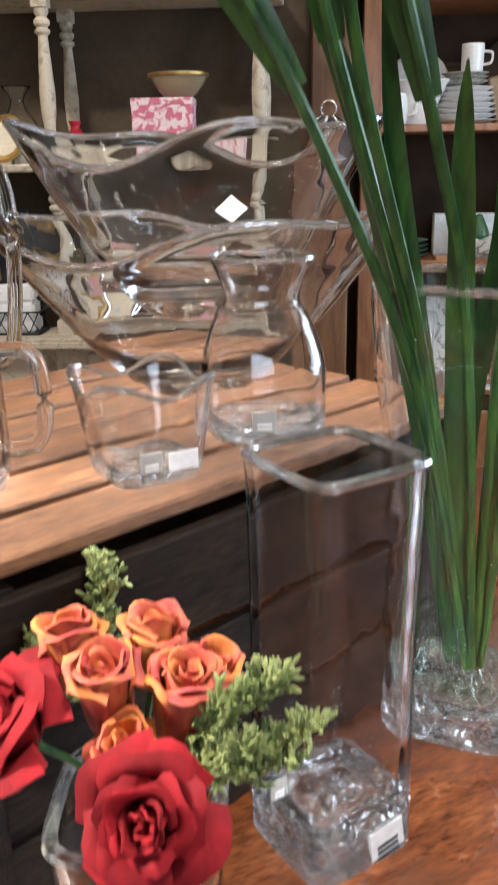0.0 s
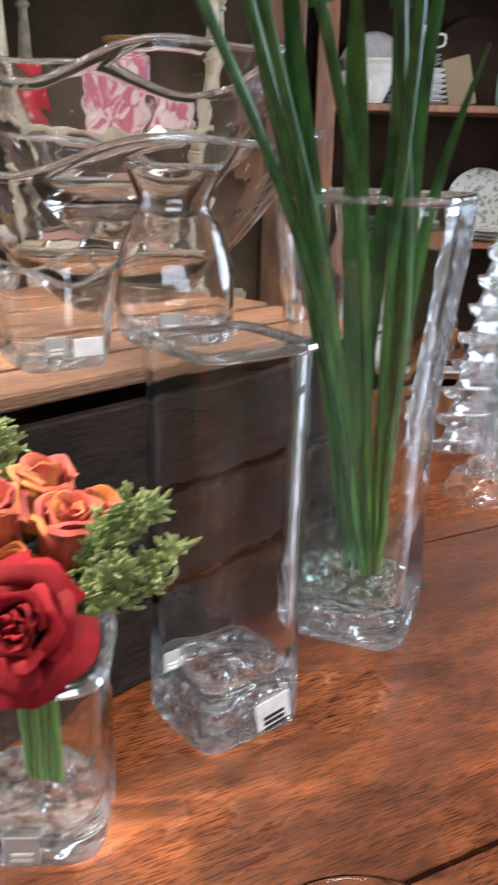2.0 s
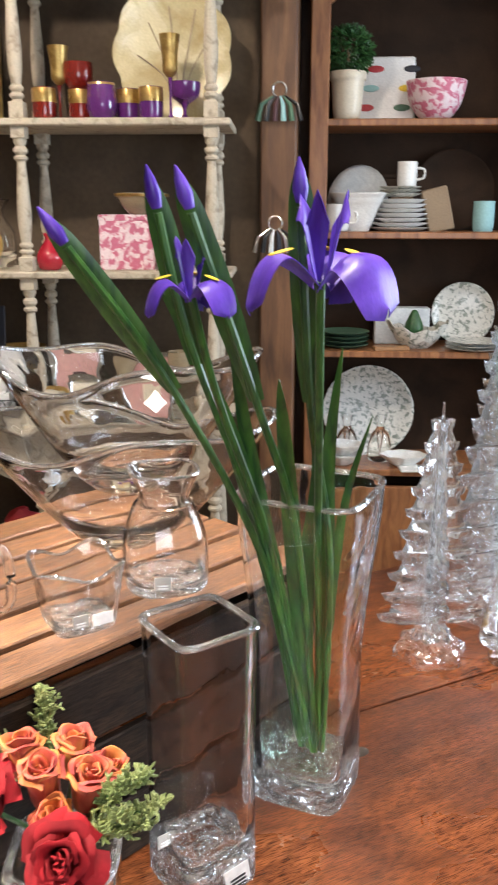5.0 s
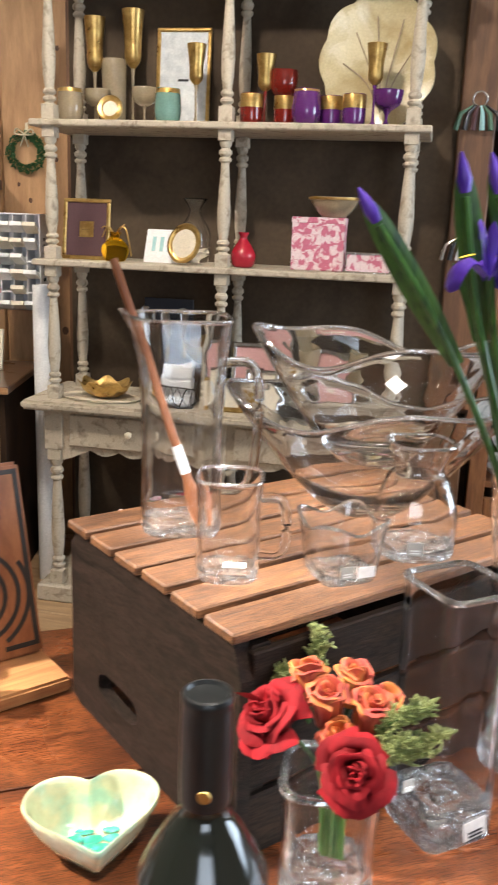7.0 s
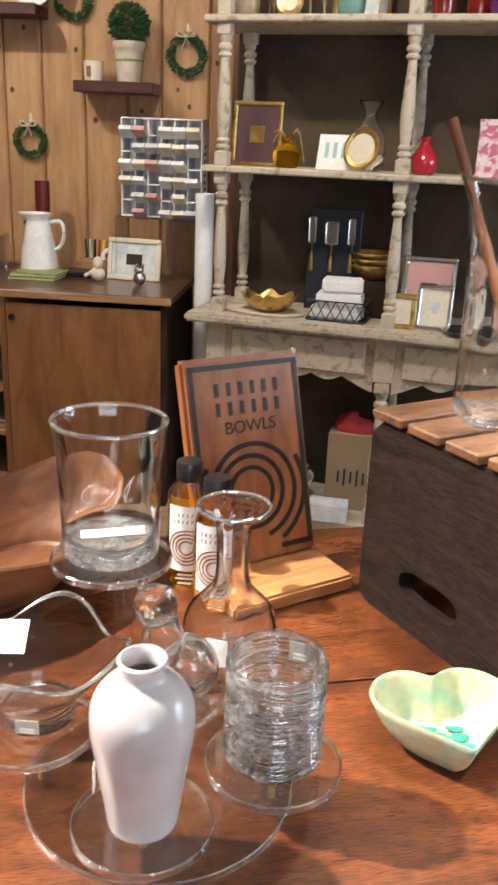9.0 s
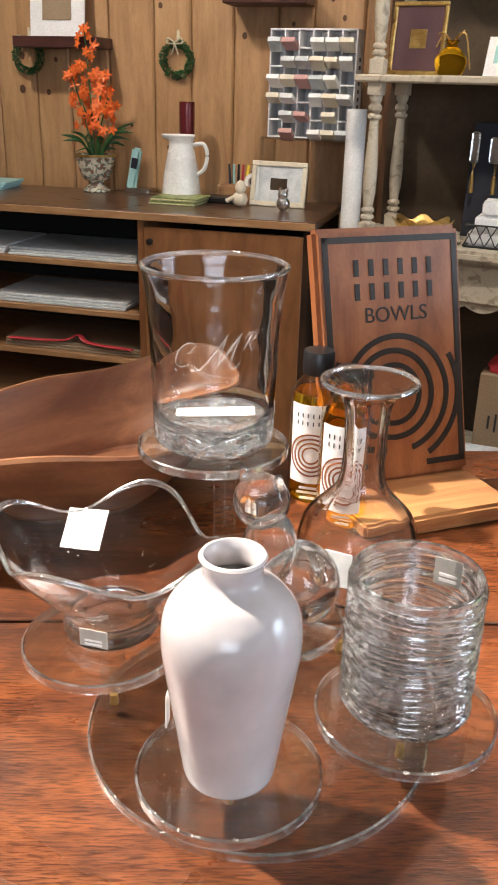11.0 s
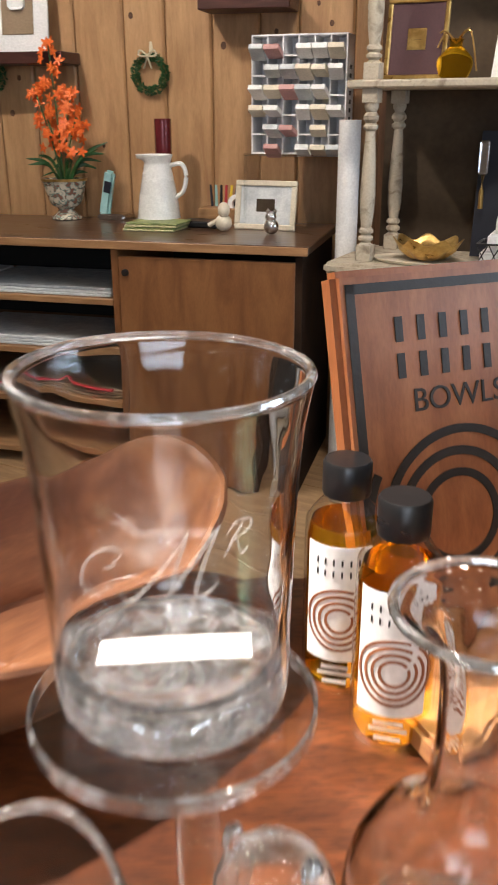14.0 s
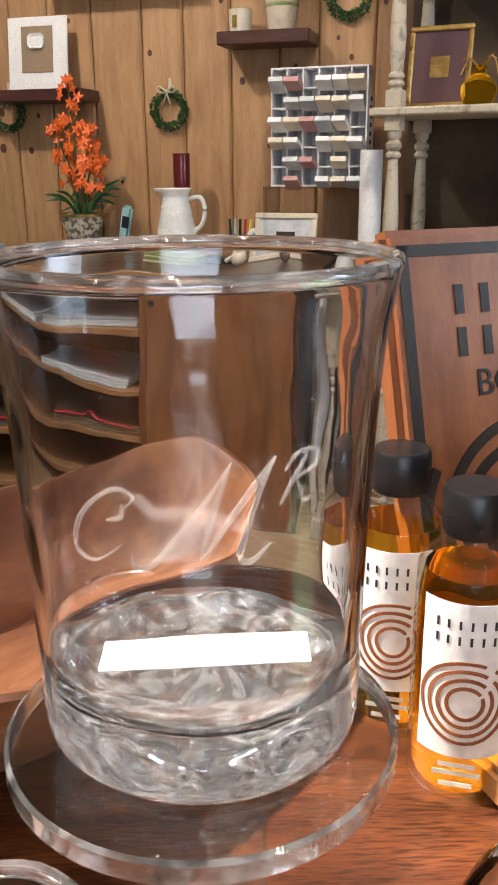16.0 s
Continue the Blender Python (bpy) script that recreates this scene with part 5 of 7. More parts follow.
def glass_tree(x, y, z, h, w, teeth, label, turn):
    t = thing("glass_tree", x, y, z, label, "ornament", turn, "glass trees")
    part("foot", lathe(smooth_profile([(0.0008, 0), (w * 0.30, 0.0), (w * 0.35, 0.008), (w * 0.33, 0.022), (w * 0.22, 0.034), (w * 0.16, 0.052), (0.0008, 0.054)], 4), 20, lambda a, r, z: (r * (1 + 0.1 * math.cos(6 * a)) * math.cos(a), r * (1 + 0.1 * math.cos(6 * a)) * math.sin(a), z)), M_BASE, t)
    part("trunk", tube(bmesh.new(), [(0, 0, 0.03), (0, 0, h * 0.5), (0, 0, h)], [w * 0.09, w * 0.05, 0.002], 8), M_ICE, t)
    part("core", lathe(smooth_profile([(0.0008, 0.045), (w * 0.10, 0.05), (w * 0.11, 0.10), (w * 0.08, h * 0.5), (w * 0.03, h * 0.85), (0.0008, h)], 4), 10), M_ICE, t)
    for fin in range(4):
        # a thin plate whose outer edge is cut into upturned teeth
        edge = []
        for k in range(teeth):
            q, q1 = k / teeth, (k + 1) / teeth
            z0, z1 = 0.06 + (h - 0.07) * q, 0.06 + (h - 0.07) * q1
            r = w / 2 * (1 - q) ** 0.9 + 0.008
            edge += [(r * 0.80, z0), (r * 0.96, z0 + 0.12 * (z1 - z0)), (r * 1.05, z0 + 0.50 * (z1 - z0)), (r * 0.97, z0 + 0.42 * (z1 - z0)), (r * 0.80, z0 + 0.55 * (z1 - z0))]
        bm = bmesh.new()
        rows = []
        for r, zz in edge:
            th = 0.004 + 0.006 * (1 - zz / h)
            rows.append([bm.verts.new(p) for p in ((0.003, -th, zz), (r * 0.7, -th * 0.8, zz), (r, 0.0, zz + 0.001), (r * 0.7, th * 0.8, zz), (0.003, th, zz))])
        for p, q in zip(rows, rows[1:]):
            for j in range(5):
                bm.faces.new((p[j], p[(j + 1) % 5], q[(j + 1) % 5], q[j]))
        bm.faces.new(rows[0])
        bm.faces.new(list(reversed(rows[-1])))
        turned(bm, Matrix.Rotation(radians(90 * fin), 4, "Z"))
        part("branch", bm, M_ICE, t, angle=50)
    return t


glass_tree(0.448, 1.180, TT, 0.415, 0.155, 10, "clear glass fir tree ornament with toothed branches", 10)
glass_tree(0.585, 1.335, TT, 0.72, 0.250, 14, "tall clear glass fir tree ornament with toothed branches", 30)
cn = thing("glass_cone", 0.566, 1.172, TT, "ribbed clear glass cone tree on a short foot", "ornament")
part("foot", lathe([(0.0008, 0), (0.026, 0), (0.027, 0.004), (0.026, 0.030), (0.0008, 0.030)], 32), M_ICE, cn)
pr = [(0.0008, 0.031), (0.030, 0.031), (0.040, 0.033)]
for k in range(44):
    q = k / 44
    pr += [(0.040 * (1 - q) + 0.003, 0.036 + 0.21 * q), (0.040 * (1 - q) + 0.0042, 0.038 + 0.21 * q)]
part("body", lathe(pr + [(0.0008, 0.252)], 32), M_ICE, cn, angle=80)
br = thing("brass_cylinder", 0.60, 1.20, TT, "pale gold candle cup behind the glass trees", "candle cup")
part("body", lathe(vessel([(0.022, 0), (0.024, 0.002), (0.024, 0.045)], 0.003, 0.004), 24), M_GOLD, br)

# ---- distressed hutch ----
hu = thing("painted_hutch", -1.426, 2.817, FLOOR, "distressed cream hutch with turned posts and two drawers", "hutch", 1.9)


def baluster(bm, x, y, z0, z1, r=0.024):
    """A turned post: square ends, rings and a tapered shaft."""
    L = z1 - z0
    for c0, c1 in ((z0, z0 + 0.10 * L), (z1 - 0.08 * L, z1)):
        box(bm, (x, y, (c0 + c1) / 2), (2 * r, 2 * r, c1 - c0), 0.002)
    pts = [(r * 0.9, 0.10), (r * 0.6, 0.115), (r * 0.98, 0.13), (r * 0.98, 0.145), (r * 0.62, 0.16), (r * 0.95, 0.175), (r * 0.95, 0.19), (r * 0.66, 0.205), (r * 0.92, 0.30), (r * 1.0, 0.42), (r * 0.80, 0.60), (r * 0.62, 0.74), (r * 0.60, 0.765), (r * 0.95, 0.78), (r * 0.95, 0.795), (r * 0.62, 0.81), (r * 0.98, 0.83), (r * 0.98, 0.85), (r * 0.62, 0.87), (r * 0.9, 0.895), (r * 0.9, 0.92)]
    lathe([(rr_, z0 + q * L) for rr_, q in pts], 16, None, bm, (x, y), False)
    return bm


ZD, Z2, Z1_, ZT = 0.842, 1.372, 1.863, 2.40
XS = (0.058, 0.710, 1.345)
LEN, DEP = 1.40, 0.34
part("base_shelf", boxed((LEN / 2 - 0.01, DEP / 2, 0.035), (LEN + 0.02, DEP + 0.04, 0.07), 0.006), M_PAINT, hu, smooth=False)
part("desk_top", boxed((LEN / 2, DEP / 2 - 0.01, ZD - 0.018), (LEN + 0.10, DEP + 0.10, 0.036), 0.010, None, 2), M_PAINT, hu, smooth=False)
for zz in (Z2, Z1_, ZT):
    part("shelf", boxed((LEN / 2, DEP / 2, zz - 0.012), (LEN + 0.02, DEP + 0.02, 0.024), 0.005), M_PAINT, hu, smooth=False)
for px in XS:
    for py in (0.03, DEP - 0.03):
        for z0, z1 in ((0.07, ZD - 0.20 if py < 0.1 else ZD - 0.04), (ZD, Z2 - 0.024), (Z2, Z1_ - 0.024), (Z1_, ZT - 0.024)):
            part("turned_post", baluster(bmesh.new(), px, py, z0, z1, 0.027 if z1 < ZD else 0.024), M_PAINT, hu)
        part("leg_block", boxed((px, py, ZD - 0.12), (0.075, 0.06, 0.165), 0.004), M_PAINT, hu, smooth=False)


def apron(x0, x1):
    """A rail whose lower edge is cut in scallops."""
    bm = bmesh.new()
    n = 40
    top, bot = [], []
    for k in range(n + 1):
        q = k / n
        e = min(q, 1 - q)
        d = 0.02 * abs(math.sin(math.pi * 5 * q)) + 0.05 * (1 - min(1, e / 0.14)) ** 1.5
        top.append((x0 + (x1 - x0) * q, ZD - 0.036))
        bot.append((x0 + (x1 - x0) * q, ZD - 0.215 - d + 0.02))
    rows = []
    for a, b in zip(top, bot):
        rows.append([bm.verts.new(p) for p in ((a[0], 0.012, a[1]), (b[0], 0.012, b[1]), (b[0], 0.032, b[1]), (a[0], 0.032, a[1]))])
    for p, q in zip(rows, rows[1:]):
        for j in range(4):
            bm.faces.new((p[j], p[(j + 1) % 4], q[(j + 1) % 4], q[j]))
    bm.faces.new(rows[0])
    bm.faces.new(list(reversed(rows[-1])))
    return bm


for x0, x1 in ((0.09, 0.675), (0.745, 1.31)):
    part("apron", apron(x0, x1), M_PAINT, hu, smooth=False)
    d = part("drawer", boxed(((x0 + x1) / 2, 0.012, ZD - 0.118), (x1 - x0 - 0.07, 0.03, 0.125), 0.004), M_PAINT, hu, smooth=False)
    part("knob", turned(lathe(smooth_profile([(0.0008, 0.03), (0.010, 0.028), (0.014, 0.020), (0.007, 0.010), (0.008, 0.0)], 3), 16), Matrix.Translation(((x0 + x1) / 2 - 0.01, -0.002, ZD - 0.113)) @ UP), M_CREAM, d, "round cream knob")
part("side_rail", boxed((0.058, DEP / 2, ZD - 0.11), (0.02, DEP - 0.08, 0.14)), M_PAINT, hu, smooth=False)



S_DESK, S_TWO, S_ONE = ZD + FLOOR, Z2 + FLOOR, Z1_ + FLOOR


def picture(name, x, y, z, w, h, frame_m, mount_m, inner_m, label, rz=0, tilt=10, bw=0.014, prop=True):
    p = thing(name, x, y, z, label, "picture frame", rz)
    m = Matrix.Rotation(radians(-tilt), 4, "X")
    bm = bmesh.new()
    for c, s_ in (((0, 0, bw / 2), (w, 0.014, bw)), ((0, 0, h - bw / 2), (w, 0.014, bw)), ((-w / 2 + bw / 2, 0, h / 2), (bw, 0.014, h - 2 * bw)), ((w / 2 - bw / 2, 0, h / 2), (bw, 0.014, h - 2 * bw))):
        box(bm, c, s_, 0.003)
    part("frame", turned(bm, m), frame_m, p, smooth=False)
    part("mount", turned(boxed((0, 0.003, h / 2), (w - 2 * bw, 0.004, h - 2 * bw)), m), mount_m, p, smooth=False)
    part("picture", turned(boxed((0, 0.0005, h * 0.5), (w * 0.30, 0.002, h * 0.26)), m), inner_m, p, smooth=False)
    if prop:
        part("prop", boxed((0, math.sin(radians(tilt)) * h * 0.55 + 0.012, h * 0.25), (w * 0.2, 0.006, h * 0.5), 0.001, Matrix.Rotation(radians(tilt + 4), 3, "X")), M_BLACK, p, smooth=False)
    return p


def turned_thing(name, x, y, z, pts, material, label, category, group="", seg=28, shape=None, n=4, rz=0, pname="body"):
    t = thing(name, x, y, z, label, category, rz, group)
    part(pname, lathe(smooth_profile(pts, n), seg, shape), material, t)
    return t


# upper shelf: coloured gold-banded glass
def tumbler(x, y, material, label, r=0.040, h=0.10, bulge=1.0):
    t = thing("tumbler", x, y, S_ONE, label, "tumbler", 0, "gold banded glasses on the hutch")
    part("glass", lathe(vessel(smooth_profile([(r * 0.72, 0), (r * 0.95, 0.006), (r * 1.02 * bulge, h * 0.4), (r, h)], 4), 0.003, 0.008), 28), material, t)
    part("gold_band", lathe([(r * (1.0 + 0.03 * bulge), h * 0.55), (r * 1.035 * (1 + (bulge - 1) * 0.4), h * 0.57), (r * 1.02, h * 0.97), (r * 1.005, h * 0.99), (r * 1.005, h * 0.55)], 28), M_GOLD, t, "gold painted band")
    return t


for x, m_, lb, bu in ((-0.644, M_CGRED, "ruby red tumbler with a wide gold band", 1.0), (-0.535, M_CGRED, "ruby red tumbler with a wide gold band", 1.0), (-0.450, M_CGPUR, "round purple tumbler with a wide gold band", 1.18), (-0.372, M_CGPUR, "purple tumbler with a wide gold band", 1.0), (-0.285, M_CGPUR, "purple tumbler with a wide gold band", 1.0), (-0.950, M_CGTURQ, "turquoise tumbler with a wide gold band", 1.1), (-1.325, M_SMOKE, "round champagne gold glass tumbler", 1.12)):
    tumbler(x, 2.925 + (0.05 if x in (-0.535, -0.372) else 0), m_, lb, 0.043 if bu > 1 else 0.039, 0.115 if bu > 1 else 0.10, bu)


def stemmed(x, y, h, rb, material, label, tall=False, z=None):
    t = thing("goblet", x, y, S_ONE if z is None else z, label, "goblet", 0, "gold goblets on the hutch")
    part("stem", lathe(smooth_profile([(0.0008, 0), (rb * 0.9, 0.002), (rb * 0.8, 0.006), (0.006, 0.016), (0.005, h * 0.4), (0.008, h * 0.5), (0.0008, h * 0.51)], 4), 20), material, t)
    part("bowl", lathe(vessel(smooth_profile([(0.006, h * 0.5), (rb * 0.7, h * 0.58), (rb * (0.75 if tall else 1.0), h * 0.75), (rb * (1.0 if not tall else 1.0), h)], 4), 0.0025, h * 0.55), 24), M_GOLD if tall else material, t)
    return t


stemmed(-0.862, 2.975, 0.27, 0.034, M_SMOKE, "tall stemmed glass with gold bowl", True)
stemmed(-0.628, 3.06, 0.25, 0.036, M_CGRED, "tall red stemmed glass with gold bowl", True)
stemmed(-0.565, 3.08, 0.20, 0.050, M_CGRED, "ruby red wine goblet")
stemmed(-0.222, 2.935, 0.26, 0.034, M_CGPUR, "tall violet stemmed glass with gold rim", True)
stemmed(-1.055, 2.97, 0.125, 0.045, M_SMOKE, "low champagne coloured goblet")
stemmed(-1.245, 2.99, 0.12, 0.048, M_SMOKE, "low champagne coloured goblet")
stemmed(-1.13, 3.05, 0.40, 0.042, M_SMOKE, "tall stemmed glass with gold bowl", True)
stemmed(-1.285, 3.06, 0.38, 0.040, M_SMOKE, "tall stemmed glass with gold bowl", True)
turned_thing("tumbler", -1.22, 3.09, S_ONE, [(0.034, 0), (0.044, 0.006), (0.046, 0.17), (0.045, 0.24), (0.0008, 0.24)], M_SMOKE, "tall champagne gold hurricane glass", "tumbler")
bw_ = turned_thing("glass_bowl", -0.18, 2.97, S_ONE, [(0.0008, 0), (0.030, 0.001), (0.006, 0.02), (0.012, 0.05), (0.045, 0.075), (0.055, 0.115), (0.050, 0.116), (0.040, 0.080), (0.0008, 0.060)], M_CGPUR, "violet footed glass bowl with gold rim", "bowl")
rd = thing("round_frame", -1.158, 2.90, S_ONE, "round gold rimmed frame leaning on the shelf", "picture frame", 5)
m_ = Matrix.Translation((0, 0, 0.044)) @ Matrix.Rotation(radians(-14), 4, "X") @ UP
part("rim", turned(lathe([(0.026, 0), (0.046, 0.001), (0.047, 0.008), (0.042, 0.013), (0.030, 0.010), (0.026, 0.004)], 32), m_), M_GOLD, rd)
part("face", turned(lathe([(0.0008, 0.002), (0.03, 0.002), (0.03, 0.005), (0.0008, 0.005)], 28), m_), M_CREAM, rd)
picture("picture_frame", -0.962, 3.125, S_ONE, 0.21, 0.36, M_GOLD, M_PRINT, M_PRINT, "pale landscape print in a thin gold frame", 2, 4)
# shell platter with a painted branch, standing
sh = thing("shell_platter", -0.232, 3.085, S_ONE, "large cream scalloped shell platter with dark branch", "platter", 2)


def shell(a, r, z):
    k = 1 + 0.075 * abs(math.sin(4.5 * a)) * (r / 0.19) ** 2
    return (r * k * math.cos(a), z, 0.225 + r * 1.12 * k * math.sin(a))


part("body", lathe([(0.0008, -0.012), (0.10, -0.010), (0.17, -0.022), (0.19, -0.030), (0.192, -0.025), (0.17, -0.014), (0.10, 0.0), (0.0008, 0.0)], 96, shell), M_SHELL, sh)
bm = bmesh.new()
for e in ((-0.10, 0.16), (-0.03, 0.21), (0.06, 0.20), (0.12, 0.13), (-0.14, 0.06)):
    tube(bm, curve_pts([(0.02, -0.018, 0.06), (0.02 + e[0] * 0.4, -0.020, 0.14 + e[1] * 0.3), (0.02 + e[0], -0.024, 0.16 + e[1])], 4), 0.0022, 5)
part("branch", bm, M_KRAFT, sh, "dark painted branch")

# middle shelf
picture("picture_frame", -1.272, 2.925, S_TWO, 0.185, 0.225, M_GOLD, M_MAROON, M_GOLD, "gold framed picture with maroon mount", 3, 8)
am = turned_thing("oil_lamp", -1.145, 2.91, S_TWO, [(0.0008, 0), (0.035, 0.001), (0.050, 0.03), (0.048, 0.055), (0.025, 0.08), (0.018, 0.085), (0.018, 0.10), (0.024, 0.105), (0.0008, 0.106)], M_OIL, "round amber glass bottle with bent gold ribbon", "bottle")
bm = bmesh.new()
for e in ((-0.06, 0.02, 0.085), (0.05, -0.02, 0.12), (0.065, 0.0, 0.02), (-0.04, -0.03, 0.12), (0.03, 0.02, 0.135)):
    tube(bm, curve_pts([(0, 0, 0.095), (e[0] * 0.6, e[1], 0.125), e], 4), 0.0025, 6)
part("ribbon", bm, M_GOLD, am, "gold ribbon")
cd = thing("greeting_card", -0.965, 2.955, S_TWO, "white printed card leaning on the shelf", "card", 5)
m_ = Matrix.Rotation(radians(-28), 4, "X")
part("card", turned(boxed((0, 0, 0.068), (0.165, 0.003, 0.137), 0.001), m_), M_WHITE, cd, smooth=False)
bm = bmesh.new()
for k in range(4):
    box(bm, (-0.05 + k * 0.03, -0.002, 0.075), (0.014, 0.001, 0.06))
part("print", turned(bm, m_), M_TEALP, cd, "pale blue print bars", smooth=False)
ovf = thing("round_frame", -0.872, 2.905, S_TWO, "oval gold frame with a pale face leaning on the shelf", "picture frame", -6)
m_ = Matrix.Translation((0, 0, 0.075)) @ Matrix.Rotation(radians(14), 4, "Y") @ Matrix.Rotation(radians(-14), 4, "X") @ UP
osh = lambda a, r, z: (r * 0.95 * math.cos(a), r * 1.12 * math.sin(a), z)
part("rim", turned(lathe([(0.046, 0), (0.064, 0.001), (0.066, 0.008), (0.058, 0.014), (0.048, 0.010), (0.046, 0.004)], 36, osh), m_), M_GOLD, ovf)
part("face", turned(lathe([(0.0008, 0.002), (0.05, 0.002), (0.05, 0.006), (0.0008, 0.006)], 30, osh), m_), M_CREAM, ovf)
turned_thing("glass_jar", -0.888, 3.08, S_TWO, [(0.0008, 0), (0.050, 0.001), (0.062, 0.05), (0.060, 0.12), (0.030, 0.17), (0.022, 0.20), (0.045, 0.235), (0.042, 0.236), (0.019, 0.20), (0.027, 0.17), (0.056, 0.12), (0.058, 0.05), (0.0008, 0.008)], M_GLASS, "clear glass jar with ruffled neck", "jar")
rvz = turned_thing("red_vase", -0.658, 2.935, S_TWO, [(0.0008, 0), (0.034, 0.001), (0.046, 0.03), (0.044, 0.055), (0.022, 0.09), (0.014, 0.105), (0.020, 0.122), (0.016, 0.122), (0.0008, 0.10)], M_RVASE, "small crimson pear shaped vase with open lip", "vase")
part("lining", lathe([(0.0008, 0.1235), (0.015, 0.1238), (0.017, 0.122), (0.0008, 0.120)], 16), M_CREAM, rvz, "cream glazed lip")
bx = thing("gift_box", -0.392, 3.005, S_TWO, "square gift box covered in red and white toile", "box", 3)
part("body", boxed((0, 0, 0.085), (0.190, 0.10, 0.17), 0.003), M_BOX, bx, smooth=False)
part("lid", boxed((0, 0, 0.176), (0.194, 0.104, 0.022), 0.003), M_BOX, bx, smooth=False)
gbw = turned_thing("gold_bowl", -0.345, 3.02, S_TWO + 0.187, [(0.0008, 0), (0.04, 0.0), (0.075, 0.035), (0.092, 0.068), (0.089, 0.068), (0.07, 0.036), (0.0008, 0.005)], M_SMOKE, "glass bowl with a beaded gold rim on the gift box", "bowl")
part("rim", lathe([(0.088, 0.060), (0.094, 0.062), (0.095, 0.070), (0.088, 0.070)], 48, lambda a, r, z: (r * (1 + 0.01 * math.cos(24 * a)) * math.cos(a), r * (1 + 0.01 * math.cos(24 * a)) * math.sin(a), z)), M_GOLD, gbw)
b2 = thing("trinket_box", -0.205, 2.955, S_TWO, "small pink patterned trinket box with metal edges", "box", 3)
part("body", boxed((0, 0, 0.034), (0.150, 0.08, 0.062), 0.003), M_BOX, b2, smooth=False)
part("edge", boxed((0, 0, 0.0035), (0.158, 0.088, 0.007), 0.002), M_SILVER, b2, smooth=False)
part("lid", boxed((0, 0, 0.069), (0.158, 0.088, 0.008), 0.002), M_SILVER, b2, smooth=False)

# desk
pl = turned_thing("white_platter", -1.20, 2.90, S_DESK, [(0.0008, 0), (0.13, 0.001), (0.15, 0.008), (0.152, 0.011), (0.13, 0.006), (0.0008, 0.005)], M_CREAM, "oval white platter on the desk", "platter", shape=lambda a, r, z: (r * 1.05 * math.cos(a), r * 0.6 * math.sin(a), z))
turned_thing("gold_leaf_bowl", -1.185, 2.905, S_DESK + 0.011, [(0.0008, 0), (0.045, 0.0), (0.085, 0.028), (0.105, 0.055), (0.101, 0.055), (0.08, 0.032), (0.0008, 0.006)], M_GOLD, "scalloped gold leaf bowl on a white platter", "bowl", seg=60, shape=lambda a, r, z: (r * (1 + 0.07 * math.cos(7 * a)) * math.cos(a), r * 0.75 * (1 + 0.07 * math.cos(7 * a)) * math.sin(a), z + 0.10 * r * math.cos(7 * a) * (z > 0.03)))
nb = thing("napkin_holder", -0.915, 2.915, S_DESK, "dark metal lattice tray holding white paper napkins", "napkin holder", 3)
bm = bmesh.new()
for yy in (-0.06, 0.06):
    for zz in (0.006, 0.075):
        tube(bm, [(-0.108, yy, zz), (0.108, yy, zz)], 0.003, 6)
    for k in range(6):
        x0 = -0.108 + k * 0.036
        tube(bm, [(x0, yy, 0.006), (x0 + 0.036, yy, 0.075)], 0.002, 5)
        tube(bm, [(x0 + 0.036, yy, 0.006), (x0, yy, 0.075)], 0.002, 5)
for xx in (-0.108, 0.108):
    for zz in (0.006, 0.075):
        tube(bm, [(xx, -0.06, zz), (xx, 0.06, zz)], 0.003, 6)
part("lattice", bm, M_BLACK, nb)
part("floor_plate", boxed((0, 0, 0.003), (0.214, 0.12, 0.004)), M_BLACK, nb, smooth=False)
for k in range(3):
    nk = thing("napkin_pack", -0.92 + 0.008 * k, 2.915, S_DESK + 0.006 + 0.050 * k, "wrapped pack of white paper napkins", "napkins", 3 + 4 * k, "packs of napkins")
    part("pack", boxed((0, 0, 0.0245), (0.19 - 0.02 * k, 0.10, 0.049), 0.008, None, 2), M_WHITE, nk)
kn = thing("cheese_knife_set", -0.985, 3.03, S_DESK, "three cheese knives with gold handles on a navy card", "cutlery", 3)
part("card", turned(boxed((0, 0.012, 0.20), (0.20, 0.006, 0.38), 0.002), Matrix.Rotation(radians(-6), 4, "X")), M_NAVY, kn, smooth=False)
for k, (bw2, bh) in enumerate(((0.030, 0.10), (0.050, 0.085), (0.028, 0.10))):
    x0 = -0.075 + k * 0.075
    part("knife_handle", tube(bmesh.new(), [(x0, -0.012, 0.16), (x0, -0.016, 0.21), (x0, -0.014, 0.26)], [0.008, 0.007, 0.006], 8), M_GOLD, kn, "twisted gold handle")
    part("knife_blade", boxed((x0, -0.014, 0.26 + bh / 2), (bw2, 0.003, bh), 0.006), M_SILVER, kn, "steel blade", smooth=False)
for k in range(3):
    turned_thing("gold_bowl", -0.825, 3.06, S_DESK + 0.14 + 0.022 * k, [(0.0008, 0), (0.04, 0.0), (0.075, 0.03), (0.092, 0.055), (0.089, 0.055), (0.07, 0.03), (0.0008, 0.005)], M_GOLD, "stacked gold bowl on a stand", "bowl", "stacked gold bowls")
std_ = thing("bowl_stand", -0.825, 3.06, S_DESK, "dark block under the gold bowls", "stand")
part("block", boxed((0, 0, 0.07), (0.13, 0.10, 0.14), 0.004), M_CABIN, std_, smooth=False)
picture("picture_frame", -0.680, 2.865, S_DESK, 0.115, 0.125, M_GOLD, M_CREAM, M_CREAM, "small square gold picture frame", 6, 12, 0.018)
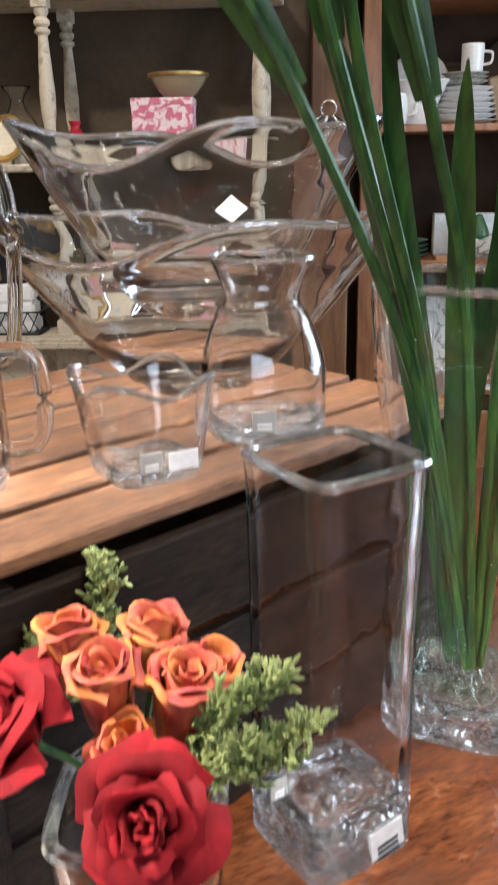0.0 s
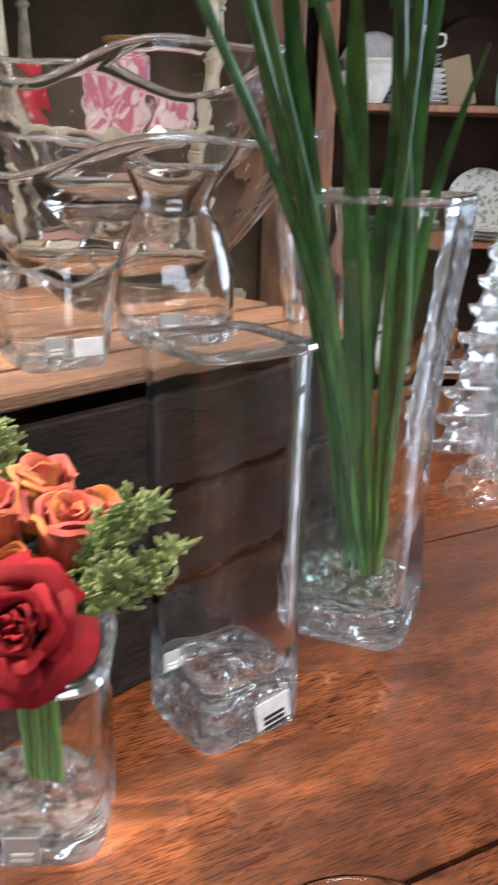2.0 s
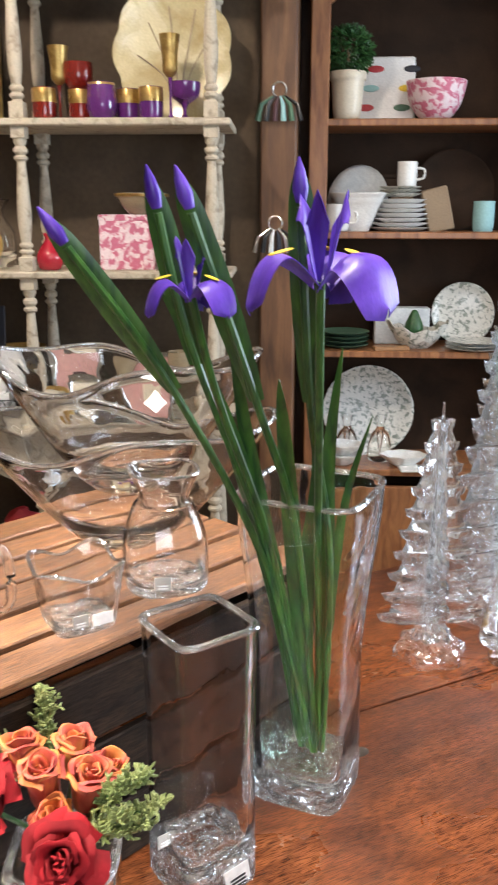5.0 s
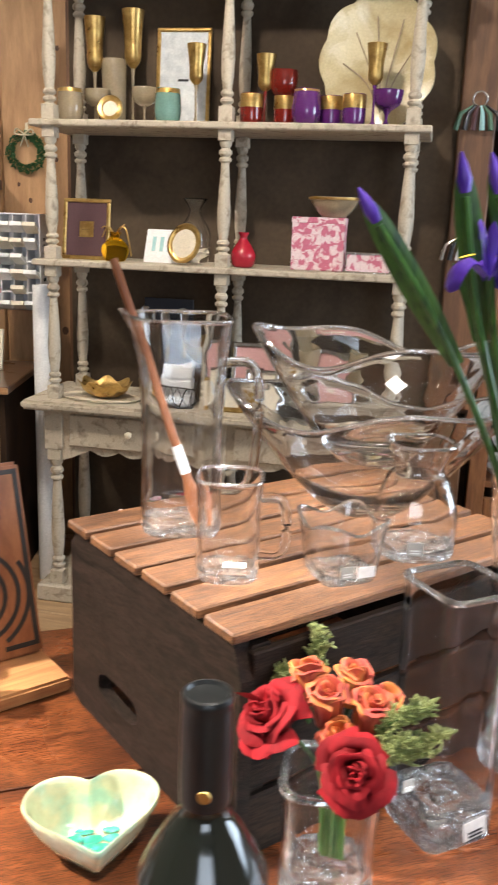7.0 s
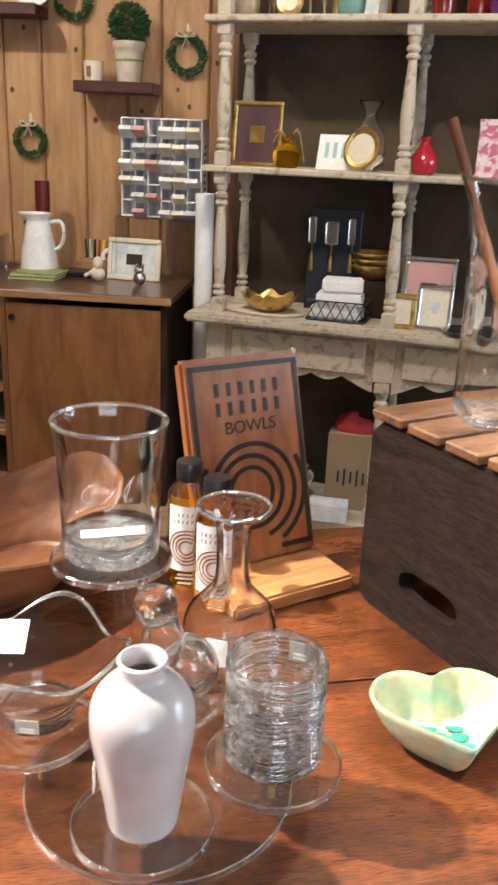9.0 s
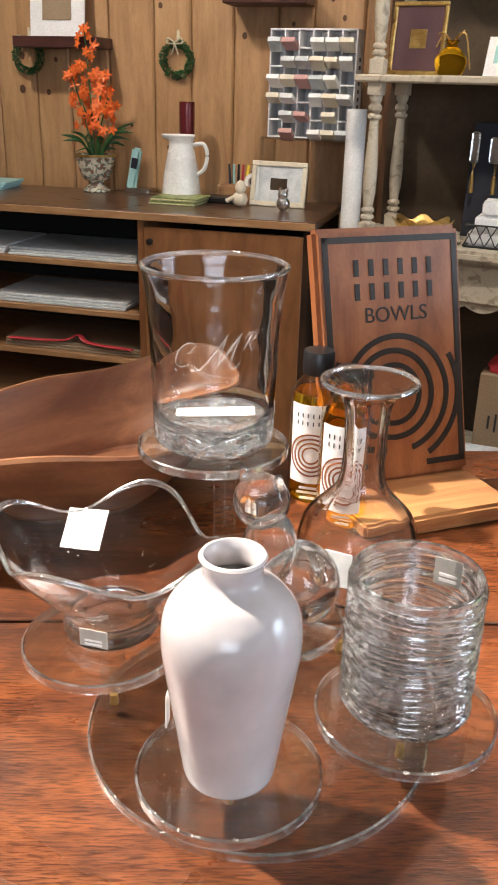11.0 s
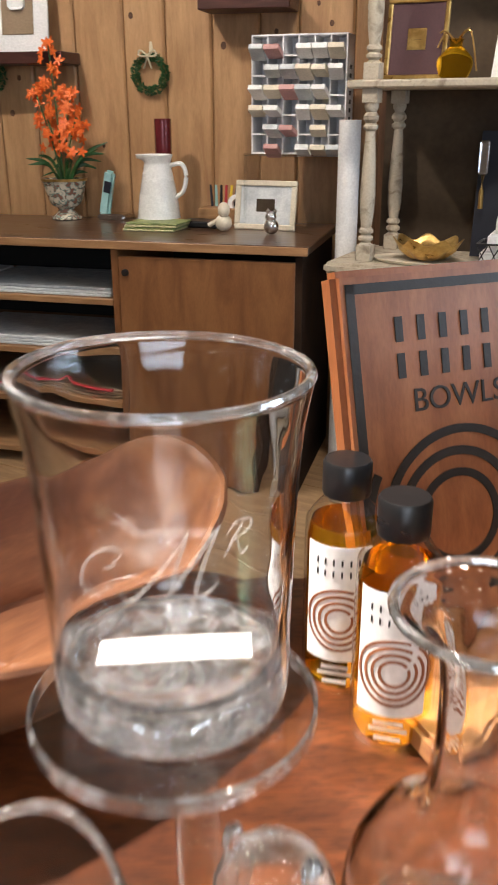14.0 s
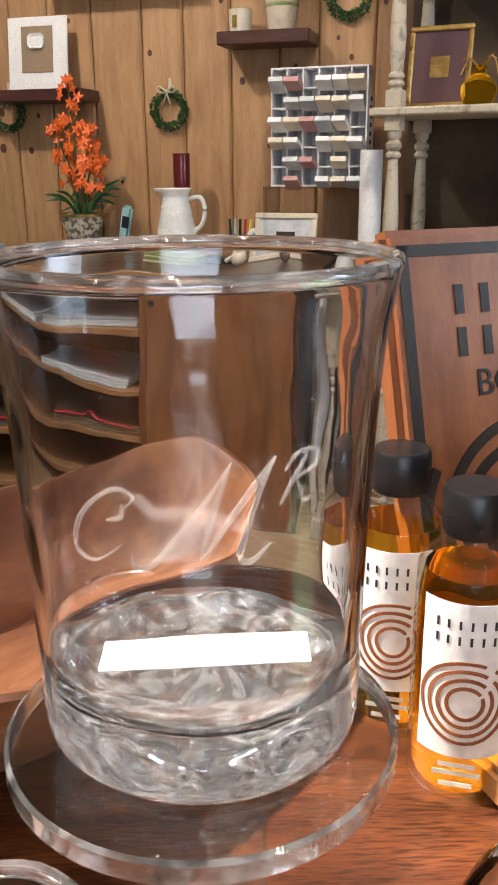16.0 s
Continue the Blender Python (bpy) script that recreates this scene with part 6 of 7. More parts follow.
picture("picture_frame", -0.60, 2.955, S_DESK, 0.19, 0.25, M_SILVER, M_PINK, M_MAROON, "silver frame with dusty pink print", 4, 10, 0.016)
picture("picture_frame", -0.565, 2.90, S_DESK, 0.125, 0.16, M_SILVER, M_CREAM, M_PRINT, "small silver picture frame", 2, 12, 0.014)
picture("picture_frame", -0.32, 2.95, S_DESK, 0.20, 0.24, M_SILVER, M_PINK, M_CREAM, "silver frame with pale pink picture", -4, 10, 0.018)
for x in (-0.42, -0.22):
    stemmed(x, 2.98, 0.24, 0.040, M_SMOKE, "gold stemmed goblet on the desk", False, S_DESK)
fth = thing("silver_dish", -0.44, 2.87, S_DESK, "silver oval dish lying on the desk", "dish")
part("body", lathe(smooth_profile([(0.0008, 0), (0.05, 0.0), (0.085, 0.018), (0.083, 0.02), (0.05, 0.006), (0.0008, 0.005)], 3), 32), M_SILVER, fth)
# lower shelf of the hutch
S_LOW = FLOOR + 0.07
for k, (r, m2, lb) in enumerate(((0.15, M_CREAM, "large white serving bowl"), (0.13, M_CGTURQ, "pale turquoise serving bowl"))):
    turned_thing("serving_bowl", -1.13, 2.95, S_LOW + 0.035 * k, [(0.0008, 0), (0.05, 0.0), (r * 0.8, 0.05), (r, 0.10), (r - 0.006, 0.10), (r * 0.75, 0.052), (0.0008, 0.006)], m2, lb + " in a stack", "bowl", "stacked serving bowls")
tw = thing("folded_textile", -1.13, 2.95, S_LOW + 0.06, "red and white floral cloth stuffed in a bowl", "textile")
bm = ball(bmesh.new(), (0, 0, 0.11), 0.11, (1, 0.7, 1.1), 18, 12)
for v in bm.verts:
    v.co += Vector((noise.noise(v.co * 22), noise.noise(v.co * 22 + Vector((5, 0, 0))), noise.noise(v.co * 22 + Vector((0, 5, 0))))) * 0.02
part("cloth", bm, M_BOX, tw)
bg = thing("paper_bag", -0.83, 3.00, S_LOW, "kraft paper gift bag with red tissue", "gift bag", 6)
part("bag", boxed((0, 0, 0.16), (0.20, 0.10, 0.32), 0.004), M_KRAFT, bg, smooth=False)
bm = ball(bmesh.new(), (0, 0, 0.335), 0.07, (1.1, 0.55, 0.7), 14, 8)
for v in bm.verts:
    v.co += Vector((noise.noise(v.co * 30), 0, noise.noise(v.co * 30 + Vector((3, 0, 0))))) * 0.03
part("tissue", bm, M_REDP, bg, "crumpled red tissue")
bm = bmesh.new()
for k in range(5):
    box(bm, (-0.05 + k * 0.025, -0.0525, 0.14), (0.008, 0.002, 0.05 + 0.02 * (k % 2)))
part("print", bm, M_INK, bg, "dark tree print", smooth=False)
sb = thing("card_box", -0.88, 2.84, S_LOW, "small white printed card box", "box", 8)
part("body", boxed((0, 0, 0.035), (0.15, 0.09, 0.07), 0.002), M_PRINT, sb, smooth=False)
for x in (-0.45, -0.20):
    turned_thing("serving_bowl", x, 2.96, S_LOW, [(0.0008, 0), (0.05, 0.0), (0.10, 0.05), (0.12, 0.10), (0.115, 0.10), (0.09, 0.05), (0.0008, 0.006)], M_CREAM, "white serving bowl on the low shelf", "bowl", "bowls on the low shelf")

# ---- counter by the pine wall ----
CTR = thing("sales_counter", -1.570, 2.815, FLOOR, "brown veneered counter with open shelves and one cupboard", "counter", PW)
HC, DC = 0.877, 0.60
part("top", boxed((-1.5, DC / 2 - 0.005, HC - 0.015), (3.04, DC + 0.02, 0.030), 0.004), M_CTOP, CTR, smooth=False)
part("top_edge", boxed((-1.5, -0.0185, HC - 0.016), (3.04, 0.006, 0.028), 0.002), M_EDGE, CTR, smooth=False)
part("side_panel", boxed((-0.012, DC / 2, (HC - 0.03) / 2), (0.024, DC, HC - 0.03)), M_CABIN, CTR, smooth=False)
dr = part("cupboard_door", boxed((-0.335, 0.006, (HC - 0.03) / 2 - 0.01), (0.622, 0.022, HC - 0.06), 0.003), M_COUNTER, CTR, smooth=False)
part("lock", turned(lathe([(0.0008, 0.01), (0.012, 0.009), (0.013, 0.0), (0.0008, 0.0)], 16), Matrix.Translation((-0.62, -0.004, HC - 0.11)) @ UP), M_BLACK, dr, "small round black lock")
part("partition", boxed((-0.66, DC / 2, (HC - 0.03) / 2), (0.024, DC, HC - 0.03)), M_COUNTER, CTR, smooth=False)
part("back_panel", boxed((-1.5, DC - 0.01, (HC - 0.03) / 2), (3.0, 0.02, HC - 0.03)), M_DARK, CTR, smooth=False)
part("partition", boxed((-1.85, DC / 2, (HC - 0.03) / 2), (0.024, DC, HC - 0.03)), M_COUNTER, CTR, smooth=False)
for zz in (0.06, 0.27, 0.46, 0.655):
    part("shelf", boxed((-1.83, DC / 2 + 0.005, zz), (2.30, DC - 0.02, 0.022), 0.002), M_EDGE, CTR, smooth=False)


ZC = FLOOR + HC
for k, (x, z_, w, m2, lb) in enumerate(((-0.98, 0.668, 0.56, M_PRINT, "stack of pale tissue sheets on the counter shelf"), (-1.50, 0.668, 0.44, M_WHITE, "stack of white boxes lying on the counter shelf"), (-1.05, 0.473, 0.60, M_PRINT, "stack of grey card sheets on the counter shelf"), (-1.0, 0.283, 0.62, M_KRAFT, "kraft paper sheets on the counter shelf"))):
    a = radians(PW)
    sx, sy = -1.570 + x * math.cos(a) - 0.22 * math.sin(a), 2.815 + x * math.sin(a) + 0.22 * math.cos(a)
    t = thing("paper_stack", sx, sy, FLOOR + z_ - 0.002, lb, "paper", PW)
    for j in range(3):
        part("sheet", boxed((0.004 * (j % 2), 0.006 * j, 0.006 + 0.0105 * j), (w, 0.36, 0.010), 0.002), m2, t, smooth=False)
    if k == 3:
        bm = bmesh.new()
        tube(bm, curve_pts([(-0.28, -0.185, 0.036), (-0.05, -0.17, 0.04), (0.02, -0.15, 0.065), (0.08, -0.17, 0.04), (0.28, -0.19, 0.036)], 6), 0.012, 8, 0.4)
        part("ribbon", bm, M_REDP, t, "red ribbon")

fp = turned_thing("flower_pot", -2.735, 3.05, ZC, [(0.0008, 0), (0.055, 0.0), (0.058, 0.012), (0.036, 0.028), (0.036, 0.045), (0.062, 0.065), (0.085, 0.14), (0.090, 0.155), (0.084, 0.156), (0.06, 0.10), (0.0008, 0.09)], M_CHINA, "footed painted china pot with floral band", "flower pot")
part("gold_rim", lathe([(0.0845, 0.148), (0.092, 0.150), (0.093, 0.160), (0.0845, 0.160)], 32), M_GOLD, fp)
orc = thing("orange_orchid", -2.735, 3.05, ZC + 0.10, "potted plant with orange star flowers and strap leaves", "plant")
rr = random.Random(12)
for k in range(16):
    a = rr.uniform(0, 6.28)
    L = rr.uniform(0.10, 0.19)
    blade("leaf", [(0, 0, 0), (math.cos(a) * L * 0.4, math.sin(a) * L * 0.4, L * 0.75), (math.cos(a) * L * 0.95, math.sin(a) * L * 0.95, L * rr.uniform(0.6, 1.05))], 0.010, orc, M_LEAF)
stems = bmesh.new()
for tipx, tipy, tipz in ((-0.12, 0.0, 0.40), (-0.03, 0.0, 0.54), (0.06, 0.0, 0.38), (-0.08, 0.02, 0.28), (0.09, -0.01, 0.29)):
    pts = curve_pts([(0, 0, 0), (tipx * 0.4, tipy, tipz * 0.5), (tipx, tipy, tipz)], 6)
    tube(stems, pts, 0.003, 6)
    for p in pts[7:]:
        for _ in range(4):
            bm = bmesh.new()
            c = Vector(p) + Vector((rr.uniform(-0.045, 0.045), rr.uniform(-0.03, 0.03), rr.uniform(-0.025, 0.025)))
            n_ = Vector((rr.uniform(-0.5, 0.5), -1, rr.uniform(-0.3, 0.5))).normalized()
            q = n_.to_track_quat("Z", "Y").to_matrix()
            rings = []
            for r, h in ((0.003, 0.002), (0.010, 0.004), (0.017, 0.003), (0.015, 0.0), (0.003, -0.002)):
                rings.append([tuple(c + q @ Vector((r * (1 + 0.45 * math.cos(5 * 2 * math.pi * j / 20) * (r > 0.008)) * math.cos(2 * math.pi * j / 20), r * (1 + 0.45 * math.cos(5 * 2 * math.pi * j / 20) * (r > 0.008)) * math.sin(2 * math.pi * j / 20), h))) for j in range(20)])
            part("blossom", ring_mesh(bm, rings), M_FLOWER, orc)
part("stems", stems, M_BLADE, orc)

pc = turned_thing("white_pitcher", -2.285, 3.050, ZC + 0.03, [(0.0008, 0), (0.075, 0.0), (0.080, 0.01), (0.070, 0.09), (0.052, 0.18), (0.050, 0.20), (0.058, 0.225), (0.054, 0.226), (0.046, 0.20), (0.062, 0.09), (0.0008, 0.012)], M_PITCH, "white enamel pitcher standing on folded napkins", "pitcher", shape=lambda a, r, z: (r * math.cos(a) - (0.028 * max(0, -math.cos(a)) ** 6 if z > 0.21 else 0), r * math.sin(a), z), rz=14)
part("handle", tube(bmesh.new(), curve_pts([(0.050, 0, 0.19), (0.095, 0, 0.195), (0.112, 0, 0.155), (0.100, 0, 0.10), (0.068, 0, 0.075)], 6), 0.0085, 8), M_PITCH, pc)
bt = turned_thing("pepper_mill", -2.345, 3.185, ZC, [(0.0008, 0), (0.030, 0.0), (0.030, 0.25), (0.032, 0.255), (0.033, 0.37), (0.030, 0.378), (0.0008, 0.378)], M_BURG, "tall burgundy lacquered bottle behind the pitcher", "bottle")
nps = thing("straw_napkins", -2.235, 2.950, ZC, "folded fringed straw and green napkins in a pile", "napkins", 12)
for k in range(4):
    bm = boxed((0.004 * k, 0.003 * (k % 2), 0.004 + 0.0075 * k), (0.20, 0.15, 0.0068), 0.002)
    part("napkin", bm, M_STRAW if k % 2 == 0 else M_SPRIG, nps, smooth=False)
ph = thing("desk_phone", -2.585, 3.13, ZC, "silver blue cordless phone standing in its cradle", "phone", 10)
part("cradle", boxed((0.03, 0, 0.012), (0.12, 0.09, 0.024), 0.006, None, 2), M_SILVER, ph)
part("handset", boxed((0, 0.0, 0.10), (0.045, 0.028, 0.18), 0.010, Matrix.Rotation(radians(12), 3, "Y"), 2), M_TEALP, ph)
part("screen", boxed((0.008, -0.0155, 0.125), (0.030, 0.003, 0.045), 0.001, Matrix.Rotation(radians(12), 3, "Y")), M_NAVY, ph, smooth=False)
tl = thing("teal_folder", -3.25, 2.86, ZC, "pale teal folders lying on the counter", "folder", 20)
for k in range(3):
    part("folder", boxed((0.01 * k, 0, 0.005 + 0.011 * k), (0.30, 0.20, 0.010), 0.001), M_TEALP, tl, smooth=False)
og = thing("desk_organiser", -2.09, 3.235, ZC, "pale wooden desk tray with pens and tape", "desk organiser", 10)
part("tray", boxed((0, 0, 0.03), (0.20, 0.12, 0.06), 0.003), M_EDGE, og, smooth=False)
for k, m2 in enumerate((M_NAVY, M_TEALP, M_BLACK, M_REDP, M_YELLOW, M_NAVY)):
    part("pen", tube(bmesh.new(), [(-0.07 + 0.018 * k, 0.02, 0.05), (-0.08 + 0.022 * k, 0.03, 0.14)], [0.006, 0.005], 8), m2, og)
part("tape_roll", turned(lathe([(0.022, -0.012), (0.038, -0.012), (0.038, 0.012), (0.022, 0.012), (0.022, -0.012)], 28), Matrix.Translation((0.05, -0.02, 0.075)) @ UP), M_STICK, og)
cl = thing("calculator", -2.12, 3.10, ZC, "dark desk calculator beside the pen tray", "calculator", 8)
part("body", boxed((0, 0, 0.012), (0.15, 0.10, 0.024), 0.005), M_BLACK, cl, smooth=False)
picture("picture_frame", -1.868, 3.115, ZC, 0.235, 0.175, M_CREAM, M_PRINT, M_GREY, "wide silver cream photo frame on the counter", 8, 10, 0.020)
fg = thing("small_figurine", -1.985, 3.02, ZC, "small pale figurine on a stone base", "figurine", 0)
bm = ball(bmesh.new(), (0, 0, 0.03), 0.03, (1.1, 0.9, 1), 14, 8)
ball(bm, (0.005, -0.005, 0.075), 0.022, (1, 1, 1.3), 12, 8)
tube(bm, [(0, -0.01, 0.05), (-0.05, -0.02, 0.02)], [0.006, 0.009], 8)
part("figure", bm, M_CREAM, fg)
fg = thing("silver_figurine", -1.79, 3.02, ZC, "small polished silver ornament on the counter", "figurine", 0)
bm = ball(bmesh.new(), (0, 0, 0.028), 0.028, (1, 0.9, 1), 14, 8)
ball(bm, (0, -0.004, 0.062), 0.02, (1, 1, 1), 12, 8)
ball(bm, (-0.014, 0, 0.08), 0.007, (1, 1, 1.2), 8, 6)
ball(bm, (0.014, 0, 0.08), 0.007, (1, 1, 1.2), 8, 6)
part("figure", bm, M_SILVER, fg)

# card rack on its acrylic riser
RA = 11.0
rsr = thing("acrylic_stand", -1.77, 3.24, ZC, "clear acrylic bridge stand under the card rack", "stand", RA)
bm = bmesh.new()
box(bm, (0, 0, 0.262), (0.40, 0.20, 0.008), 0.001)
box(bm, (-0.196, 0, 0.129), (0.008, 0.20, 0.258), 0.001)
box(bm, (0.196, 0, 0.129), (0.008, 0.20, 0.258), 0.001)
part("bridge", bm, M_ACRYL, rsr, smooth=False)
ra = thing("card_rack", -1.775, 3.225, ZC + 0.266, "white plastic pigeonhole rack filled with small cards", "rack", RA)
RW, RH, RD = 0.335, 0.385, 0.12
part("back", boxed((0, RD / 2, RH / 2), (RW, 0.006, RH)), M_PLAST, ra, smooth=False)
for k in range(7):
    part("upright", boxed((-RW / 2 + RW * k / 6, 0, RH / 2), (0.006, RD, RH), 0.001), M_PLAST, ra, smooth=False)
for k in range(7):
    part("divider", boxed((0, 0, RH * k / 6), (RW + 0.006, RD, 0.006), 0.001), M_PLAST, ra, smooth=False)
bm = bmesh.new()
for k in range(9):
    box(bm, (RW / 2 + 0.0035, 0.0, 0.06 + k * 0.028), (0.001, 0.030, 0.014))
part("side_print", bm, M_INK, ra, "dark print bars on the side", smooth=False)
rr = random.Random(21)
cards = [M_WHITE, M_PRINT, M_MAROON, M_TEALP, M_REDP, M_YELLOW, M_PINK, M_WHITE, M_CREAM, M_NAVY]
for r in range(6):
    for c in range(6):
        if rr.random() < 0.22:
            continue
        a = radians(RA)
        lx, lz = -RW / 2 + RW * (c + 0.5) / 6, RH * r / 6 + 0.008
        wx, wy = -1.775 + lx * math.cos(a) + 0.105 * math.sin(a), 3.225 + lx * math.sin(a) - 0.105 * math.cos(a)
        t = thing("small_card", wx, wy, ZC + 0.266 + lz, "small printed card standing in the rack", "card", RA + rr.uniform(-8, 8), "cards in the rack")
        cw = rr.uniform(0.048, 0.056)
        part("card_edge", turned(boxed((0, 0.018, 0.012), (cw, 0.074, 0.018), 0.001), Matrix.Rotation(radians(rr.uniform(-30, -18)), 4, "X")), rr.choice((M_WHITE, M_WHITE, M_PRINT, M_CREAM, M_WHITE, M_CREAM, M_PINK)) if rr.random() < 0.93 else M_REDP, t, smooth=False)
        part("card_print", turned(boxed((0, 0.016, 0.0195), (cw * 0.7, 0.045, 0.003)), Matrix.Rotation(radians(-24), 4, "X")), rr.choice(cards), t, smooth=False)
rl = turned_thing("paper_roll", -1.505, 3.02, FLOOR, [(0.0008, 0), (0.034, 0.0), (0.036, 0.004), (0.036, 1.175), (0.033, 1.18), (0.012, 1.178), (0.0008, 1.17)], M_WHITE, "tall white paper roll standing beside the counter", "paper roll")

# ---- on the pine wall ----
WN = Vector((-math.sin(radians(PW)), math.cos(radians(PW)), 0))


def on_wall(x, off):
    """A point off the pine boarding, in plan."""
    y = 3.45 + math.tan(radians(PW)) * (x + 2.0)
    p = Vector((x, y, 0)) - WN * off
    return p.x, p.y


def wreath(x, z, R, label, ribbon=M_RIBBON):
    px, py = on_wall(x, 0.045)
    w = thing("wreath", px, py, z, label, "wreath", PW, "small wreaths on the wall")
    bm = bmesh.new()
    rr = random.Random(int(x * 100))
    for k in range(420):
        a = rr.uniform(0, 6.283)
        b = rr.uniform(0, 6.283)
        q = rr.uniform(0.6, 1.0) * R * 0.26
        c = Vector(((R + q * math.cos(b)) * math.cos(a), q * math.sin(b) * 0.8, (R + q * math.cos(b)) * math.sin(a)))
        d = Vector((rr.uniform(-1, 1), rr.uniform(-1, 0.3), rr.uniform(-1, 1))).normalized() * R * 0.14
        tube(bm, [c - d, c, c + d], [0.0008, R * 0.05, 0.0008], 4)
    part("leaves", bm, M_LEAF, w)
    bm = bmesh.new()
    tube(bm, [(0, 0.02, R), (0, 0.03, R + 0.32)], [0.010, 0.010], 6, 0.2)
    for sx in (-1, 1):
        tube(bm, curve_pts([(0, -R * 0.35, R * 1.05), (sx * R * 0.45, -R * 0.4, R * 1.35), (sx * R * 0.55, -R * 0.38, R * 1.05), (0, -R * 0.35, R * 1.0)], 4), 0.007, 6, 0.5)
        tube(bm, [(0, -R * 0.35, R), (sx * R * 0.25, -R * 0.38, R * 0.3)], [0.007, 0.006], 6, 0.4)
    part("ribbon", bm, ribbon, w, "cream ribbon bow and hanger" if ribbon is M_RIBBON else "red ribbon bow and hanger")
    return w


wreath(-2.475, 1.271, 0.062, "small green wreath with cream ribbon bow on pine")
wreath(-3.158, 1.275, 0.062, "small green wreath with cream ribbon bow on pine")
wreath(-3.50, 1.035, 0.062, "small green wreath with red ribbon bow on pine", M_REDP)
wreath(-1.795, 1.640, 0.070, "small green wreath with cream ribbon bow on pine")
wreath(-2.269, 1.840, 0.068, "small green wreath with cream ribbon bow on pine")


def wall_shelf(x0, x1, z):
    px, py = on_wall((x0 + x1) / 2, 0.115)
    s_ = thing("wall_shelf", px, py, z, "dark red floating wall shelf on pine boards", "shelf", PW, "floating wall shelves")
    part("board", boxed((0, 0, -0.022), ((x1 - x0), 0.17, 0.044), 0.003), M_WALNUT, s_, smooth=False)
    return s_


wall_shelf(-2.24, -1.90, 1.520)
wall_shelf(-3.15, -2.76, 1.350)
wall_shelf(-2.95, -2.37, 1.805)
px, py = on_wall(-2.17, 0.115)
cdl = turned_thing("candle_cup", px, py, 1.520, [(0.0008, 0), (0.034, 0.0), (0.040, 0.02), (0.042, 0.075), (0.038, 0.076), (0.0008, 0.06)], M_CREAM, "cream candle in a white gold banded cup", "candle")
part("gold_label", boxed((0.0, -0.0425, 0.038), (0.018, 0.004, 0.04)), M_GOLD, cdl, smooth=False)
px, py = on_wall(-2.02, 0.115)
tp = turned_thing("topiary_pot", px, py, 1.520, [(0.0008, 0), (0.046, 0.0), (0.050, 0.004), (0.062, 0.125), (0.068, 0.128), (0.069, 0.155), (0.062, 0.156), (0.055, 0.13), (0.0008, 0.12)], M_STONEP, "pale clay pot tied with a green ribbon", "pot")
part("ribbon", lathe([(0.0570, 0.080), (0.0595, 0.081), (0.0605, 0.090), (0.0580, 0.091)], 24), M_SPRIG, tp)


def topiary(x, y, z, R, label):
    t = thing("topiary", x, y, z, label, "plant")
    bm = bmesh.new()
    rr = random.Random(31)
    for k in range(900):
        d = Vector((rr.gauss(0, 1), rr.gauss(0, 1), rr.gauss(0, 1))).normalized()
        c = d * R * rr.uniform(0.70, 1.04) + Vector((0, 0, R * 0.86))
        s_ = (d + Vector((rr.uniform(-1, 1), rr.uniform(-1, 1), rr.uniform(-1, 1))) * 0.8).normalized() * R * 0.13
        tube(bm, [c - s_, c, c + s_], [0.0006, R * 0.055, 0.0006], 4)
    part("crown", bm, M_LEAF, t)
    part("stem", tube(bmesh.new(), [(0, 0, -0.03), (0, 0, R)], 0.006, 6), M_KRAFT, t)
    return t


topiary(px, py, 1.52 + 0.15, 0.085, "round clipped boxwood ball in a clay pot")
px, py = on_wall(-2.975, 0.12)
lc = thing("framed_card", px, py, 1.350, "white card with kraft paper centre standing on the shelf", "picture", PW)
m_ = Matrix.Rotation(radians(-6), 4, "X")
part("card", turned(boxed((0, 0, 0.135), (0.255, 0.010, 0.27), 0.002), m_), M_WHITE, lc, smooth=False)
part("centre", turned(boxed((0.0, -0.007, 0.15), (0.135, 0.004, 0.17), 0.001), m_), M_KRAFT, lc, smooth=False)
part("motif", turned(boxed((0.0, -0.010, 0.18), (0.07, 0.003, 0.055), 0.012), m_), M_WHITE, lc, smooth=False)
px, py = on_wall(-2.42, 0.115)
turned_thing("hanging_plate", px, py, 1.805, [(0.0008, 0.0), (0.05, 0.0), (0.10, 0.02), (0.115, 0.03), (0.112, 0.033), (0.05, 0.006), (0.0008, 0.005)], M_WHITE, "white scalloped plate standing on the shelf", "plate", shape=lambda a, r, z: (r * math.cos(a), 0.04 - z, 0.115 + r * math.sin(a)))

# ---- china cabinet ----
CY = 3.55


def cx(x, z):
    """Where a sight line through (x, z) at depth 3.0 meets the cabinet's front."""
    k = (CY + 0.128) / 3.128
    return 0.243 + (x - 0.243) * k, 1.432 + (z - 1.432) * k


cab = thing("china_cabinet", 0.235, CY, FLOOR, "tall orange brown wooden china cabinet with open shelves", "cabinet")
CWD = 1.19
for x in (0.037, CWD - 0.037):
    part("stile", boxed((x, 0.02, 1.30), (0.074, 0.04, 2.60), 0.004), M_CAB, cab, smooth=False)
for x in (0.012, CWD - 0.012):
    part("side", boxed((x, 0.21, 1.30), (0.024, 0.34, 2.60)), M_CAB, cab, smooth=False)
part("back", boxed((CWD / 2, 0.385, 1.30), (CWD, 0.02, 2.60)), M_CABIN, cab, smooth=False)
shelf_z = [cx(0.3, z)[1] for z in (1.724, 1.353, 0.935, 0.489)]
for zz in shelf_z:
    part("shelf", boxed((CWD / 2, 0.20, zz - FLOOR - 0.014), (CWD - 0.05, 0.36, 0.028), 0.004), M_CAB, cab, smooth=False)
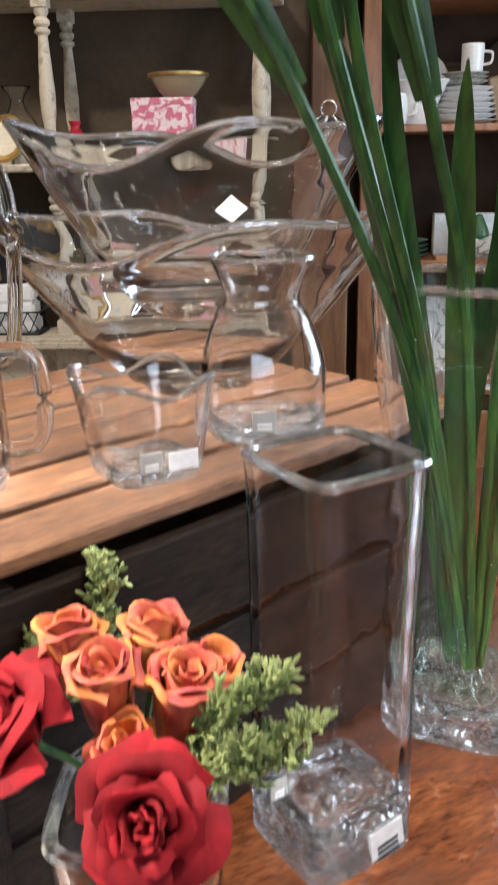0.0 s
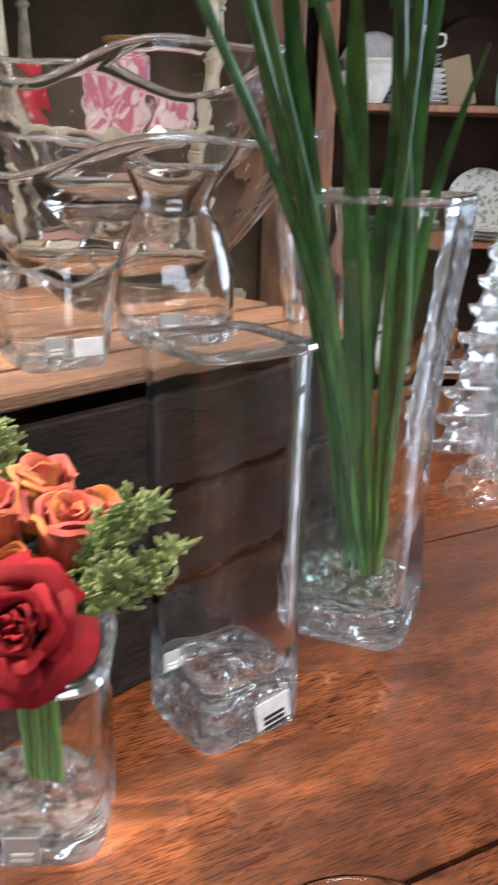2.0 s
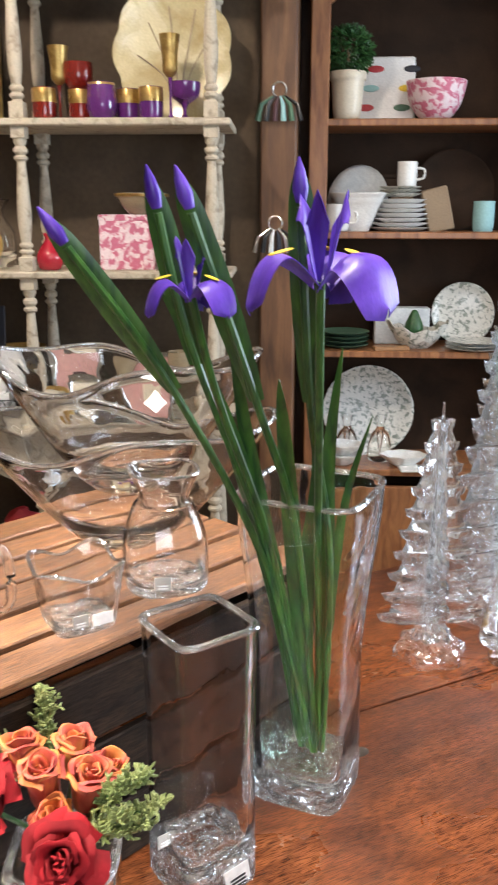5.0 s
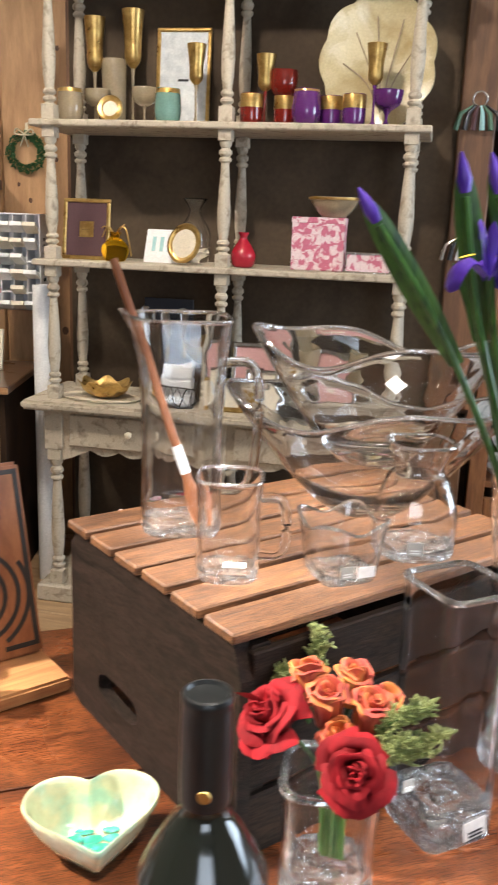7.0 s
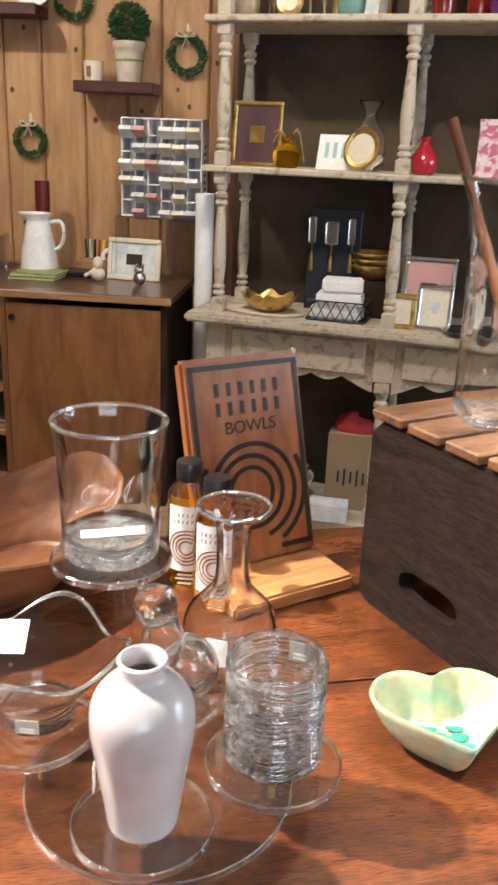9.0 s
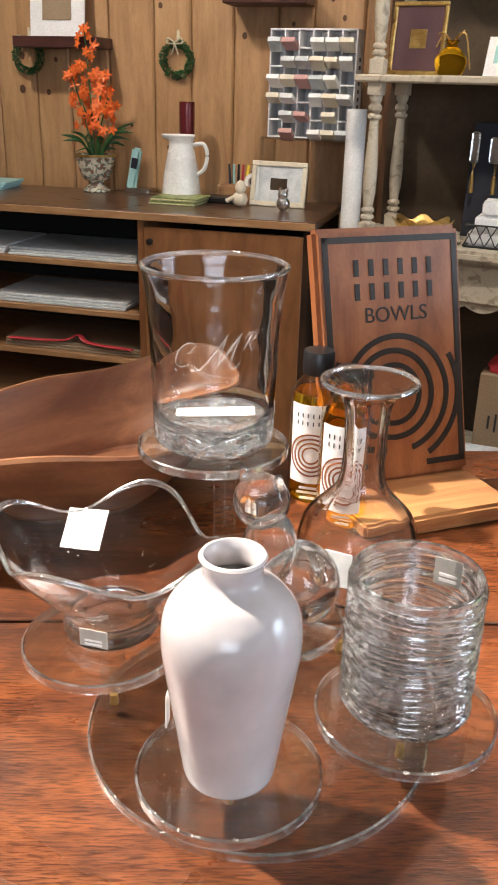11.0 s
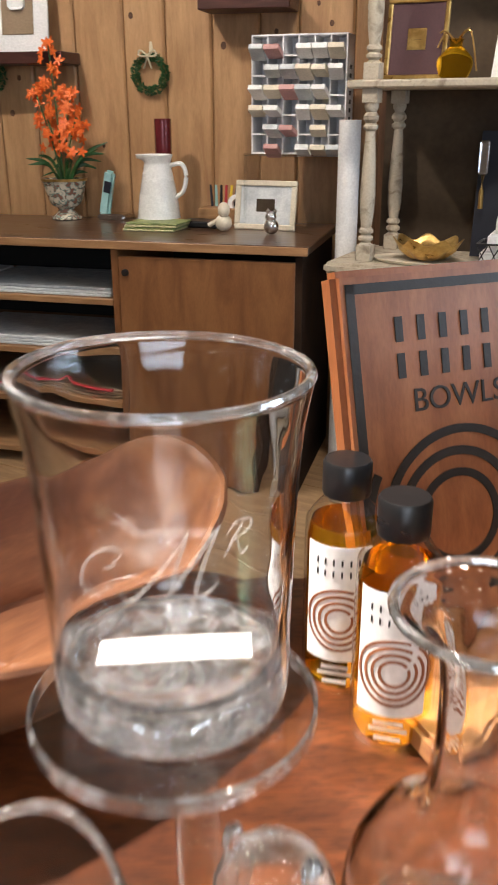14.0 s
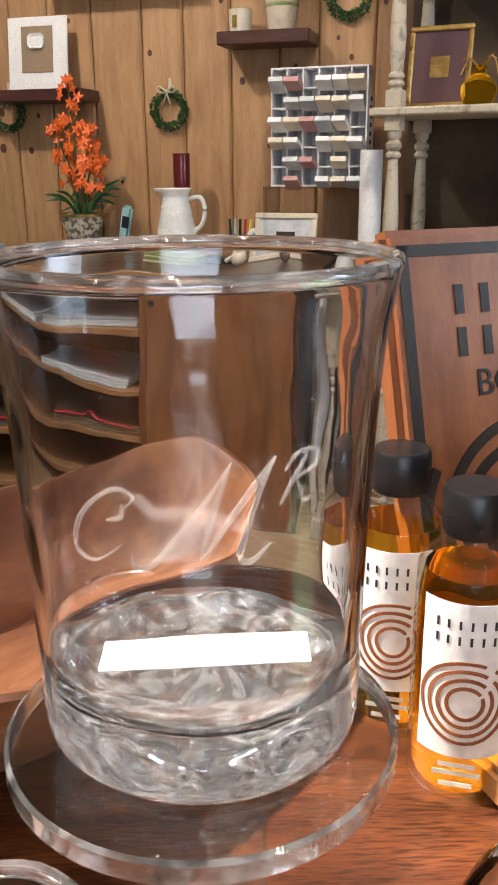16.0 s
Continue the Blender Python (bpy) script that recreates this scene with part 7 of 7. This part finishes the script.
part("cornice", boxed((CWD / 2, 0.18, 2.62), (CWD + 0.06, 0.42, 0.06), 0.01), M_CAB, cab, smooth=False)
bm = bmesh.new()
rows = []
for k in range(25):
    q = k / 24
    x = 0.074 + (CWD - 0.148) * q
    z0 = 2.34 + 0.14 * min(1, min(q, 1 - q) / 0.18)
    rows.append([bm.verts.new(p) for p in ((x, 0.005, 2.59), (x, 0.005, z0), (x, 0.030, z0), (x, 0.030, 2.59))])
for p, q in zip(rows, rows[1:]):
    for j in range(4):
        bm.faces.new((p[j], p[(j + 1) % 4], q[(j + 1) % 4], q[j]))
bm.faces.new(rows[0])
bm.faces.new(list(reversed(rows[-1])))
part("arched_rail", bm, M_CAB, cab, smooth=False)
part("lower_front", boxed((CWD / 2, 0.02, 0.20), (CWD - 0.15, 0.03, 0.40), 0.004), M_CAB, cab, smooth=False)
s1, s2, s3, s4 = shelf_z
YC = CY + 0.17


def plate_up(x, y, z, r, material, label, name="plate"):
    return turned_thing(name, x, y, z, [(0.0008, 0.0), (r * 0.6, 0.0), (r * 0.72, 0.010), (r, 0.022), (r * 0.98, 0.026), (r * 0.7, 0.014), (0.0008, 0.006)], material, label, "plate", seg=40, shape=lambda a, q, w: (q * math.cos(a), 0.05 - w + 0.18 * (q * math.sin(a)), r + q * math.sin(a) * 0.98))


tp = turned_thing("topiary_pot", 0.385, YC - 0.06, s1, [(0.0008, 0), (0.050, 0.0), (0.066, 0.15), (0.072, 0.152), (0.073, 0.18), (0.064, 0.181), (0.0008, 0.165)], M_CREAM, "cream pot with a clipped plant on the cabinet shelf", "pot")
topiary(0.385, YC - 0.06, s1 + 0.17, 0.10, "dark green clipped plant in a cream pot")
fs = thing("fish_tray", 0.535, YC + 0.05, s1, "white square tray painted with coloured fish", "tray")
m_ = Matrix.Rotation(radians(-14), 4, "X")
part("tray", turned(boxed((0, 0, 0.14), (0.27, 0.016, 0.27), 0.008), m_), M_WHITE, fs, smooth=False)
bm_cols = (M_REDP, M_GREEN, M_TEALP, M_YELLOW, M_REDP, M_NAVY)
for k in range(6):
    bm = ball(bmesh.new(), (-0.07 + 0.14 * (k % 2) + 0.01 * k, -0.010, 0.06 + 0.08 * (k // 2)), 0.035, (1, 0.10, 0.42), 12, 8)
    part("painted_shape", turned(bm, m_), bm_cols[k], fs, "painted oval motif")
pt = turned_thing("ceramic_dish", 0.74, YC - 0.04, s1, [(0.0008, 0), (0.05, 0), (0.10, 0.06), (0.12, 0.14), (0.112, 0.14), (0.09, 0.06), (0.0008, 0.01)], M_BOX, "white bowl with red and green pattern", "bowl")
for k in range(7):
    turned_thing("dinner_plate", 0.62, YC, s2 + 0.019 * k, [(0.0008, 0.0), (0.075, 0.0), (0.12 - 0.003 * k, 0.012), (0.125 - 0.003 * k, 0.0165), (0.11 - 0.003 * k, 0.012), (0.0008, 0.006)], M_WHITE if k % 2 else M_PITCH, "white dinner plate with dark rim in a stack", "plate", "stack of dinner plates", seg=40)
for k in range(3):
    turned_thing("side_plate", 0.62, YC, s2 + 0.140 + 0.014 * k, [(0.0008, 0.0), (0.05, 0.0), (0.082, 0.010), (0.086, 0.0135), (0.075, 0.010), (0.0008, 0.005)], M_PLATE, "grey stoneware side plate on a stack", "plate", "stack of side plates", seg=36)
mg = turned_thing("white_cup", 0.645, YC, s2 + 0.186, [(0.0008, 0), (0.036, 0.0), (0.040, 0.005), (0.042, 0.085), (0.038, 0.085), (0.036, 0.01), (0.0008, 0.008)], M_PITCH, "white cup standing on a stack of plates", "cup")
part("handle", tube(bmesh.new(), curve_pts([(0.04, -0.01, 0.068), (0.068, -0.015, 0.062), (0.066, -0.015, 0.03), (0.04, -0.01, 0.022)], 5), 0.005, 8), M_PITCH, mg)
turned_thing("white_bowl", 0.44, YC - 0.03, s2, [(0.0008, 0), (0.045, 0), (0.055, 0.01), (0.10, 0.12), (0.118, 0.15), (0.112, 0.15), (0.09, 0.10), (0.0008, 0.012)], M_PITCH, "deep white serving bowl", "bowl", shape=squarish(3.5))
mg = turned_thing("white_cup", 0.355, YC - 0.09, s2, [(0.0008, 0), (0.04, 0.0), (0.05, 0.02), (0.052, 0.10), (0.048, 0.10), (0.045, 0.02), (0.0008, 0.01)], M_PITCH, "white cup on the cabinet shelf", "cup")
part("handle", tube(bmesh.new(), curve_pts([(0.05, -0.01, 0.08), (0.078, -0.02, 0.075), (0.078, -0.02, 0.04), (0.05, -0.01, 0.03)], 5), 0.006, 8), M_PITCH, mg)
cs = thing("cushion", 0.40, YC + 0.10, s2, "pale striped cushion leaning in the cabinet", "cushion", 0)
part("cover", turned(ball(bmesh.new(), (0, 0, 0.14), 0.16, (0.8, 0.28, 0.9), 20, 12), Matrix.Rotation(radians(20), 4, "Y")), M_PRINT, cs)
bt_ = thing("packet", 0.80, YC, s2, "kraft printed packet leaning beside the plates", "packet", 0)
part("packet", turned(boxed((0, 0, 0.09), (0.11, 0.03, 0.18), 0.006), Matrix.Rotation(radians(-14), 4, "Y")), M_KRAFT, bt_)
turned_thing("white_cup", 0.97, YC, s2, [(0.0008, 0), (0.04, 0.0), (0.044, 0.11), (0.040, 0.11), (0.0008, 0.01)], M_TEALP, "pale blue cup in the cabinet", "cup")
plate_up(0.86, YC + 0.11, s2, 0.17, M_CABIN, "large dark platter standing behind the plates")
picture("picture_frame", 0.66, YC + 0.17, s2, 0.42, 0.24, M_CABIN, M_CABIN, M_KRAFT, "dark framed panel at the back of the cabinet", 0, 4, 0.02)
# third shelf
bd = turned_thing("scalloped_dish", 0.715, YC - 0.04, s3, [(0.0008, 0), (0.04, 0), (0.09, 0.05), (0.115, 0.095), (0.108, 0.095), (0.08, 0.05), (0.0008, 0.01)], M_PLATE, "cream scalloped oval dish", "dish", seg=60, shape=lambda a, r, z: (r * 1.15 * math.cos(a), r * 0.7 * (1 + 0.06 * math.cos(9 * a)) * math.sin(a), z + (0.02 * math.cos(2 * a) + 0.008 * math.cos(9 * a)) * (z > 0.04)))
pe = turned_thing("green_pear", 0.700, YC - 0.04, s3 + 0.055, [(0.0008, 0), (0.035, 0.01), (0.040, 0.04), (0.022, 0.085), (0.012, 0.105), (0.0008, 0.11)], M_LEAF, "dark green ceramic pear lying in a dish", "ornament")
plate_up(0.93, YC + 0.08, s3, 0.135, M_PLATE, "cream plate with olive sprays standing on edge")
for k in range(3):
    turned_thing("side_plate", 0.95, YC - 0.07, s3 + 0.014 * k, [(0.0008, 0.0), (0.06, 0.0), (0.11, 0.010), (0.115, 0.0135), (0.10, 0.010), (0.0008, 0.005)], M_PLATE, "patterned plate lying in a low stack", "plate", "low stack of plates", seg=36)
for k in range(4):
    turned_thing("green_plate", 0.405, YC - 0.02, s3 + 0.018 * k, [(0.0008, 0.0), (0.06, 0.0), (0.10, 0.012), (0.105, 0.016), (0.09, 0.012), (0.0008, 0.006)], M_GREEN, "dark green glazed plate in a stack", "plate", "stack of green plates", seg=36)
bk = thing("book", 0.60, YC - 0.10, s3, "pale book and wooden spreader lying on the shelf", "book", 10)
part("block", boxed((0, 0, 0.008), (0.15, 0.05, 0.016), 0.002), M_EDGE, bk, smooth=False)
pk = thing("white_box", 0.66, YC + 0.10, s3, "white box behind the scalloped dish", "box", 0)
part("body", boxed((0, 0, 0.08), (0.24, 0.08, 0.16), 0.003), M_PRINT, pk, smooth=False)
# fourth shelf
plate_up(0.53, YC + 0.10, s4, 0.205, M_PLATE, "large speckled platter standing on edge")
for x, k in ((0.40, 0), (0.40, 1), (0.68, 0)):
    turned_thing("shell_dish", x, YC - 0.07, s4 + 0.045 * k, [(0.0008, 0), (0.04, 0), (0.08, 0.03), (0.10, 0.05), (0.095, 0.052), (0.07, 0.03), (0.0008, 0.008)], M_PITCH, "white shell shaped dish on the low shelf", "dish", "white shell dishes", seg=48, shape=lambda a, r, z: (r * (1 + 0.06 * math.cos(8 * a)) * math.cos(a), r * 0.7 * (1 + 0.06 * math.cos(8 * a)) * math.sin(a), z))
tr = thing("white_tray", 0.72, YC - 0.10, s4 - 0.0, "white rectangular tray under the shell dish", "tray", 6)
part("tray", boxed((0.04, -0.03, 0.005), (0.22, 0.10, 0.010), 0.004), M_PITCH, tr, smooth=False)
for x in (0.43, 0.58, 0.86):
    turned_thing("glass_decanter", x, YC + 0.02, s4, [(0.0008, 0), (0.05, 0), (0.055, 0.05), (0.04, 0.12), (0.018, 0.15), (0.024, 0.19), (0.020, 0.19), (0.0008, 0.02)], M_GLASS, "clear glass decanter on the low shelf", "decanter", "glass decanters")

# key tassels on the pilaster
for x, z, m2 in ((0.128, 1.835, (M_GREEN, M_BLACK, M_MAROON, M_TEALP)), (0.118, 1.378, (M_SILVER, M_BLACK, M_PRINT, M_NAVY))):
    kt = thing("key_tassels", x, 3.182, z, "bunch of dark tassel key rings on a hook", "key ring", 0, "key tassels on the pilaster")
    part("ring", turned(lathe([(0.024, -0.002), (0.028, 0.0), (0.024, 0.002), (0.022, 0.0), (0.024, -0.002)], 24), Matrix.Translation((0, -0.006, 0.0)) @ UP), M_SILVER, kt)
    for k in range(6):
        a = (k - 2.5) * 0.18
        part("tassel", tube(bmesh.new(), [(a * 0.05, -0.008, -0.022), (a * 0.14, -0.012, -0.05), (a * 0.17, -0.012, -0.105)], [0.003, 0.008, 0.010], 8), m2[k % 4], kt)

# ---- floor boards ----
rr = random.Random(17)
src = {}
for j in range(26):
    y = -1.0 + j * 0.19
    x = -4.9 + rr.uniform(0, 0.5)
    while x < 2.9:
        L = rr.choice((1.2, 1.6, 2.0))
        if L not in src:
            src[L] = part("floor_board", boxed((0, 0, 0), (L - 0.004, 0.186, 0.018), 0.002), M_FLOOR, floor, smooth=False)
            src[L].matrix_basis = Matrix.Translation((x + L / 2) * S * Vector((1, 0, 0)) + Vector((0, y * S, -0.009 * S)))
        else:
            copy_part(src[L], floor, Matrix.Translation(Vector(((x + L / 2) * S, y * S, -0.009 * S))))
        x += L
